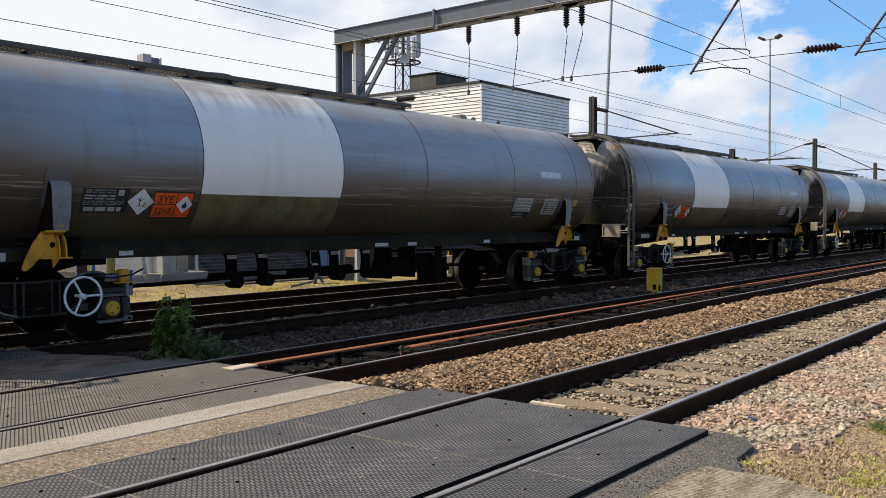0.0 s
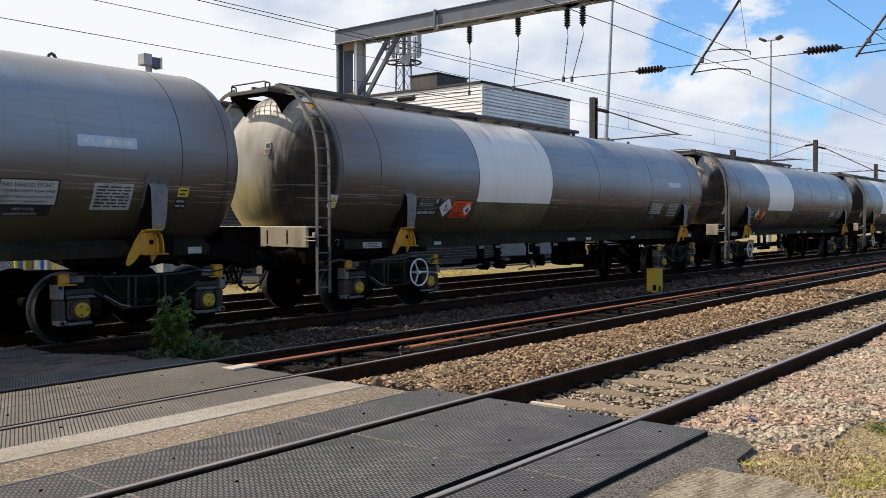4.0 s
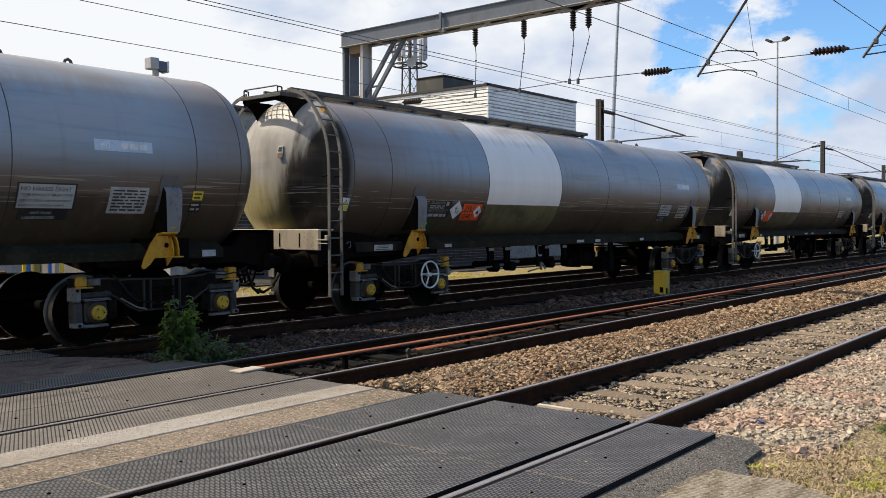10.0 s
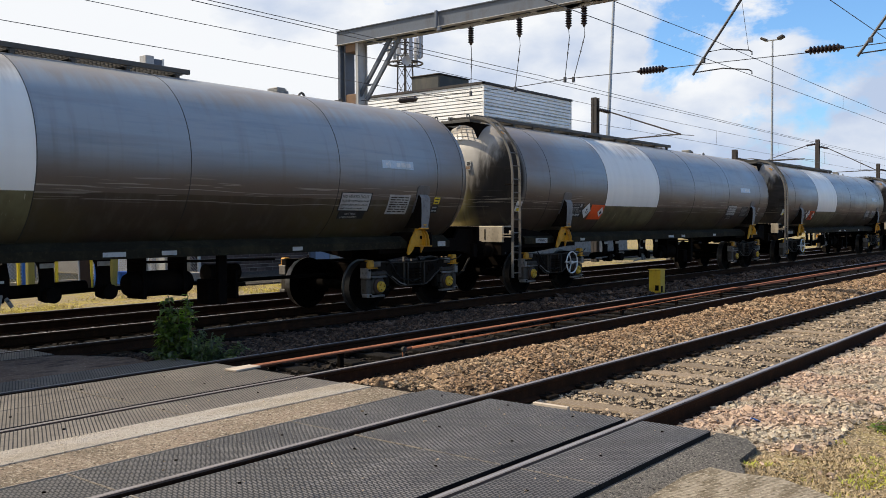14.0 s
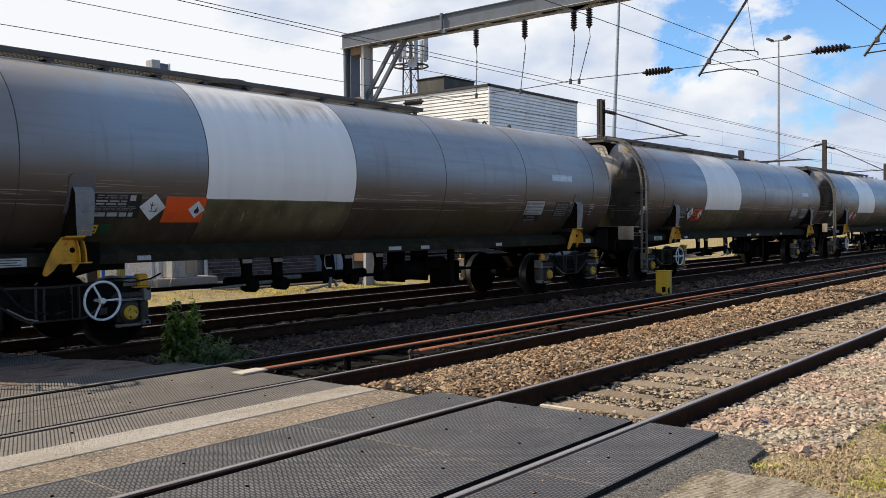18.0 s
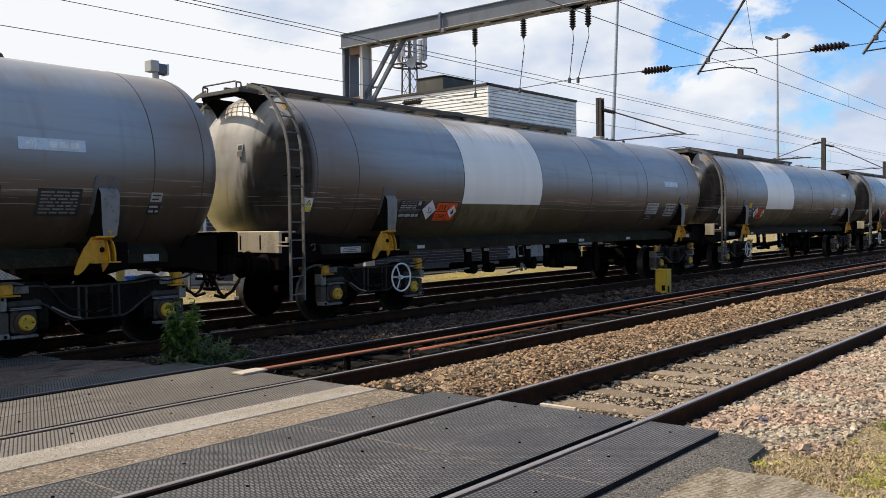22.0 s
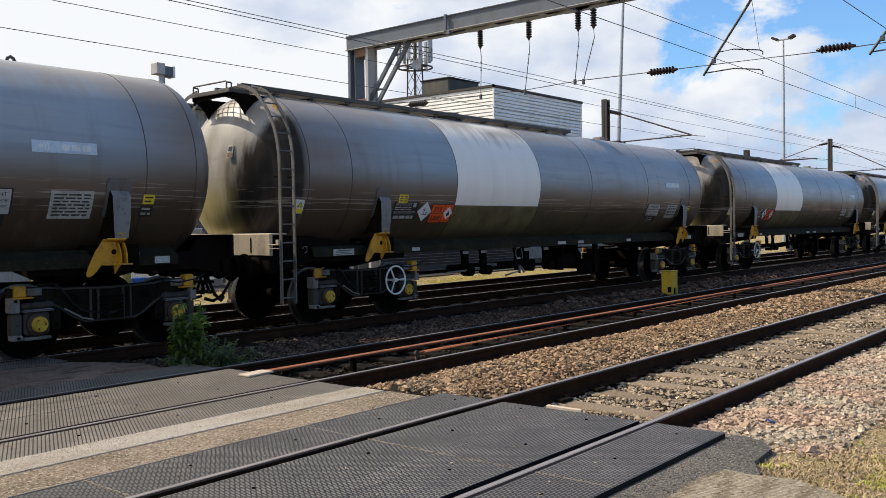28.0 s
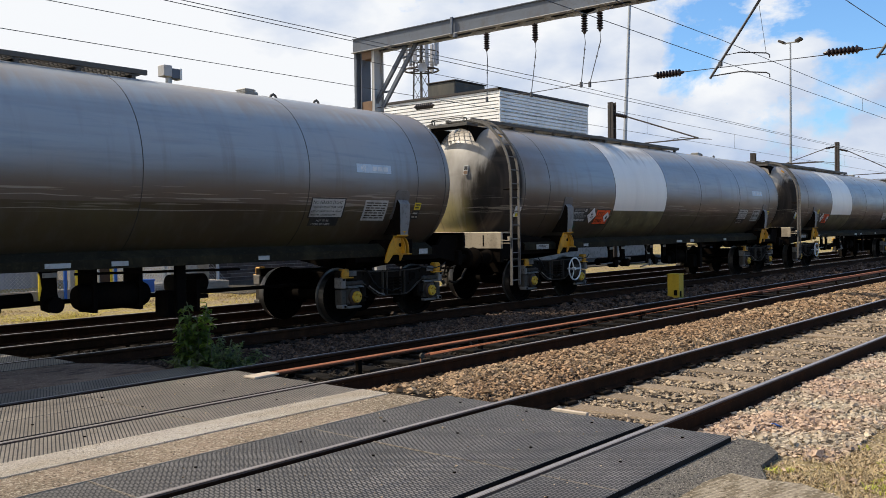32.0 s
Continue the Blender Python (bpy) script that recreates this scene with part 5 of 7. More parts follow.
    for k in range(12):
        x = -6.2 + k * 0.8
        if foot is None:
            bm = box(bmesh.new(), -0.03, 0.03, -0.34, -0.28, 3.62, 3.735, 0.005)
            box(bm, -0.03, 0.03, 0.28, 0.34, 3.62, 3.735, 0.005)
            box(bm, -0.07, 0.07, -0.35, 0.35, 3.705, 3.718)
            foot = part("walkway_foot", bm, M["walk"], wk)
            foot.location.x = x
        else:
            again(foot).location.x = x
    # end platform with a low hoop across its end
    pf = part("end_platform", slab(-7.24, -6.88, -0.50, -0.46, 3.61, 3.67, 0.004), M["walk"], wg, "mesh end platform with a low hand rail")
    bm = bmesh.new()
    box(bm, -7.24, -6.88, 0.46, 0.50, 3.61, 3.67, 0.004)
    box(bm, -7.26, -7.22, -0.50, 0.50, 3.61, 3.67, 0.004)
    x = -7.20
    while x < -6.9:
        box(bm, x, x + 0.012, -0.46, 0.46, 3.635, 3.65)
        x += 0.10
    y = -0.40
    while y < 0.46:
        box(bm, -7.22, -6.88, y, y + 0.012, 3.632, 3.648)
        y += 0.13
    part("platform_mesh", bm, M["walk"], pf)
    bm = bmesh.new()
    path(bm, [(-7.23, -0.40, 3.67), (-7.23, -0.40, 3.77), (-7.23, -0.38, 3.785), (-7.23, 0.43, 3.785), (-7.23, 0.45, 3.77), (-7.23, 0.45, 3.67)], 0.013, 6)
    for yy in (-0.40, 0.45):
        path(bm, [(-7.23, yy, 3.77), (-7.15, yy, 3.77), (-7.14, yy, 3.755), (-7.14, yy, 3.67)], 0.013, 6)
    loose("hand_rail", bm, M["walk"], pf)
    bm = bmesh.new()
    for yy in (-0.46, 0.46):
        extrude_xz(bm, [(-7.24, 3.61), (-6.5, 3.61), (-6.55, 3.50), (-6.72, 3.40), (-6.86, 3.27), (-6.93, 3.27), (-6.98, 3.36), (-7.06, 3.46), (-7.16, 3.53), (-7.24, 3.56)], yy - 0.012, yy + 0.012)
    extrude_yz(bm, [(-0.5, 3.62), (-0.5, 3.50), (-0.3, 3.56), (0.3, 3.56), (0.5, 3.50), (0.5, 3.62)], -7.2, -7.18)
    loose("platform_bracket", bm, M["black"], pf)
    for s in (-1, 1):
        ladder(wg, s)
    # manhole, valve box and fittings on top
    bm = lathe(bmesh.new(), [(3.6, 0.30), (3.78, 0.30), (3.78, 0.34), (3.82, 0.34), (3.84, 0.2), (3.845, 0)], 28, Matrix.Translation((-1.6, 0, 0)) @ Matrix.Rotation(radians(-90), 4, "Y"))
    part("manhole", bm, M["walk"], wg, "round manhole cover", True)
    bm = box(bmesh.new(), 4.66, 4.86, -0.12, 0.12, 3.66, 3.80, 0.02)
    box(bm, 4.86, 4.96, -0.08, 0.08, 3.66, 3.77, 0.02)
    for k in range(5):
        box(bm, 4.656, 4.864, -0.124, 0.124, 3.68 + k * 0.024, 3.689 + k * 0.024)
    part("valve_box", bm, M["galv_dirty"], wg, "grey louvred valve box")
    bm = bmesh.new()
    for x, r in ((5.4, 0.07), (6.35, 0.06)):
        path(bm, [(x - r, 0.1, 3.67), (x - r, 0.1, 3.73), (x - r * 0.6, 0.1, 3.78), (x, 0.1, 3.80), (x + r * 0.6, 0.1, 3.78), (x + r, 0.1, 3.73), (x + r, 0.1, 3.67)], 0.022, 7)
    loose("lifting_eye", bm, M["walk"], wg, "", True)
    # plates on the camera's side
    bd = plate("number_board", -4.42, -3.78, 1.72, 2.02, M["label_black"], tank, "black number board with white lettering")
    bars("lettering", -4.38, -3.98, 1.955, 2.01, 2, M["label_dim"], bd, 0.55, 4)
    bars("lettering", -3.94, -3.82, 1.93, 2.01, 1, M["label_white"], bd, 0.85, 7)
    bars("lettering", -4.39, -3.98, 1.875, 1.945, 2, M["label_white"], bd, 0.5, 5)
    bars("lettering", -4.40, -3.84, 1.81, 1.87, 3, M["label_dim"], bd, 0.45, 9)
    bars("lettering", -4.37, -3.86, 1.735, 1.79, 1, M["label_white"], bd, 0.9, 6)
    dm = part("hazard_diamond", slab(-0.135, 0.135, -0.135, 0.135, 0, 0.004), M["white"], tank, "white hazard diamond")
    dm.matrix_basis = on_barrel(-3.60, 1.86) @ pose(0, 0, 0, 0, 0, 45)
    bm = bmesh.new()
    for a0, a1 in (((-0.075, -0.005, 0.005), (0.01, -0.09, 0.005)), ((-0.05, -0.03, 0.005), (0.045, 0.065, 0.005)), ((0.0, 0.02, 0.005), (0.05, 0.01, 0.005)), ((0.0, 0.02, 0.005), (0.0, 0.07, 0.005)), ((-0.02, -0.08, 0.005), (0.045, -0.05, 0.005))):
        rod(bm, a0, a1, 0.0055, 4)
    loose("emblem", bm, M["label_black"], dm)
    op = plate("orange_panel", -3.42, -2.80, 1.66, 2.00, M["orange"], tank, "orange hazard panel with code and black border")
    bm = bmesh.new()
    for x0, x1, z0, z1 in ((-3.42, -2.80, 1.655, 1.668), (-3.42, -2.80, 1.69, 1.698), (-3.42, -2.80, 1.985, 2.005), (-3.42, -3.405, 1.66, 2.0), (-2.815, -2.80, 1.66, 2.0), (-3.40, -3.06, 1.826, 1.838), (-3.066, -3.052, 1.67, 1.99)):
        ring_seg(bm, x0, x1, TR + 0.003, TR + 0.008, side_angle(z0 - DROP), side_angle(z1 - DROP), 3)
    part("border", bm, M["label_black"], op)
    letters("code", "3YE", 0.155, M["label_black"], on_barrel(-3.355, 1.853, 0.007), op)
    letters("code", "1268", 0.135, M["label_black"], on_barrel(-3.375, 1.712, 0.007), op)
    fl = part("flame_diamond", slab(-0.092, 0.092, -0.092, 0.092, 0, 0.004), M["white"], op, "white diamond with a flame")
    fl.matrix_basis = on_barrel(-2.93, 1.835, 0.008) @ pose(0, 0, 0, 0, 0, 45)
    bm = bmesh.new()
    vs = [bm.verts.new((x, y, 0.006)) for x, y in ((-0.03, -0.05), (0.03, -0.05), (0.045, -0.01), (0.02, 0.03), (0.0, 0.065), (-0.01, 0.02), (-0.035, 0.0))]
    bm.faces.new(vs)
    f2 = part("flame", bm, M["label_black"], op)
    f2.matrix_basis = on_barrel(-2.93, 1.83, 0.008)
    wp = plate("warning_plate", 5.02, 5.70, 1.795, 2.085, M["label_white"], tank, "white warning plate with black lettering")
    letters("wording", "NO NAKED LIGHT", 0.074, M["label_black"], on_barrel(5.04, 2.00), wp)
    letters("wording", "TO BE BROUGHT NEAR TANK.", 0.047, M["label_black"], on_barrel(5.04, 1.94), wp)
    letters("wording", "KEEP COVER SECURELY FASTENED", 0.040, M["label_black"], on_barrel(5.04, 1.875), wp)
    letters("wording", "WHETHER LOADED OR EMPTY.", 0.040, M["label_black"], on_barrel(5.04, 1.82), wp)
    bm = bmesh.new()
    for x0, x1, z0, z1 in ((5.0, 5.72, 1.785, 1.80), (5.0, 5.72, 2.08, 2.095), (5.0, 5.018, 1.80, 2.08), (5.702, 5.72, 1.80, 2.08)):
        ring_seg(bm, x0, x1, TR + 0.002, TR + 0.009, side_angle(z0 - DROP), side_angle(z1 - DROP), 3)
    loose("border", bm, M["label_black"], wp)
    w2 = plate("lower_plate", 5.06, 5.66, 1.665, 1.785, M["label_black"], tank, "small black plate with white lettering")
    letters("wording", "NOT TO BE", 0.05, M["label_white"], on_barrel(5.20, 1.73), w2)
    letters("wording", "LOOSE SHUNTED", 0.05, M["label_white"], on_barrel(5.12, 1.675), w2)
    ds = part("end_label", slab(-0.006, 0.006, -0.055, 0.055, -0.10, 0.10, 0.002), M["label_white"], wg, "small white label on the dished end")
    ds.matrix_basis = pose(-7.185, -0.40, 2.72, 0, 12, 12)
    part("emblem", slab(-0.009, -0.0065, -0.035, 0.035, 0.0, 0.075), M["label_black"], ds)
    part("band", slab(-0.009, -0.0065, -0.045, 0.045, -0.085, -0.02), M["gantry_rust"], ds)
    dp = plate("data_plate", 6.16, 6.70, 1.745, 2.075, M["label_white"], tank, "weathered white data plate")
    bars("lettering", 6.2, 6.66, 1.77, 2.05, 7, M["frame_grey"], dp, 0.45, 10)
    lg = plate("name_plate", 5.92, 6.72, 2.515, 2.655, M["label_blue"], tank, "pale blue name plate with a plain white mark")
    bars("mark", 6.28, 6.64, 2.545, 2.625, 1, M["white"], lg, 0.9, 11)
    for k, (r0, r1, a0, a1) in enumerate(((0.0, 0.028, 0, 360), (0.045, 0.060, -60, 60), (0.078, 0.093, -40, 40))):
        bm, n = bmesh.new(), 14
        ring = [[bm.verts.new((r * math.cos(radians(a0 + (a1 - a0) * i / n)), r * math.sin(radians(a0 + (a1 - a0) * i / n)), 0.002)) for i in range(n + 1)] for r in (max(r0, 0.004), r1)]
        for i in range(n):
            bm.faces.new((ring[0][i], ring[1][i], ring[1][i + 1], ring[0][i + 1]))
        o = part("mark", bm, M["white"], lg)
        o.matrix_basis = on_barrel(6.03, 2.585, 0.007)
    yp = plate("yellow_plate", 7.38, 7.54, 1.93, 2.05, M["yellow_bright"], tank, "small yellow plate")
    bars("lettering", 7.4, 7.52, 1.94, 2.04, 2, M["label_black"], yp, 0.4, 12)
    y2 = plate("small_plate", 7.36, 7.54, 1.77, 1.91, M["label_black"], tank)
    bars("lettering", 7.38, 7.52, 1.78, 1.90, 2, M["label_white"], y2, 0.4, 13)
    bm = ring_seg(bmesh.new(), -6.61, -6.45, 1.270, 1.318, side_angle(1.76), side_angle(1.965), 6)
    tw = part("triangle_plate", bm, M["white"], tank, "small white plate with a yellow warning triangle", True)
    bm = ring_seg(bmesh.new(), -6.60, -6.46, 1.30, 1.321, side_angle(1.77), side_angle(1.835), 3)
    part("yellow_band", bm, M["yellow_bright"], tw)
    for k, (sz, r, mat) in enumerate(((0.060, 1.322, "label_black"), (0.043, 1.324, "yellow_bright"))):
        bm = bmesh.new()
        rows = []
        for wdt, dz in ((sz, -0.5), (0.002, 0.9)):
            a = radians(side_angle(1.885 + dz * sz))
            rows.append([bm.verts.new((-6.53 + q, -(r + o) * math.sin(a), -(r + o) * math.cos(a))) for o in (0, 0.002) for q in (-wdt, wdt)])
        p, q = rows
        for f in ((p[0], p[1], q[1], q[0]), (p[2], q[2], q[3], p[3]), (p[0], q[0], q[2], p[2]), (p[1], p[3], q[3], q[1]), (p[0], p[2], p[3], p[1]), (q[0], q[1], q[3], q[2])):
            bm.faces.new(f)
        part("triangle", bm, M[mat], tw)
    tl = part("top_label", ring_seg(bmesh.new(), -6.62, -6.52, 1.26, 1.312, side_angle(3.40), side_angle(3.47), 3), M["yellow"], tank, "small faded yellow label by the dished end")
    # small labels on the side member
    bm = bmesh.new()
    for x0, x1 in ((0.9, 1.22), (1.75, 1.98), (4.05, 4.25), (-3.9, -3.7)):
        box(bm, x0, x1, -1.162, -1.156, 1.11, 1.17)
    loose("side_label", bm, M["label_white"], wg)
    part("blue_label", slab(-5.80, -5.34, -1.166, -1.157, 1.09, 1.19), M["label_white"], wg, "pale label on the end frame")
    bm = bmesh.new()
    for k in range(3):
        box(bm, -5.76 + 0.02 * k, -5.40 - 0.05 * (k % 2), -1.169, -1.1665, 1.105 + 0.028 * k, 1.116 + 0.028 * k)
    loose("lettering", bm, M["frame_grey"], wg)
    part("end_label", slab(7.58, 7.80, -1.166, -1.157, 1.10, 1.19), M["label_white"], wg)
    # lashing rings on the end frame
    bm = bmesh.new()
    for x in (-6.35, 7.35):
        path(bm, [(x - 0.03, -1.09, 1.22), (x - 0.03, -1.12, 1.25), (x + 0.03, -1.12, 1.25), (x + 0.03, -1.12, 1.17), (x - 0.01, -1.12, 1.15)], 0.008, 5)
    loose("lashing_ring", bm, M["jaw"], wg)
    # discharge gear between the bogies
    bm = bmesh.new()
    path(bm, [(-1.9, -0.35, 0.68), (0.2, -0.35, 0.68), (1.1, -0.35, 0.70)], 0.085, 12)
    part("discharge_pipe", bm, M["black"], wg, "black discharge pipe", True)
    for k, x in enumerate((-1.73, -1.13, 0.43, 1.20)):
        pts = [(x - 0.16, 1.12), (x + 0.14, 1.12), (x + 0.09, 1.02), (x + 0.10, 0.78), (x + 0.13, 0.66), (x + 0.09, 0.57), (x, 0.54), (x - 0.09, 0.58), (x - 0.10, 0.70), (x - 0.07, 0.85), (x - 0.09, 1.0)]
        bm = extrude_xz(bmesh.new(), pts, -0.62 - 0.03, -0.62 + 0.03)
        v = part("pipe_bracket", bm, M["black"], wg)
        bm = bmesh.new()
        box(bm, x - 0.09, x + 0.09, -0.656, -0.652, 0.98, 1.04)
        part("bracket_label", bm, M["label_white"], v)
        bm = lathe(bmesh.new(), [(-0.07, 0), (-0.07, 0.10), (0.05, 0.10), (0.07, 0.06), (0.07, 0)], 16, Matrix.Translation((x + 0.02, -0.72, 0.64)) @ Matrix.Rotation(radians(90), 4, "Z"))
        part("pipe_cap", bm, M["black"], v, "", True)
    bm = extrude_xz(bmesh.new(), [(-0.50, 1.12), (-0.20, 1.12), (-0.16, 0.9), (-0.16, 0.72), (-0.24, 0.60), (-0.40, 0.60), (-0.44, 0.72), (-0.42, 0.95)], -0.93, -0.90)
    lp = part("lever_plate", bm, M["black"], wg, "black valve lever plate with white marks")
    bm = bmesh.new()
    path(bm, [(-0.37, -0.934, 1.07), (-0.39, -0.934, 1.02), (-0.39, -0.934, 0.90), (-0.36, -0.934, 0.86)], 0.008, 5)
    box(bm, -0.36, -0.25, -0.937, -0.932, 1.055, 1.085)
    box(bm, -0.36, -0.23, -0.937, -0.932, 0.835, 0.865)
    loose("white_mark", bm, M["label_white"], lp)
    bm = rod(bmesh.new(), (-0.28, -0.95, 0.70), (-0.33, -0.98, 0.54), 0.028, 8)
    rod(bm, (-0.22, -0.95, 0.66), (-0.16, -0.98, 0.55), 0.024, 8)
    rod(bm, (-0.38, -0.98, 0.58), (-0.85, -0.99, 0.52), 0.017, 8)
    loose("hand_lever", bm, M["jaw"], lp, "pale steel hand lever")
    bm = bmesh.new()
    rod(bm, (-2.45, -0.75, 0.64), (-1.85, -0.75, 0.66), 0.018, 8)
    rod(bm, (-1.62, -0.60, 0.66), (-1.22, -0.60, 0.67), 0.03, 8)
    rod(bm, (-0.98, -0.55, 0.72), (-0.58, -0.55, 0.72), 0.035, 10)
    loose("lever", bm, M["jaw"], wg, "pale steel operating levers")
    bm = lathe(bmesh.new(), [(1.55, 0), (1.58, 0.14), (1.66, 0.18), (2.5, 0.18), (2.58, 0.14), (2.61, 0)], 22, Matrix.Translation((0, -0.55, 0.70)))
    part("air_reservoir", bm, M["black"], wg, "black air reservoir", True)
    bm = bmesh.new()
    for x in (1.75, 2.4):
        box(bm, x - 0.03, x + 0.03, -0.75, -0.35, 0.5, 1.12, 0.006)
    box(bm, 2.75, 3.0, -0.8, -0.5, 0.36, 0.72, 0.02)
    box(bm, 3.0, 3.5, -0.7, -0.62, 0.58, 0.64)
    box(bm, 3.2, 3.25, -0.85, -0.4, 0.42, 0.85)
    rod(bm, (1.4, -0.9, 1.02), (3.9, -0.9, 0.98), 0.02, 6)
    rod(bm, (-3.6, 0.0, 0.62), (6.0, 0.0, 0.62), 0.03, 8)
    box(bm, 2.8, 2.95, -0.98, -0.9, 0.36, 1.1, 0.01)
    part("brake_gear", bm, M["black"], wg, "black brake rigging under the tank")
    bm = lathe(bmesh.new(), [(3.5, 0), (3.5, 0.15), (4.1, 0.15), (4.14, 0.1), (4.14, 0)], 18, Matrix.Translation((0, 0.3, 0.74)))
    part("brake_cylinder", bm, M["grime"], wg, "", True)
    for i, x in enumerate(BOGIES):
        bogie(wg, x, i == 0)
    return wg


M["frame_edge"] = paint("worn casting edge", (0.05, 0.043, 0.035), 0.7, (0.012, 0.009, 0.007), 0.8, 0, 0.15)
M["pad"] = paint("sooty grey pad", (0.12, 0.115, 0.11), 0.5, (0.05, 0.04, 0.03), 0.7)
M["jaw"] = paint("worn pale grey steel", (0.20, 0.185, 0.165), 0.65, (0.03, 0.023, 0.016), 1.0, 0, 0.2)
M["housing"] = paint("rusty bearing steel", (0.045, 0.025, 0.015), 0.7, (0.012, 0.009, 0.007), 0.6)
M["cap"] = paint("yellow bearing paint", (0.56, 0.34, 0.018), 0.5, (0.12, 0.08, 0.02), 0.6)
M["strap"] = paint("dusty grey steel strap", (0.20, 0.195, 0.185), 0.6, (0.04, 0.034, 0.026), 0.8)
M["sole"] = paint("mossy black steel", (0.020, 0.017, 0.011), 0.8, (0.055, 0.047, 0.024), 0.8, 0, 0.06)
M["walk"] = paint("grey walkway steel", (0.085, 0.08, 0.072), 0.65, (0.04, 0.03, 0.022), 0.6)

TRAIN_Y = 8.365
FIRST = 26.48 - PITCH                       # where the first wagon's band stands at the start
wagons = [tank_wagon()]
wagons += [copy_thing(wagons[0], Matrix()) for k in range(9)]
SLACK = {4: -0.11, 6: -0.25}                # buffers pressed together
for k, length in ((4, 0.94), (6, 0.93)):
    for o in wagons[k].children:
        if o.name.startswith("tank"):
            o.color = (length, 0.15 if k == 4 else 0.0, 0, 1)
            for q in o.children:
                if q.name.startswith("weld_seam") and abs(q.location.x) < 0.01:
                    q.location.x = -o.color[1]
                if q.name.startswith("weld_seam") and abs(q.location.x + 2.70) < 0.01:
                    q.location.x = -3.0 * length - o.color[1]

M["green_plate"] = paint("dark green paint", (0.02, 0.09, 0.04), 0.5, (0.02, 0.04, 0.02), 0.5)

# what sets single wagons apart
for k, wg in enumerate(wagons):
    tank = next(o for o in wg.children if o.name.startswith("tank"))
    if k in (6, 8):
        ip = plate("inspection_plate", -4.34, -4.11, 2.005, 2.145, M["yellow_bright"], tank, "small yellow inspection plate")
        bars("lettering", -4.32, -4.13, 2.02, 2.13, 3, M["label_black"], ip, 0.4, 16)
    if k in (3, 4, 7):
        ip = plate("inspection_plate", -4.52, -4.27, 1.525, 1.63, M["yellow_bright"], tank, "small yellow inspection plate")
        bars("lettering", -4.50, -4.29, 1.535, 1.62, 2, M["label_black"], ip, 0.4, 17)
        plate("green_plate", -4.25, -4.10, 1.525, 1.63, M["green_plate"], tank, "small dark green plate")
    if k == 4:
        # a slightly longer wagon: its right end stands further out
        for o in wg.children:
            if o.type == "MESH" and o.location.x + sum(c[0] for c in o.bound_box) / 8 > 8.2:
                o.location.x += 0.25
        tank.scale.x, tank.location.x = 1.0186, tank.location.x + 0.136
        for o in tank.children:
            cx = o.location.x + sum(c[0] for c in o.bound_box) / 8
            if 2.5 < cx < 7.15:
                o.location.x -= (0.0186 * cx + 0.136) / 1.0186
            if o.name.startswith(("number_board", "hazard_diamond", "orange_panel", "inspection_plate", "green_plate")):
                o.location.x -= 0.15
        # its hazard panel has lost the code
        panel = next(o for o in tank.children if o.name.startswith("orange_panel"))
        for o in [q for q in panel.children if q.name.startswith(("code", "border"))]:
            bpy.data.objects.remove(o)
        # and its data plate is black with white lettering
        for name, ground, ink in (("data_plate", "label_black", "label_dim"), ("yellow_plate", "label_white", "label_black")):
            dp = next(o for o in tank.children if o.name.startswith(name))
            dp["label"] = "black data plate with white lettering" if name == "data_plate" else "small white plate with black lettering"
            for o, mat in [(dp, ground)] + [(q, ink) for q in dp.children]:
                o.data = o.data.copy()
                o.data.materials[0] = M[mat]

# ---------------------------------------------------------------- between the tracks


def rodding():
    rd = thing("point_rodding", "orange rusty rodding between the rails", "rail equipment", pose(0, 0, 0))
    bm = bmesh.new()
    box(bm, 6.02, 60, 4.40, 4.50, -0.022, 0.0, 0.005)
    ch = part("channel", bm, M["rust_rod"], rd, "long rusty steel channel")
    foot = None
    for k in range(14):
        if foot is None:
            foot = part("bracket", slab(-0.03, 0.03, 4.44, 4.49, -0.2, -0.023), M["black"], ch)
            foot.location.x = 7.4
        else:
            again(foot).location.x = 7.4 + 2.4 * k
    bm = path(bmesh.new(), [(7.95, 3.95, -0.13), (7.95, 3.95, -0.03), (8.0, 3.952, -0.008), (8.1, 3.955, 0.0), (20, 4.2, 0.0), (60, 4.25, 0.0)], 0.02, 7)
    part("rod", bm, M["rust_rod"], rd, "rusty rod with a bent end", True)
    bm = rod(bmesh.new(), (7.94, 3.93, -0.16), (7.94, 3.93, 0.005), 0.012, 8)
    rod(bm, (7.94, 3.915, 0.0), (7.94, 3.945, 0.0), 0.035, 12)
    part("pin", bm, M["frame_grey"], rd, "pale steel pin", True)
    pl = thing("cover_plate", "pale steel cover plate on the crossing's edge", "plate", pose(5.86, 4.36, 0.003, 0, 0, 4))
    part("plate", slab(-0.17, 0.17, -0.09, 0.09, -0.008, 0.012, 0.003), M["plate_pale"], pl)


M["plate_pale"] = paint("pale worn steel", (0.5, 0.42, 0.33), 0.7, (0.25, 0.18, 0.12), 0.4)
rodding()


# Yellow darkened for the shade that the box stands in.
M["yellow_box"] = paint("sun-dulled yellow paint", (0.50, 0.33, 0.02), 0.6, (0.12, 0.08, 0.02), 0.6)


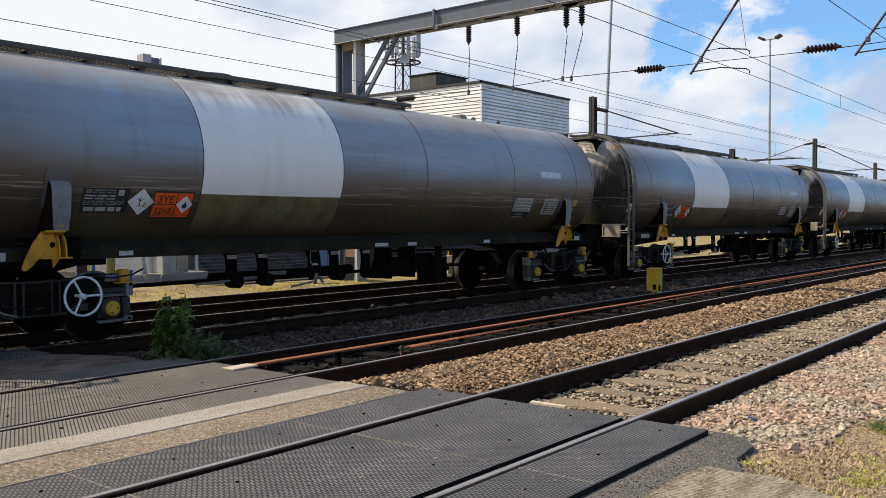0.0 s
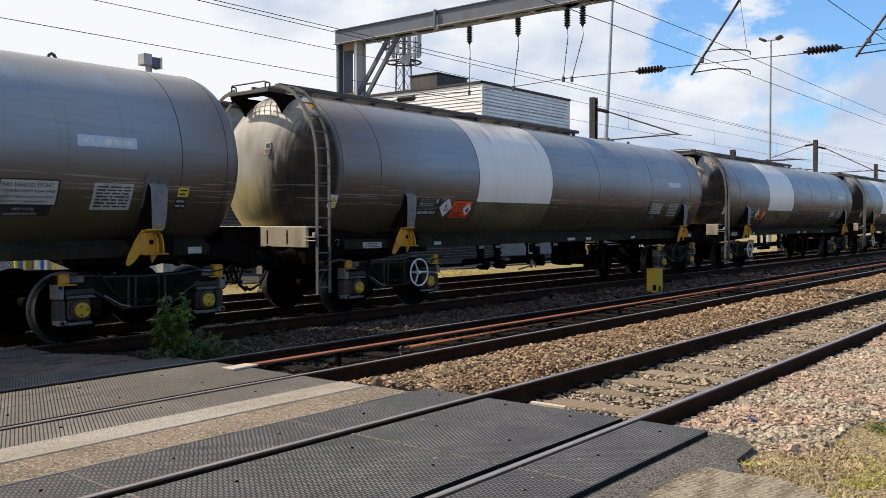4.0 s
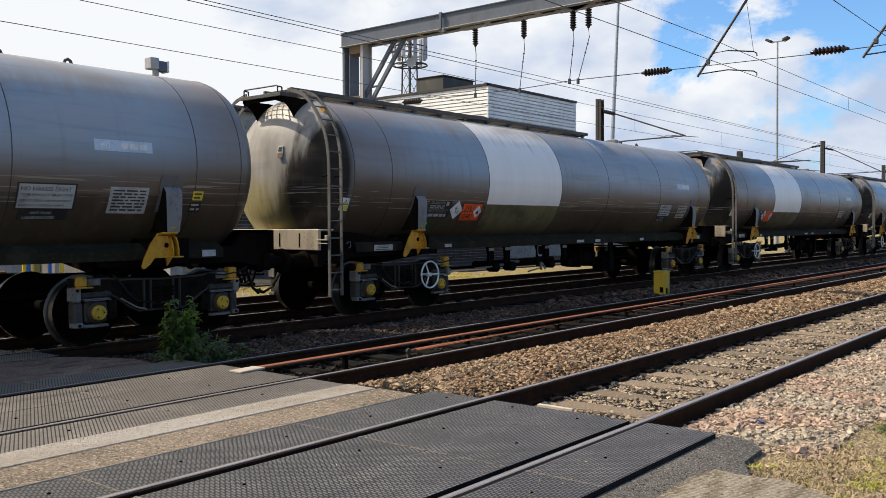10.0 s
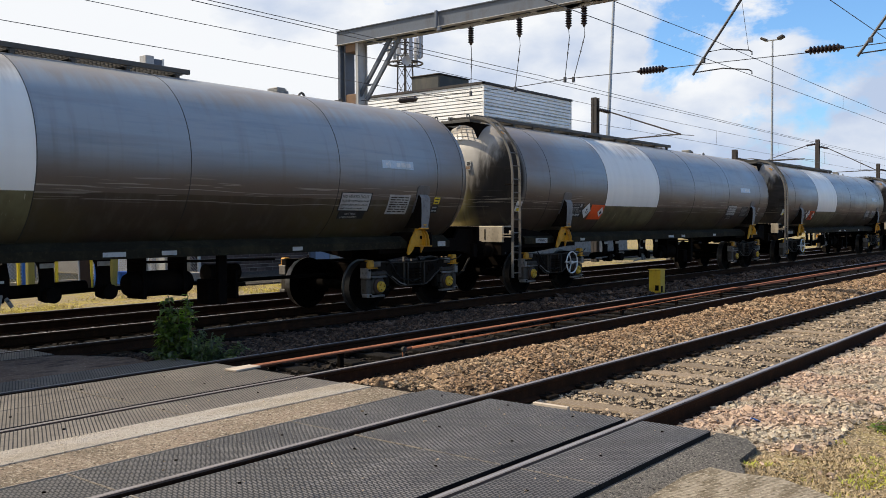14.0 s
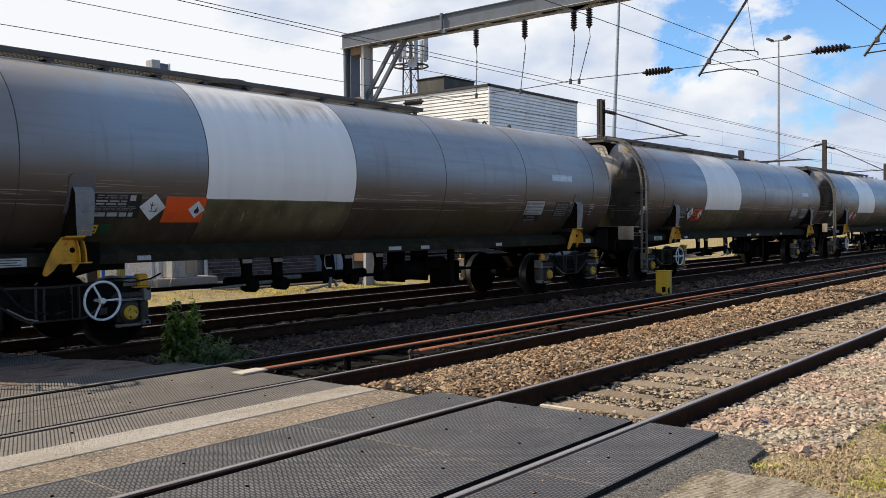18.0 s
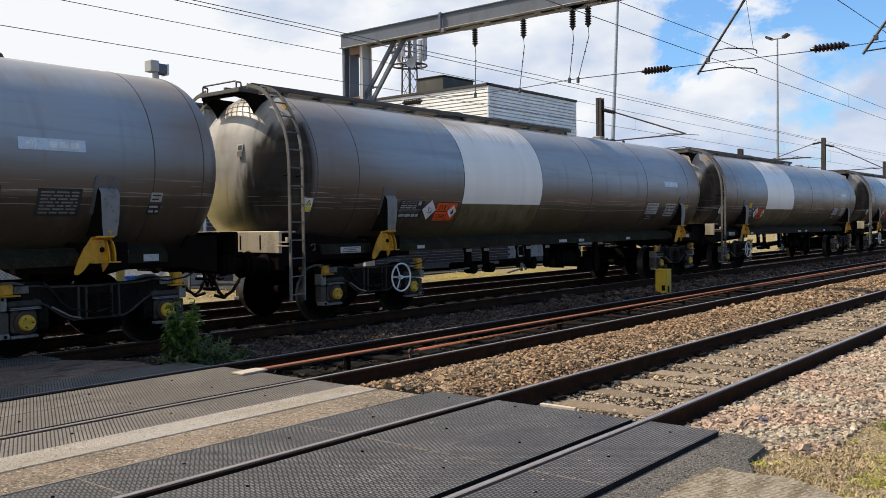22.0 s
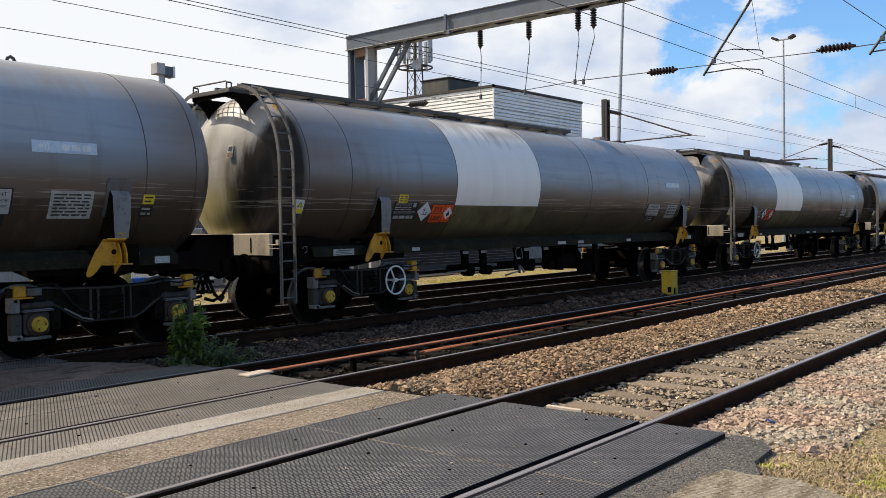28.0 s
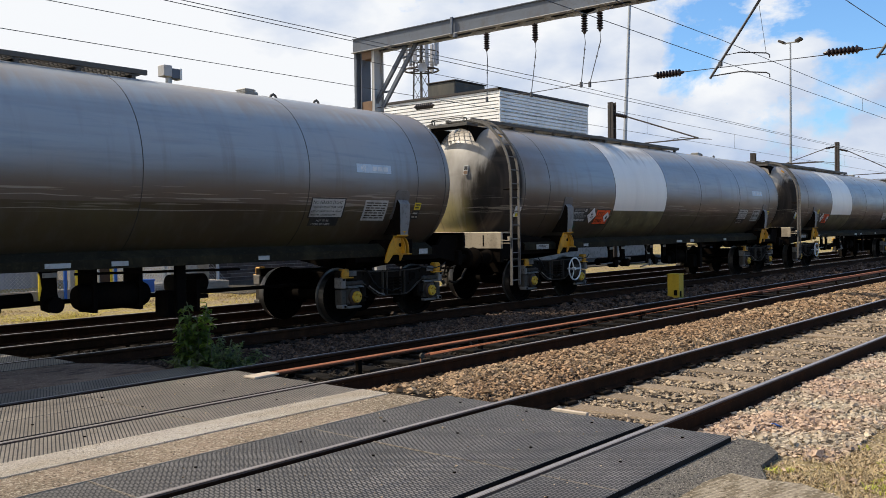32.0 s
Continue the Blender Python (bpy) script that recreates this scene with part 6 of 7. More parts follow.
def yellow_cabinet():
    c = thing("trackside_box", "small yellow trackside box on the ballast", "box", pose(18.75, 5.72, -0.13, 0, 0, 3))
    part("body", slab(-0.14, 0.14, -0.14, 0.14, 0.0, 0.56, 0.015), M["yellow_box"], c)
    part("lid", slab(-0.15, 0.15, -0.15, 0.15, 0.56, 0.585, 0.008), M["yellow_box"], c)
    bm = box(bmesh.new(), -0.155, -0.14, -0.1, -0.02, 0.1, 0.22)
    box(bm, -0.10, -0.02, -0.15, -0.142, 0.06, 0.2)
    loose("stain_plate", bm, M["black"], c)
    bm = path(bmesh.new(), [(-0.1, -0.1, 0.05), (-0.5, -0.25, 0.02), (-1.4, -0.1, 0.03), (-2.3, 0.2, 0.02), (-2.9, 0.15, 0.04)], 0.018, 6)
    part("cable", bm, M["rubber"], c, "", True)


yellow_cabinet()

M["leaf"] = material("green leaf", (0.050, 0.080, 0.028), 0.55, 0, [(6, (1, 1, 1), (0.085, 0.115, 0.035), 0.45, 0.7)], 0, 1, vary=0, island=0.5)
M["leaf_grey"] = material("grey-green leaf", (0.045, 0.066, 0.042), 0.6, 0, [(6, (1, 1, 1), (0.085, 0.105, 0.07), 0.45, 0.7)], 0, 1, island=0.5)


def thin(m, share):
    """Lets light through the leaves."""
    nt = m.node_tree
    b = nt.nodes["Principled BSDF"]
    tr = nt.nodes.new("ShaderNodeBsdfTranslucent")
    boost = nt.nodes.new("ShaderNodeVectorMath")
    boost.operation = "MULTIPLY"
    boost.inputs[1].default_value = (5.2, 5.4, 1.2)
    nt.links.new(b.inputs["Base Color"].links[0].from_socket, boost.inputs[0])
    nt.links.new(boost.outputs[0], tr.inputs[0])
    mix = nt.nodes.new("ShaderNodeMixShader")
    mix.inputs[0].default_value = share
    nt.links.new(b.outputs[0], mix.inputs[1])
    nt.links.new(tr.outputs[0], mix.inputs[2])
    nt.links.new(mix.outputs[0], nt.nodes["Material Output"].inputs[0])


thin(M["leaf"], 0.5)
thin(M["leaf_grey"], 0.4)
M["stem"] = material("green stem", (0.10, 0.12, 0.05), 0.7, 0, [(8, (1, 1, 1), (0.06, 0.05, 0.03), 0.5, 0.7)])


def leaf(bm, base, way, length, width, droop):
    """A narrow folded leaf that arches over."""
    side = way.cross(Vector((0, 0, 1)))
    side = side.normalized() if side.length > 1e-3 else Vector((1, 0, 0))
    rows = []
    for t, w in ((0.0, 0.15), (0.3, 0.9), (0.6, 1.0), (1.0, 0.03)):
        p = base + way * (length * t) + Vector((0, 0, -droop * length * t * t))
        rows.append((bm.verts.new(p - side * width * w * 0.5 + Vector((0, 0, 0.15 * width * w))), bm.verts.new(p), bm.verts.new(p + side * width * w * 0.5 + Vector((0, 0, 0.15 * width * w)))))
    for a, b in zip(rows, rows[1:]):
        bm.faces.new((a[0], a[1], b[1], b[0]))
        bm.faces.new((a[1], a[2], b[2], b[1]))


def weed():
    rng = random.Random(12)
    pl = thing("weed", "bushy green weed growing out of the ballast", "plant", pose(6.08, 5.78, -0.13))
    stems, leaves, low = bmesh.new(), bmesh.new(), bmesh.new()
    for k in range(85):
        tall = k < 20
        a, r = rng.uniform(0, math.tau), rng.uniform(0.0, 0.17 if tall else 0.46)
        foot = Vector((r * math.cos(a) + (0 if tall else 0.12), r * math.sin(a) * 0.8 - (0 if tall else 0.12), 0))
        h = rng.uniform(0.80, 0.96) - 2.6 * r if tall else rng.uniform(0.12, 0.36) * (1.25 - 1.2 * r)
        lean = Vector((math.cos(a), math.sin(a), 0)) * (rng.uniform(0.02, 0.15) if tall else rng.uniform(0.05, 0.28))
        pts = [foot, foot + Vector((0, 0, h * 0.5)) + lean * 0.3, foot + Vector((0, 0, h)) + lean]
        path(stems, pts, 0.006, 4)
        n = 38 if tall else 24
        for i in range(n):
            t = rng.uniform(0.12, 1.0)
            p = pts[0].lerp(pts[1], t * 2) if t < 0.5 else pts[1].lerp(pts[2], t * 2 - 1)
            b = rng.uniform(0, math.tau)
            way = Vector((math.cos(b), math.sin(b), rng.uniform(0.0, 0.9))).normalized()
            leaf(leaves if tall else low, p, way, rng.uniform(0.08, 0.17) * (1.2 - 0.55 * t if tall else 0.66), rng.uniform(0.038, 0.07) * (1 if tall else 0.62), rng.uniform(0.2, 0.9))
    part("stalk", stems, M["stem"], pl)
    lv = part("leaves", leaves, M["leaf"], pl, "narrow green leaves")
    lv["kind"] = "stuff"
    lo = part("undergrowth", low, M["leaf_grey"], pl, "low grey-green leaves")
    lo["kind"] = "stuff"


weed()

# ---------------------------------------------------------------- overhead line
GX = 18.0   # the portal stands here


def insulator(bm, a, b, r=0.075, sheds=7):
    """A string of ribbed discs from a to b."""
    a, b = Vector(a), Vector(b)
    d = b - a
    q = d.to_track_quat("X", "Z").to_matrix().to_4x4()
    n, L = sheds, d.length
    prof = [(0, 0.02), (0.06 * L, 0.035)]
    for k in range(n):
        x0 = L * (0.1 + 0.8 * k / n)
        x1 = L * (0.1 + 0.8 * (k + 1) / n)
        prof += [(x0, r * 0.5), (x0 + (x1 - x0) * 0.4, r), (x0 + (x1 - x0) * 0.6, r), (x1, r * 0.5)]
    prof += [(0.94 * L, 0.035), (L, 0.02)]
    lathe(bm, prof, 14, Matrix.Translation(a) @ q)
    return bm


def portal():
    g = thing("overhead_gantry", "grey steel overhead line gantry with hanging insulators", "gantry", pose(GX, 0, -0.05))
    # column of two channels with battens
    for i, y in enumerate((14.98, 14.36)):
        bm = bmesh.new()
        box(bm, -0.19, 0.19, y - 0.012, y + 0.012, -0.2, 6.72)
        for x in (-0.19, 0.178):
            box(bm, x, x + 0.012, y - 0.09 if i else y - 0.0, y + 0.0 if i else y + 0.09, -0.2, 6.72)
        if i == 0:
            box(bm, -0.19, 0.19, y - 0.20, y - 0.18, -0.2, 6.72)
            box(bm, -0.006, 0.006, y - 0.18, y - 0.012, -0.2, 6.72)
        part("column_channel", bm, M["gantry"] if i == 0 else M["gantry_pale"], g)
    for z in (0.6, 2.2, 3.8, 4.95, 6.42):
        part("batten", slab(-0.17, 0.17, 14.37, 14.8, z, z + 0.28, 0.005), M["gantry_rust"], g, "rust-stained batten plate")
    # boom
    bm = bmesh.new()
    for x in (-0.20, 0.185):
        box(bm, x, x + 0.015, -8.2, 15.1, 6.66, 7.03)
    box(bm, -0.24, 0.24, -8.2, 15.1, 7.03, 7.05)
    loose("boom", bm, M["gantry"], g, "long grey box boom")
    bm = bmesh.new()
    for x0, x1 in ((-0.28, -0.10), (0.10, 0.28)):
        box(bm, x0, x1, -8.2, 15.1, 6.64, 6.656)
    k = -8.0
    while k < 15:
        box(bm, -0.1, 0.1, k, k + 0.14, 6.645, 6.657)
        k += 0.75
    loose("lower_flange", bm, M["gantry_pale"], g, "pale lower flange with lacing")
    # knee braces
    for y0, y1 in ((14.50, 13.22), (14.12, 12.86)):
        bm = bmesh.new()
        d = Vector((0, y1 - y0, 6.64 - 5.05))
        m = Matrix.Translation((0, y0, 5.05)) @ d.to_track_quat("Z", "Y").to_matrix().to_4x4()
        box(bm, -0.04, 0.04, -0.05, 0.05, 0, d.length, 0, m)
        part("knee_brace", bm, M["gantry"], g)
    bm = bmesh.new()
    for t in (0.25, 0.8):
        y0, y1, z = 14.50 + (13.22 - 14.50) * t, 14.12 + (12.86 - 14.12) * t, 5.05 + 1.59 * t
        rod(bm, (0, y0, z), (0, y1, z + 0.02), 0.03, 6)
    loose("brace_tie", bm, M["gantry"], g)
    bm = bmesh.new()
    box(bm, -0.30, -0.24, 11.34, 11.42, 6.62, 7.07, 0.01)
    box(bm, -0.34, -0.24, 11.20, 11.30, 6.52, 6.62, 0.01)
    loose("bracket", bm, M["gantry"], g)
    for y, zb, y2 in ((10.46, 4.89, 10.47), (8.98, 4.87, 9.11), (7.60, 4.95, 7.70), (7.19, 4.93, 7.47)):
        bm = bmesh.new()
        extrude_yz(bm, [(y + 0.5, 6.64), (y - 0.35, 6.64), (y - 0.30, 6.60), (y, 6.55), (y + 0.35, 6.56)], -0.03, 0.03)
        hg = part("hanger", bm, M["gantry_pale"], g)
        part("insulator", insulator(bmesh.new(), (0, y, 6.60), (0, y, 6.10), 0.078), M["insulator"], hg, "dark ribbed insulator", True)
        bm = path(bmesh.new(), [(0, y, 6.1), (0, y - 0.02, 5.9), (0, y2, zb)], 0.010, 5)
        for z in (5.75, 5.55):
            q = y - 0.02 + (y2 - y + 0.02) * (5.9 - z) / (5.9 - zb)
            rod(bm, (-0.012, q, z), (0.012, q, z), 0.02, 6)
        part("dropper", bm, M["wire"], hg)
        part("clamp", slab(-0.03, 0.03, y2 - 0.03, y2 + 0.03, zb - 0.08, zb + 0.05, 0.01), M["wire"], hg)
    # the second column stands behind the camera's side of the line
    bm = bmesh.new()
    box(bm, -0.19, 0.19, -8.2, -8.15, -0.2, 6.64)
    box(bm, -0.19, 0.19, -7.6, -7.55, -0.2, 6.64)
    loose("column", bm, M["gantry"], g)


M["gantry_pale"] = paint("pale weathered steel", (0.42, 0.42, 0.42), 0.6, (0.22, 0.19, 0.16), 0.5)
portal()


def wire(name, label, pts, r=0.009):
    w = thing(name, label, "wire", None, "overhead wires")
    part("strand", path(bmesh.new(), pts, r, 5), M["wire"], w)
    return w


def catenary(y, contact, high, sag, xs=(-46, -14, 18, 50, 82, 114)):
    """A contact wire and the catenary wire that carries it, with droppers."""
    wire("contact_wire", "thin dark contact wire over the track", [(x, y, contact) for x in xs], 0.0068)
    pts = []
    for a, b in zip(xs, xs[1:]):
        for k in range(12):
            u = k / 12
            pts.append((a + (b - a) * u, y, high - sag * 4 * u * (1 - u)))
    pts.append((xs[-1], y, high))
    w = wire("catenary_wire", "thin dark catenary wire over the track", pts, 0.0068)
    for p in pts[14:50]:
        if pts.index(p) % 3 == 1:
            if p[0] > 24:
                part("dropper", rod(bmesh.new(), p, (p[0], y, contact), 0.004, 4), M["wire"], w)


catenary(0.75, 4.87, 5.65, 0.35)
catenary(4.28, 4.97, 5.42, 0.08)
catenary(8.40, 4.95, 5.06, 0.06)
catenary(11.40, 4.83, 5.47, 0.05)


def cross_span():
    c = thing("cross_span_wire", "cross-track registration wire with ribbed insulators", "wire")
    part("strand", path(bmesh.new(), [(GX, 14.4, 5.0), (GX, 10.47, 4.86), (GX, 9.11, 4.85), (GX, 7.6, 4.9), (GX, 5.46, 4.87), (GX, 1.87, 4.83), (GX, -3, 4.9), (GX, -8, 5.1)], 0.010, 5), M["wire"], c)
    for y in (12.6, 5.5, 1.9, -1.8):
        part("insulator", insulator(bmesh.new(), (GX, y + 0.36, 4.868), (GX, y - 0.36, 4.862), 0.08, 8), M["insulator"], c, "dark ribbed insulator", True)


cross_span()


def registration(y):
    """A sloping tube with two steady arms that hold the wires over a track."""
    r = thing("registration_arm", "sloping steel tube with arms that hold the wires", "overhead line fitting", None, "registration arms")
    part("tube", rod(bmesh.new(), (GX, y + 0.32, 4.65), (GX, y - 1.1, 6.62), 0.028, 8), M["wire"], r)
    for z, yy in ((5.10, 0.0), (4.70, 0.26)):
        bm = path(bmesh.new(), [(GX, y + yy, z), (GX + 0.1, y - 0.3, z + 0.04), (GX + 0.2, y - 0.8, z - 0.03), (GX + 0.22, y - 0.86, z - 0.07), (GX + 0.22, y - 0.86, z - 0.13)], 0.014, 6)
        part("steady_arm", bm, M["wire"], r)
    part("stay", rod(bmesh.new(), (GX, y - 0.72, 6.08), (GX + 0.2, y - 0.8, 5.06), 0.006, 4), M["wire"], r)
    part("pivot", slab(GX - 0.03, GX + 0.03, y + 0.05, y + 0.13, 4.88, 4.98, 0.01), M["wire"], r)


registration(4.24)
registration(0.98)


def mast(x, y, top, arm_y, arm_z, both=False):
    m = thing("overhead_mast", "dark steel overhead line mast with arms and insulators", "mast", pose(x, y, -0.2), "line of masts")
    bm = box(bmesh.new(), -0.13, 0.13, -0.012, 0.012, 0, top)
    box(bm, -0.13, -0.115, -0.13, 0.13, 0, top)
    box(bm, 0.115, 0.13, -0.13, 0.13, 0, top)
    loose("column", bm, M["mast"], m)
    bm = bmesh.new()
    d = arm_y - y
    part("insulator", insulator(bmesh.new(), (0, -0.12, top - 0.5), (0, -0.75, top - 0.68), 0.085, 6), M["insulator"], m, "dark ribbed insulator", True)
    part("top_tube", rod(bmesh.new(), (0, -0.75, top - 0.68), (0, d, arm_z + 0.2), 0.03, 7), M["mast"], m)
    part("insulator", insulator(bmesh.new(), (0, -0.12, arm_z + 0.15), (0, -0.75, arm_z + 0.15), 0.085, 6), M["insulator"], m, "", True)
    part("lower_tube", rod(bmesh.new(), (0, -0.75, arm_z + 0.15), (0, d, arm_z + 0.2), 0.028, 7), M["mast"], m)
    part("steady_arm", path(bmesh.new(), [(0, d * 0.7, arm_z + 0.2), (0.05, d * 0.8, arm_z + 0.28), (0.1, d - 0.5, arm_z + 0.12)], 0.014, 6), M["mast"], m)
    if both:
        part("insulator", insulator(bmesh.new(), (0, 0.12, top - 0.3), (0, 0.8, top - 0.4), 0.085, 6), M["insulator"], m, "", True)
        part("back_tube", rod(bmesh.new(), (0, 0.8, top - 0.4), (0, 4.5, arm_z + 0.9), 0.028, 7), M["mast"], m)
        part("back_tube", rod(bmesh.new(), (0, 0.1, arm_z + 0.4), (0, 4.5, arm_z + 0.9), 0.028, 7), M["mast"], m)


M["mast"] = paint("dark weathered steel", (0.045, 0.04, 0.038), 0.7, (0.09, 0.06, 0.04), 0.6)
mast(33.0, 15.2, 6.98, 11.4, 5.0)
mast(49.0, 15.2, 5.8, 11.4, 4.9)
mast(64.8, 15.2, 7.5, 11.4, 5.0, True)
mast(82.5, 15.2, 6.7, 11.4, 5.0)
mast(100.0, 15.2, 7.0, 11.4, 5.0)


def yard_light(x, y, h, lean, head):
    p = thing("yard_light", "tall thin steel yard lighting column", "street lamp", pose(x, y, -0.2, 0, lean, 0), "yard lights")
    part("column", rod(bmesh.new(), (0, 0, 0), (0, 0, h), 0.11, 10, 0, 0.055), M["galv"], p, "", True)
    part("base_sleeve", rod(bmesh.new(), (0, 0, 0), (0, 0, 1.2), 0.15, 10), M["galv"], p)
    if head:
        part("crossbar", slab(-0.08, 0.08, -0.55, 0.55, h, h + 0.07, 0.01), M["galv"], p)
        for s in (-1, 1):
            bm = box(bmesh.new(), -0.28, 0.28, -0.22, 0.22, -0.05, 0.12, 0.03, Matrix.Translation((0, s * 0.6, h + 0.12)) @ Matrix.Rotation(radians(25 * s), 4, "X"))
            part("flood_lamp", bm, M["mast"], p, "dark flood lamp")


yard_light(63.7, 18.0, 14.6, 0, True)
yard_light(35.12, 16.0, 13.5, 5.0, False)


def cowl():
    """A pale steel cowl on a flue behind the line; its top shows over the train."""
    c = thing("flue_stack", "pale steel flue with a boxed cowl", "flue", pose(14.3, 19.0, -0.2))
    part("flue", rod(bmesh.new(), (0, 0, 0), (0, 0, 6.15), 0.09, 12), M["galv"], c, "", True)
    part("foot", slab(-0.25, 0.25, -0.25, 0.25, 0, 0.25, 0.02), M["concrete"], c)
    bm = slab(-0.25, 0.02, -0.16, 0.16, 6.15, 6.47, 0.015)
    part("cowl", bm, M["gantry_pale"], c, "pale boxed cowl")
    part("cowl_side", slab(0.02, 0.30, -0.14, 0.14, 6.12, 6.40, 0.01), M["gantry"], c)
    part("cowl_edge", slab(0.28, 0.34, -0.16, 0.16, 6.10, 6.42, 0.005), M["white"], c)


cowl()

# ---------------------------------------------------------------- buildings behind the line
M["clad"] = material("white corrugated cladding", (0.82, 0.81, 0.78), 0.5, 0, [(0.7, (1, 1, 0.3), (0.66, 0.65, 0.62), 0.45, 0.7), (9, (1, 1, 0.4), (0.46, 0.44, 0.40), 0.55, 0.85)], 0.03, 20)
M["roof"] = material("dark roof felt", (0.06, 0.06, 0.06), 0.9, 0, [(2, (1, 1, 1), (0.10, 0.10, 0.09), 0.45, 0.7)], 0.2, 30)
M["tarp"] = material("dark tarpaulin", (0.06, 0.06, 0.055), 0.8, 0, [(1.5, (1, 1, 0.3), (0.11, 0.10, 0.08), 0.45, 0.7)], 0.3, 6)
M["brick"] = material("dark sooty brick", (0.10, 0.075, 0.065), 0.9, 0, [(3, (1, 1, 1), (0.06, 0.05, 0.045), 0.45, 0.7), (30, (1, 1, 1), (0.14, 0.11, 0.09), 0.5, 0.8)], 0.3, 40, vary=0.35)
M["mortar"] = material("pale mortar", (0.36, 0.34, 0.30), 0.95, 0, [(6, (1, 1, 1), (0.2, 0.19, 0.17), 0.45, 0.7)], 0.3, 60)
M["shed"] = material("blue-grey corrugated sheet", (0.22, 0.25, 0.30), 0.6, 0, [(0.8, (1, 1, 0.2), (0.15, 0.17, 0.2), 0.45, 0.7), (8, (1, 1, 0.3), (0.3, 0.31, 0.32), 0.55, 0.8)], 0.05, 20)


def ribbed(x0, y0, x1, y1, z0, z1, pitch, depth, level, out):
    """A wall of folded sheet with ribs that run level or upright; out: which way it bulges."""
    bm = bmesh.new()
    a, b = Vector((x0, y0, 0)), Vector((x1, y1, 0))
    o = Vector(out) * depth
    if level:
        n = max(2, int((z1 - z0) / pitch))
        rows = []
        for k in range(n):
            z = z0 + (z1 - z0) * k / n
            h = (z1 - z0) / n
            rows += [(z, -1.2), (z + h * 0.12, 1), (z + h * 0.9, 0.5)]
        rows.append((z1, 0))
        vs = [[bm.verts.new(p + o * w + Vector((0, 0, z))) for p in (a, b)] for z, w in rows]
    else:
        n = max(2, int((b - a).length / pitch))
        cols = []
        for k in range(n):
            cols += [(k / n, 0), ((k + 0.2) / n, 1), ((k + 0.6) / n, 1), ((k + 0.8) / n, 0)]
        vs = [[bm.verts.new(a.lerp(b, u) + o * w + Vector((0, 0, z))) for z in (z0, z1)] for u, w in cols]
    for p, q in zip(vs, vs[1:]):
        bm.faces.new((p[0], p[1], q[1], q[0]))
    back = Vector(out) * -0.12
    c = [bm.verts.new(q + back + Vector((0, 0, z))) for q, z in ((a, z0), (b, z0), (b, z1), (a, z1))]
    bm.faces.new(c)
    return bm


def depot():
    d = thing("depot_building", "brick building with a white clad roof block", "building", pose(0, 0, 0))
    bx0, bx1, by0, by1 = 32.5, 40.2, 20.65, 36.0
    part("core", slab(bx0 + 0.1, bx1 - 0.1, by0 + 0.1, by1 - 0.1, 5.3, 7.9), M["roof"], d)
    part("cladding", ribbed(bx0, by0, bx1, by0, 6.1, 7.86, 0.15, 0.035, True, (0, -1, 0)), M["clad"], d, "white ribbed cladding")
    part("cladding", ribbed(bx0, by1, bx0, by0, 6.1, 7.86, 0.15, 0.035, True, (-1, 0, 0)), M["clad"], d, "white ribbed cladding")
    bm = bmesh.new()
    box(bm, bx0 - 0.08, bx1 + 0.08, by0 - 0.08, by0 + 0.02, 7.86, 7.97)
    box(bm, bx0 - 0.08, bx0 + 0.02, by0 - 0.08, by1, 7.86, 7.97)
    loose("roof_edge", bm, M["mast"], d, "dark roof edge")
    bm = box(bmesh.new(), bx0 - 0.045, bx0 + 0.03, by0 - 0.045, by0 + 0.03, 6.1, 7.86)
    box(bm, bx1 - 0.03, bx1 + 0.045, by0 - 0.045, by0 + 0.03, 6.1, 7.86)
    loose("corner_trim", bm, M["clad"], d)
    part("roof_plinth", slab(bx0 - 0.02, bx1, by0 - 0.02, by1, 5.5, 6.1), M["roof"], d)
    # plant box under dark sheeting on the roof
    bm = slab(33.55, 36.0, 24.1, 25.9, 7.97, 8.82, 0.05)
    part("plant_box", bm, M["tarp"], d, "plant box under dark sheeting")
    part("plant_lid", slab(33.5, 36.05, 24.05, 25.95, 8.82, 8.88, 0.02), M["mast"], d)
    # low brick range
    part("low_wall", slab(15.45, 46.8, 20.72, 36, -0.2, 5.35), M["mortar"], d, "mortar behind the bricks")
    part("low_roof", slab(15.3, 47.0, 20.5, 36.2, 5.35, 5.5, 0.02), M["roof"], d)
    part("door", slab(22.05, 22.74, 20.60, 20.70, -0.05, 2.1, 0.01), M["door_blue"], d, "faded blue door leaf")
    part("door", slab(22.78, 23.35, 20.60, 20.70, -0.05, 2.1, 0.01), M["label_white"], d, "pale grey door leaf")
    part("downpipe", rod(bmesh.new(), (17.02, 20.64, -0.1), (17.02, 20.64, 5.35), 0.055, 10), M["white"], d, "pale rain downpipe", True)
    bm = bmesh.new()
    for z in (0.5, 2.3, 4.1):
        box(bm, 16.94, 17.10, 20.60, 20.71, z, z + 0.05, 0.005)
    loose("pipe_clip", bm, M["mast"], d)
    part("gravel_bed", slab(14.2, 46.8, 15.75, 20.62, -0.3, -0.085, 0.0), M["soil_gravel"], d, "strip of dark gravel by the wall")
    part("door_frame", slab(21.8, 23.4, 20.62, 20.70, -0.15, 2.2), M["gantry"], d)
    part("sill", slab(15.45, 46.8, 20.62, 20.72, -0.2, -0.06, 0.02), M["brick"], d)
    return d


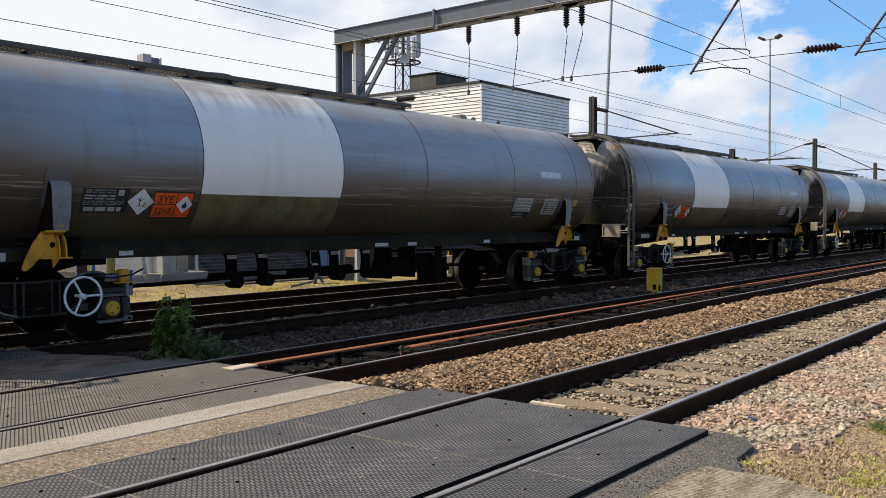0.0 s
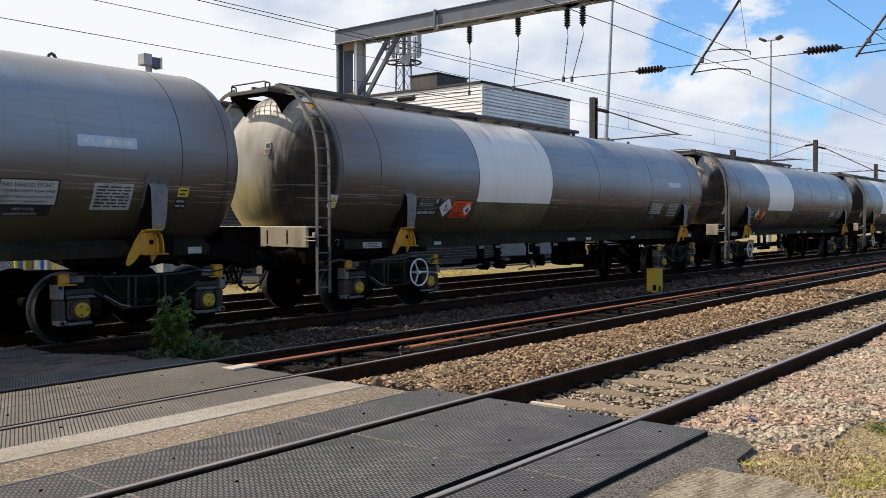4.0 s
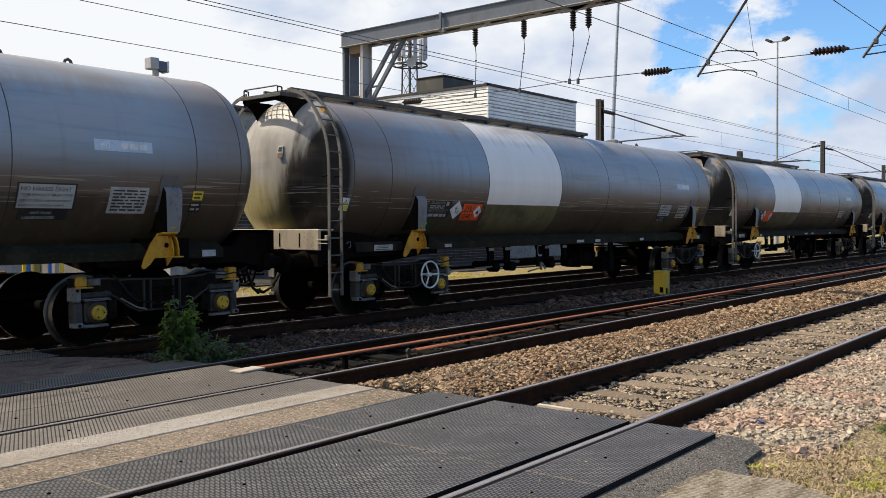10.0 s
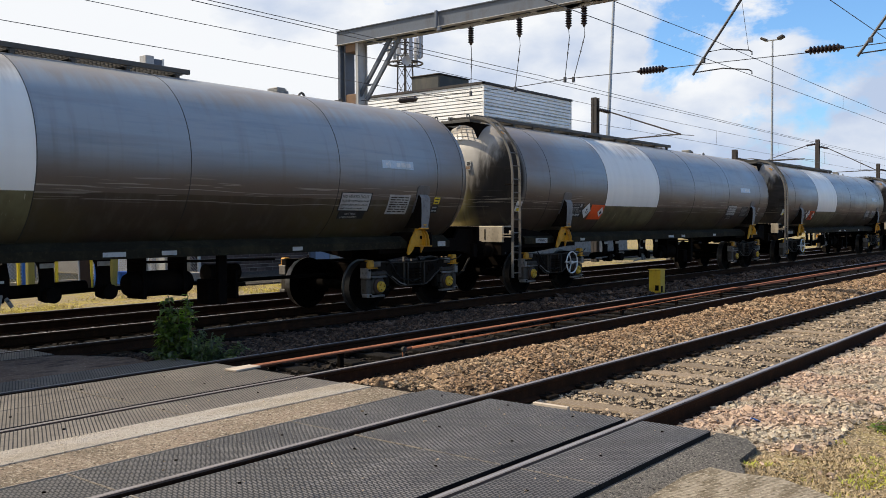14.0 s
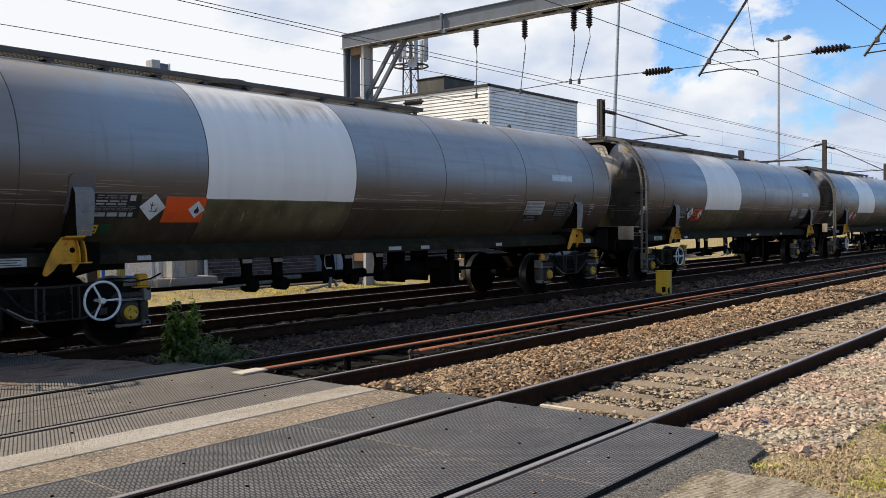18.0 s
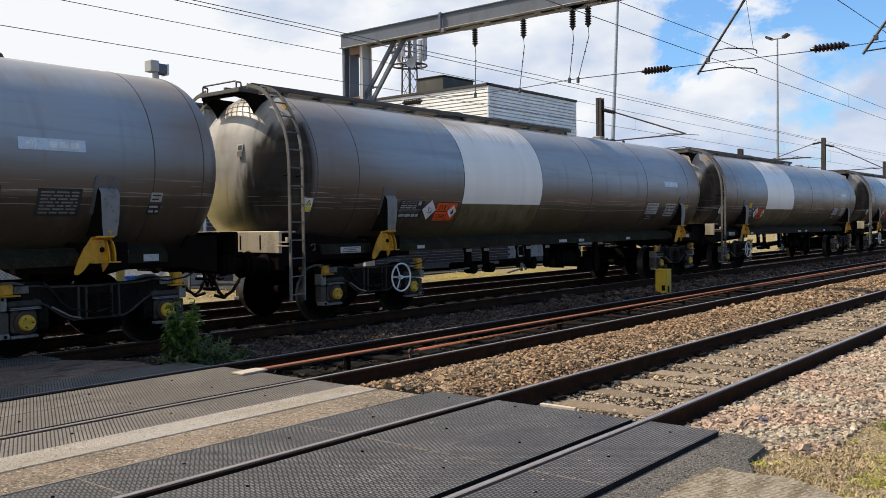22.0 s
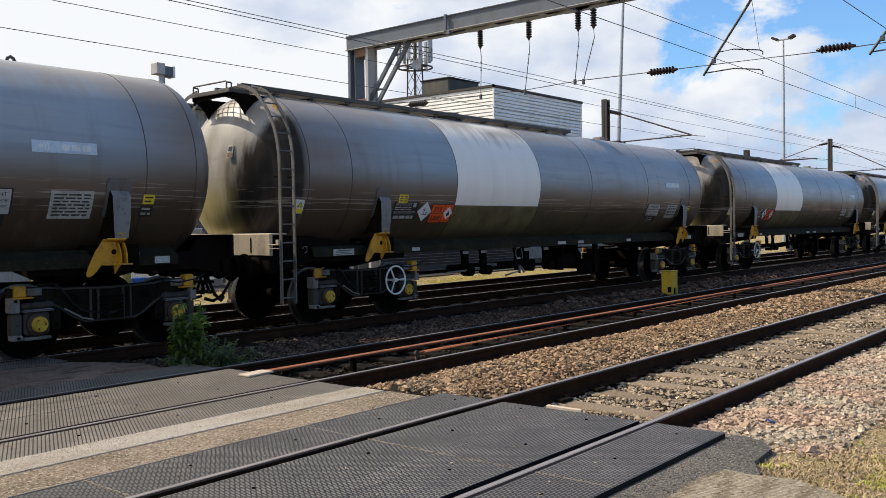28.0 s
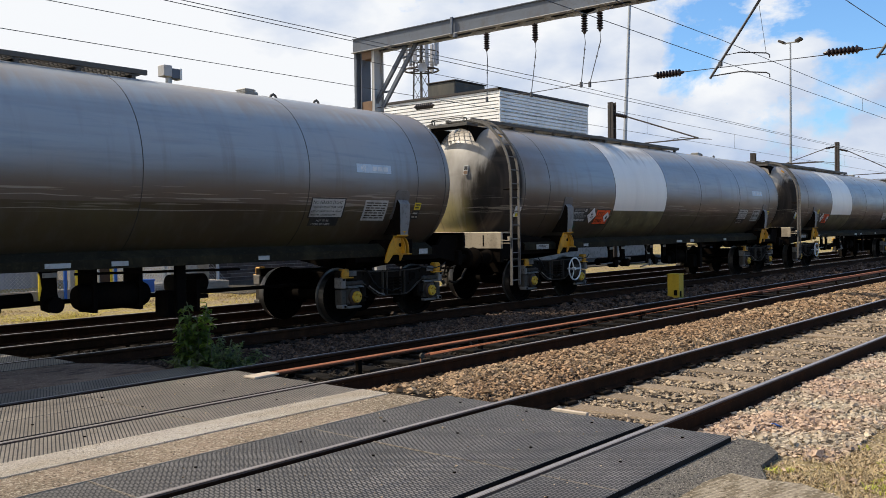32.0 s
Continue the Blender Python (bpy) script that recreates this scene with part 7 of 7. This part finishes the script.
M["door_blue"] = paint("faded blue paint", (0.22, 0.29, 0.40), 0.6, (0.14, 0.15, 0.17), 0.5)
M["soil_gravel"] = material("dark grey gravel", (0.055, 0.05, 0.043), 0.95, 0, [(20, (1, 1, 1), (0.12, 0.105, 0.085), 0.5, 0.7), (50, (1, 1, 1), (0.02, 0.018, 0.015), 0.5, 0.65)], 0.9, 40, "World")
depot_thing = depot()


def lattice_tower():
    t = thing("phone_mast", "lattice phone mast with white antennas", "mast", pose(45.5, 36.75, -0.2))
    H = 14.6
    bm = bmesh.new()
    for sx in (-1, 1):
        for sy in (-1, 1):
            rod(bm, (sx * 0.55, sy * 0.55, 0), (sx * 0.32, sy * 0.32, H), 0.055, 5)
    for k in range(14):
        z0, z1 = H * k / 14, H * (k + 1) / 14
        w0, w1 = 0.55 - 0.23 * k / 14, 0.55 - 0.23 * (k + 1) / 14
        for s in (-1, 1):
            e = 1 if k % 2 else -1
            rod(bm, (s * w0, -e * w0, z0), (s * w1, e * w1, z1), 0.025, 4)
            rod(bm, (-e * w0, s * w0, z0), (e * w1, s * w1, z1), 0.025, 4)
    part("lattice", bm, M["mast"], t)
    ring = [(1.2 * math.cos(i * math.tau / 16), 1.2 * math.sin(i * math.tau / 16), H - 1.95) for i in range(17)]
    bm = path(bmesh.new(), ring, 0.06, 6)
    path(bm, [(x, y, z + 1.2) for x, y, z in ring], 0.04, 6)
    for k in range(4):
        rod(bm, (0, 0, H - 1.95), ring[k * 4], 0.05, 5)
    part("antenna_ring", bm, M["mast"], t, "dark ring that carries the antennas")
    for k in range(9):
        a = k * math.tau / 9
        r = 1.15
        bm = slab(-0.13, 0.13, -0.07, 0.07, -1.0, 1.0, 0.03)
        o = part("antenna", bm, M["antenna"], t, "grey panel antenna")
        o.matrix_basis = Matrix.Translation((r * math.cos(a), r * math.sin(a), H - 1.0 + 0.25 * (k % 3))) @ Matrix.Rotation(a + radians(90), 4, "Z")
        o2 = part("antenna_arm", rod(bmesh.new(), (0, 0, H - 1.4), (r * math.cos(a), r * math.sin(a), H - 1.4), 0.03, 5), M["galv"], t)
    part("dish", lathe(bmesh.new(), [(0, 0), (0.08, 0.3), (0.1, 0.32), (0.02, 0.1)], 18, Matrix.Translation((-0.9, -0.9, H - 2.0)) @ Matrix.Rotation(radians(225), 4, "Z")), M["gantry_pale"], t)


lattice_tower()


def shed():
    s = thing("corrugated_shed", "blue-grey corrugated shed behind the fence", "shed", pose(0, 0, 0))
    part("front_wall", ribbed(1.0, 24.0, 13.4, 24.0, -0.15, 4.4, 0.22, 0.04, False, (0, -1, 0)), M["shed"], s)
    part("side_wall", ribbed(13.4, 24.0, 13.4, 32.0, -0.15, 4.4, 0.22, 0.04, False, (1, 0, 0)), M["shed"], s)
    part("roof", slab(0.9, 13.55, 23.85, 32.1, 4.4, 4.5, 0.01), M["roof"], s)
    part("core", slab(1.1, 13.3, 24.15, 31.9, -0.15, 4.38), M["roof"], s)


shed()


def fence():
    f = thing("mesh_fence", "chain-link fence on concrete posts", "fence", pose(0, 0, 0))
    y, x0, x1 = 18.6, 3.0, 14.2
    post = None
    x = x0
    while x <= x1:
        if post is None:
            post = part("post", slab(-0.06, 0.06, -0.06, 0.06, -0.2, 1.9, 0.01), M["galv"], f)
            post.location = (x, y, 0)
        else:
            again(post).location = (x, y, 0)
        x += 2.7
    bm = bmesh.new()
    step = 0.09
    n = int((x1 - x0 + 1.8) / step)
    for k in range(n):
        a = x0 - 1.8 + k * step
        for s in (1, -1):
            p, q = Vector((a, y - 0.065, 0.08)), Vector((a + 1.75, y - 0.065, 1.83))
            if s < 0:
                p, q = Vector((a + 1.75, y - 0.07, 0.08)), Vector((a, y - 0.07, 1.83))
            d = (q - p)
            lo = max(0, (x0 - min(p.x, q.x)) / 1.75)
            vs = [bm.verts.new(p), bm.verts.new(p + Vector((0.013, 0, 0))), bm.verts.new(q + Vector((0.013, 0, 0))), bm.verts.new(q)]
            bm.faces.new(vs)
    me = part("wire_mesh", bm, M["galv_bright"], f, "galvanised wire mesh")
    me["kind"] = "stuff"
    part("top_rail", rod(bmesh.new(), (x0, y, 1.86), (x1, y, 1.86), 0.02, 6), M["galv"], f)
    part("plinth", slab(x0, x1, y - 0.08, y + 0.08, -0.2, 0.12, 0.01), M["concrete"], f)


M["galv_bright"] = paint("bright galvanised wire", (0.55, 0.56, 0.57), 0.5, (0.3, 0.3, 0.3), 0.3)
fence()


def clutter():
    M["blue"] = paint("blue plastic", (0.02, 0.12, 0.48), 0.45, (0.05, 0.08, 0.2), 0.4)
    M["timber"] = paint("mossy timber", (0.24, 0.22, 0.07), 0.85, (0.10, 0.09, 0.04), 0.6)
    for x, y, mat, label in ((10.24, 18.5, "yellow_bright", "yellow painted post"), (10.34, 18.45, "blue", "blue painted post"), (10.89, 18.5, "blue", "blue painted post"), (11.20, 18.5, "yellow_bright", "yellow painted post"),
                             (12.10, 18.45, "yellow_bright", "yellow painted post"), (12.21, 18.4, "blue", "blue painted post"), (8.9, 18.5, "yellow_bright", "yellow painted post"), (9.02, 18.45, "blue", "blue painted post")):
        p = thing("marker_post", label + " in front of the fence", "post", pose(x, y, -0.15), "painted posts")
        part("shaft", slab(-0.035, 0.035, -0.035, 0.035, 0, 1.55, 0.01), M[mat], p)
        part("cap", slab(-0.045, 0.045, -0.045, 0.045, 1.55, 1.59, 0.01), M["white"], p)
    for x, y, h, lean in ((10.28, 18.0, 1.3, 0), (12.45, 18.0, 1.7, 3)):
        p = thing("timber_post", "mossy square timber post in the gravel", "post", pose(x, y, -0.15, 0, lean, 0), "timber posts")
        part("shaft", slab(-0.08, 0.08, -0.08, 0.08, 0, h, 0.015), M["timber"], p)
    c = thing("plastic_crate", "blue plastic crate on the ground by the fence", "crate", pose(12.92, 18.2, -0.06))
    part("body", slab(-0.20, 0.20, -0.18, 0.18, 0, 0.33, 0.02), M["blue"], c)
    part("rim", slab(-0.215, 0.215, -0.195, 0.195, 0.30, 0.345, 0.01), M["blue"], c)
    bm = bmesh.new()
    for k in range(5):
        box(bm, -0.16 + k * 0.075, -0.13 + k * 0.075, -0.187, -0.18, 0.06, 0.25)
    loose("crate_rib", bm, M["blue"], c)
    # dark board and a pale sign leaning on the fence
    d = thing("dark_board", "dark weathered board leaning on the fence", "board", pose(11.95, 18.42, -0.13, -4, 0, 0))
    part("panel", slab(-0.16, 0.13, -0.02, 0.02, 0, 1.5, 0.005), M["housing"], d)
    part("batten", slab(-0.20, -0.165, -0.025, 0.025, 0, 1.55, 0.005), M["galv"], d)
    g = thing("sign_panel", "pale sign panel on the fence with unreadable writing", "sign", pose(12.38, 18.5, 0.55))
    part("panel", slab(-0.12, 0.14, -0.01, 0.01, 0, 0.5, 0.004), M["white"], g)
    bm = bmesh.new()
    for k in range(4):
        box(bm, -0.09, 0.10 - 0.03 * (k % 2), -0.013, -0.0105, 0.08 + 0.1 * k, 0.12 + 0.1 * k)
    loose("lettering", bm, M["frame_grey"], g)
    # a wire gate that leans against the fence
    m = thing("wire_gate", "white wire-mesh gate leaning on the fence", "gate", pose(13.3, 18.45, -0.1, -8, 0, 0))
    bm = bmesh.new()
    for a0, a1 in (((-0.55, 0, 0), (-0.55, 0, 1.35)), ((0.55, 0, 0), (0.55, 0, 1.35)), ((-0.55, 0, 0.0), (0.55, 0, 0.0)), ((-0.55, 0, 1.35), (0.55, 0, 1.35)), ((-0.55, 0, 0.1), (-0.1, 0, 1.35))):
        rod(bm, a0, a1, 0.022, 6)
    loose("gate_frame", bm, M["white"], m)
    bm = bmesh.new()
    for k in range(22):
        rod(bm, (-0.53 + k * 0.05, 0, 0.01), (-0.53 + k * 0.05, 0, 1.34), 0.006, 4)
    for k in range(26):
        rod(bm, (-0.55, 0, 0.03 + k * 0.05), (0.55, 0, 0.03 + k * 0.05), 0.006, 4)
    w = part("wire_mesh", bm, M["galv_bright"], m)
    w["kind"] = "stuff"
    # pale cabinet on a concrete base
    c = thing("relay_cabinet", "pale grey trackside cabinet on a concrete base", "cabinet", pose(14.75, 18.75, -0.15))
    part("base", slab(-1.0, 1.0, -0.45, 0.45, 0, 0.27, 0.02), M["concrete"], c, "weathered concrete base")
    part("body", slab(-0.42, 0.42, -0.3, 0.3, 0.27, 1.75, 0.02), M["label_white"], c)
    part("door_leaf", slab(-0.39, -0.01, -0.325, -0.302, 0.35, 1.68, 0.006), M["label_white"], c)
    part("door_leaf", slab(0.01, 0.39, -0.325, -0.302, 0.35, 1.68, 0.006), M["beige"], c)
    part("handle", slab(-0.06, -0.03, -0.345, -0.325, 0.9, 1.05, 0.004), M["black"], c)
    part("bar", slab(-0.30, 0.85, -0.36, -0.33, 0.78, 0.84, 0.006), M["galv"], c, "steel bar across the doors")
    bm = path(bmesh.new(), [(-0.36, -0.34, 1.2), (-0.44, -0.36, 1.0), (-0.40, -0.40, 0.6), (-0.55, -0.48, 0.28), (-0.75, -0.6, 0.06)], 0.02, 6)
    part("cable", bm, M["galv_dirty"], c, "", True)


clutter()

# bricks of the low range that show under the train
def bricks():
    bm = box(bmesh.new(), 0, 0.315, -0.012, 0.01, 0, 0.102)
    first = part("brick", bm, M["brick"], depot_thing)
    count, rows = 0, 14
    for r in range(rows):
        x = 15.47 + (0.165 if r % 2 else 0)
        while x < 21.7 and count < 300:
            o = first if count == 0 else again(first)
            o.location = (x, 20.72, -0.06 + r * 0.118)
            x += 0.332
            count += 1
    verts, faces = [], []
    for r in range(22):
        x = 15.47 + (0.165 if r % 2 else 0)
        while x < 34:
            if not (r < rows and x < 21.7) and not (21.7 < x < 23.4 and r < 19):
                z, b = -0.06 + r * 0.118, len(verts)
                verts += [(x, 20.708, z), (x + 0.315, 20.708, z), (x + 0.315, 20.708, z + 0.102), (x, 20.708, z + 0.102), (x, 20.73, z), (x + 0.315, 20.73, z), (x + 0.315, 20.73, z + 0.102), (x, 20.73, z + 0.102)]
                faces += [(b, b + 1, b + 2, b + 3), (b, b + 4, b + 5, b + 1), (b + 3, b + 2, b + 6, b + 7), (b, b + 3, b + 7, b + 4), (b + 1, b + 5, b + 6, b + 2)]
            x += 0.332
    me = bpy.data.meshes.new("brickwork")
    me.from_pydata(verts, [], faces)
    me.materials.append(M["brick"])
    ob = new("brickwork", me)
    ob.parent = depot_thing
    tagged(ob, kind="stuff")


bricks()

# ---------------------------------------------------------------- grass and litter
M["dry_grass"] = material("dry yellow-green grass", (0.40, 0.30, 0.17), 0.8, 0, [(1.2, (1, 1, 1), (0.27, 0.20, 0.10), 0.45, 0.62)], 0, 1, "World", island=0.35)
M["yellow_grass"] = material("yellow-green grass", (0.50, 0.40, 0.04), 0.7, 0, [(1.5, (1, 1, 1), (0.42, 0.37, 0.06), 0.45, 0.65)], 0, 1, "World", island=0.3)
M["green_grass"] = material("fresh green grass", (0.36, 0.35, 0.035), 0.7, 0, [(3, (1, 1, 1), (0.32, 0.33, 0.05), 0.45, 0.65)], 0, 1, "World", island=0.3)


def blades(name, spots, per, height, mat, label, seed):
    """Short grass: single bent blades round each spot (x, y, radius)."""
    rng = np.random.default_rng(seed)
    verts, faces = [], []
    for x, y, r in spots:
        n = int(per * r * r * 3.14)
        for k in range(n):
            a, d = rng.uniform(0, math.tau), r * math.sqrt(rng.uniform(0, 1))
            px, py = x + d * math.cos(a), y + d * math.sin(a)
            z = ground_height(px, py)
            b, h, w = rng.uniform(0, math.tau), height * rng.uniform(0.4, 1.3), 0.0035 * rng.uniform(0.7, 1.6)
            lx, ly = h * rng.uniform(0.3, 3.0) * math.cos(b), h * rng.uniform(0.3, 3.0) * math.sin(b)
            sx, sy = -math.sin(b) * w, math.cos(b) * w
            i = len(verts)
            verts += [(px - sx, py - sy, z - 0.005), (px + sx, py + sy, z - 0.005), (px + lx * 0.45 + sx * 0.8, py + ly * 0.45 + sy * 0.8, z + h * 0.7), (px + lx * 0.45 - sx * 0.8, py + ly * 0.45 - sy * 0.8, z + h * 0.7), (px + lx, py + ly, z + h)]
            faces += [(i, i + 1, i + 2, i + 3), (i + 3, i + 2, i + 4)]
    me = bpy.data.meshes.new(name)
    me.from_pydata(verts, [], faces)
    me.materials.append(mat)
    return tagged(new(name, me), label, "grass", kind="stuff")


def verge():
    rng = random.Random(8)
    spots = []
    for k in range(170):
        x = rng.uniform(4.6, 9.5)
        y = rng.uniform(-4.2, -1.1)
        if (x - 5.0) * 0.9 > -1.25 - y - 0.3 and y < -1.12 - max(0, x - 6.9) * 0.55:
            spots.append((x, y, rng.uniform(0.12, 0.34)))
    blades("dry_grass", spots, 1500, 0.02, M["dry_grass"], "short dry yellow grass on the verge", 21)
    green = [(5.70, -1.0, 0.07), (5.72, -1.08, 0.09), (5.76, -1.14, 0.06), (5.72, -1.71, 0.12), (5.88, -1.74, 0.14), (6.72, -1.34, 0.07), (6.51, -1.12, 0.05), (6.38, -1.64, 0.12), (5.6, -1.43, 0.05), (6.15, -1.75, 0.16), (6.5, -1.9, 0.14), (7.25, -1.55, 0.10), (6.7, -2.3, 0.12), (5.35, -1.75, 0.12)]
    blades("green_grass", green, 2200, 0.018, M["green_grass"], "patches of fresh green grass on the verge", 22)
    yard = [(rng.uniform(4, 24), rng.uniform(13.2, 16.8), rng.uniform(0.3, 0.7)) for k in range(40)]
    blades("yard_grass", yard, 300, 0.035, M["dry_grass"], "thin dry grass in the gravel yard", 23)
    moss = [(rng.uniform(6, 24), 13.35 + 2.2 * rng.uniform(0, 1) ** 1.3, rng.uniform(0.3, 0.7)) for k in range(60)]
    blades("yellow_grass", moss, 260, 0.035, M["yellow_grass"], "short yellow-green grass beside the far track", 24)


verge()


def litter():
    c = thing("blue_wrapper", "small crumpled blue wrapper on the stones", "litter", pose(7.03, -0.62, -0.075, 20, 10, 40))
    bm = bmesh.new()
    rng = random.Random(3)
    g = [[bm.verts.new((i * 0.02 - 0.04, j * 0.02 - 0.03, rng.uniform(0, 0.02))) for j in range(4)] for i in range(5)]
    for i in range(4):
        for j in range(3):
            bm.faces.new((g[i][j], g[i + 1][j], g[i + 1][j + 1], g[i][j + 1]))
    part("sheet", bm, M["blue"], c)
    s = thing("steel_strip", "pale steel edge strip at the end of a rubber panel", "strip", pose(6.235, 0.8, -0.04))
    part("strip", slab(-0.02, 0.02, -0.17, 0.17, 0, 0.05, 0.005), M["plate_pale"], s)
    for where in (pose(7.35, -1.5, -0.1), pose(18.55, 5.48, -0.12)):
        w = thing("small_weed", "small green weed among the stones", "plant", where, "small weeds")
        lv = bmesh.new()
        for k in range(60):
            a = rng.uniform(0, math.tau)
            leaf(lv, Vector((rng.uniform(-0.12, 0.12), rng.uniform(-0.1, 0.1), rng.uniform(0, 0.06))), Vector((math.cos(a), math.sin(a), rng.uniform(0.2, 1))).normalized(), rng.uniform(0.04, 0.09), 0.022, 0.4)
        part("leaves", lv, M["leaf"], w)


litter()


def crumbs():
    """Stray stones and grit on the crossing and beside the rails."""
    rng = np.random.default_rng(41)
    n = 420
    X, Y = rng.uniform(0.5, 6.1, n), rng.uniform(-0.5, 5.0, n)
    ok = (np.abs(Y % 1.505) > 0.0)
    for r in (0.0, 1.505, 3.53, 5.035):
        ok &= np.abs(Y - r) > 0.12
    X, Y = X[ok], Y[ok]
    S = 0.0055 * rng.lognormal(0, 0.4, len(X))
    scatter("grit", np.stack([X, Y, np.full(len(X), -0.004) + S * 0.3], 1), S, M["stone_pale"], "stray grit on the crossing", seed=42)
    X, Y = rng.uniform(5.3, 8.5, 500), rng.uniform(-2.6, -0.95, 500)
    S = 0.009 * rng.lognormal(0, 0.5, 500)
    Z = np.array([ground_height(x, y) for x, y in zip(X, Y)]) + S * 0.3
    scatter("grit", np.stack([X, Y, Z], 1), S, M["stone_pink"], "stray small stones in the dry grass", seed=43)


crumbs()

# ---------------------------------------------------------------- what moves


def run(t):
    """How far the train has run at t seconds."""
    ts, ss = [r[0] for r in RUN], [r[1] for r in RUN]
    i = max(0, min(len(ts) - 2, int(t // 2)))
    p = [ss[max(0, i - 1)], ss[i], ss[i + 1], ss[min(len(ss) - 1, i + 2)]]
    if i == 0:
        p[0] = 2 * p[1] - p[2] + (p[3] - 2 * p[2] + p[1])
    if i == len(ts) - 2:
        p[3] = 2 * p[2] - p[1]
    u = (t - ts[i]) / 2
    return p[1] + 0.5 * u * (p[2] - p[0] + u * (2 * p[0] - 5 * p[1] + 4 * p[2] - p[3] + u * (3 * (p[1] - p[2]) + p[3] - p[0])))


def motions():
    for k, wg in enumerate(wagons):
        x0 = FIRST + (k - 1) * PITCH + SLACK.get(k, 0.0)
        walk(wg, [(t, pose(x0 - run(t), TRAIN_Y, 0)) for t in range(33)])
        for bg in [o for o in wg.children if o.name.startswith("bogie")]:
            for ws in [o for o in bg.children if o.name.startswith("wheelset")]:
                x = ws.location.x
                walk(ws, [(i * 0.2, pose(x, 0, WHEEL_R, 0, -math.degrees(run(i * 0.2) / WHEEL_R) % 360 - 360, 0)) for i in range(161)])


motions()
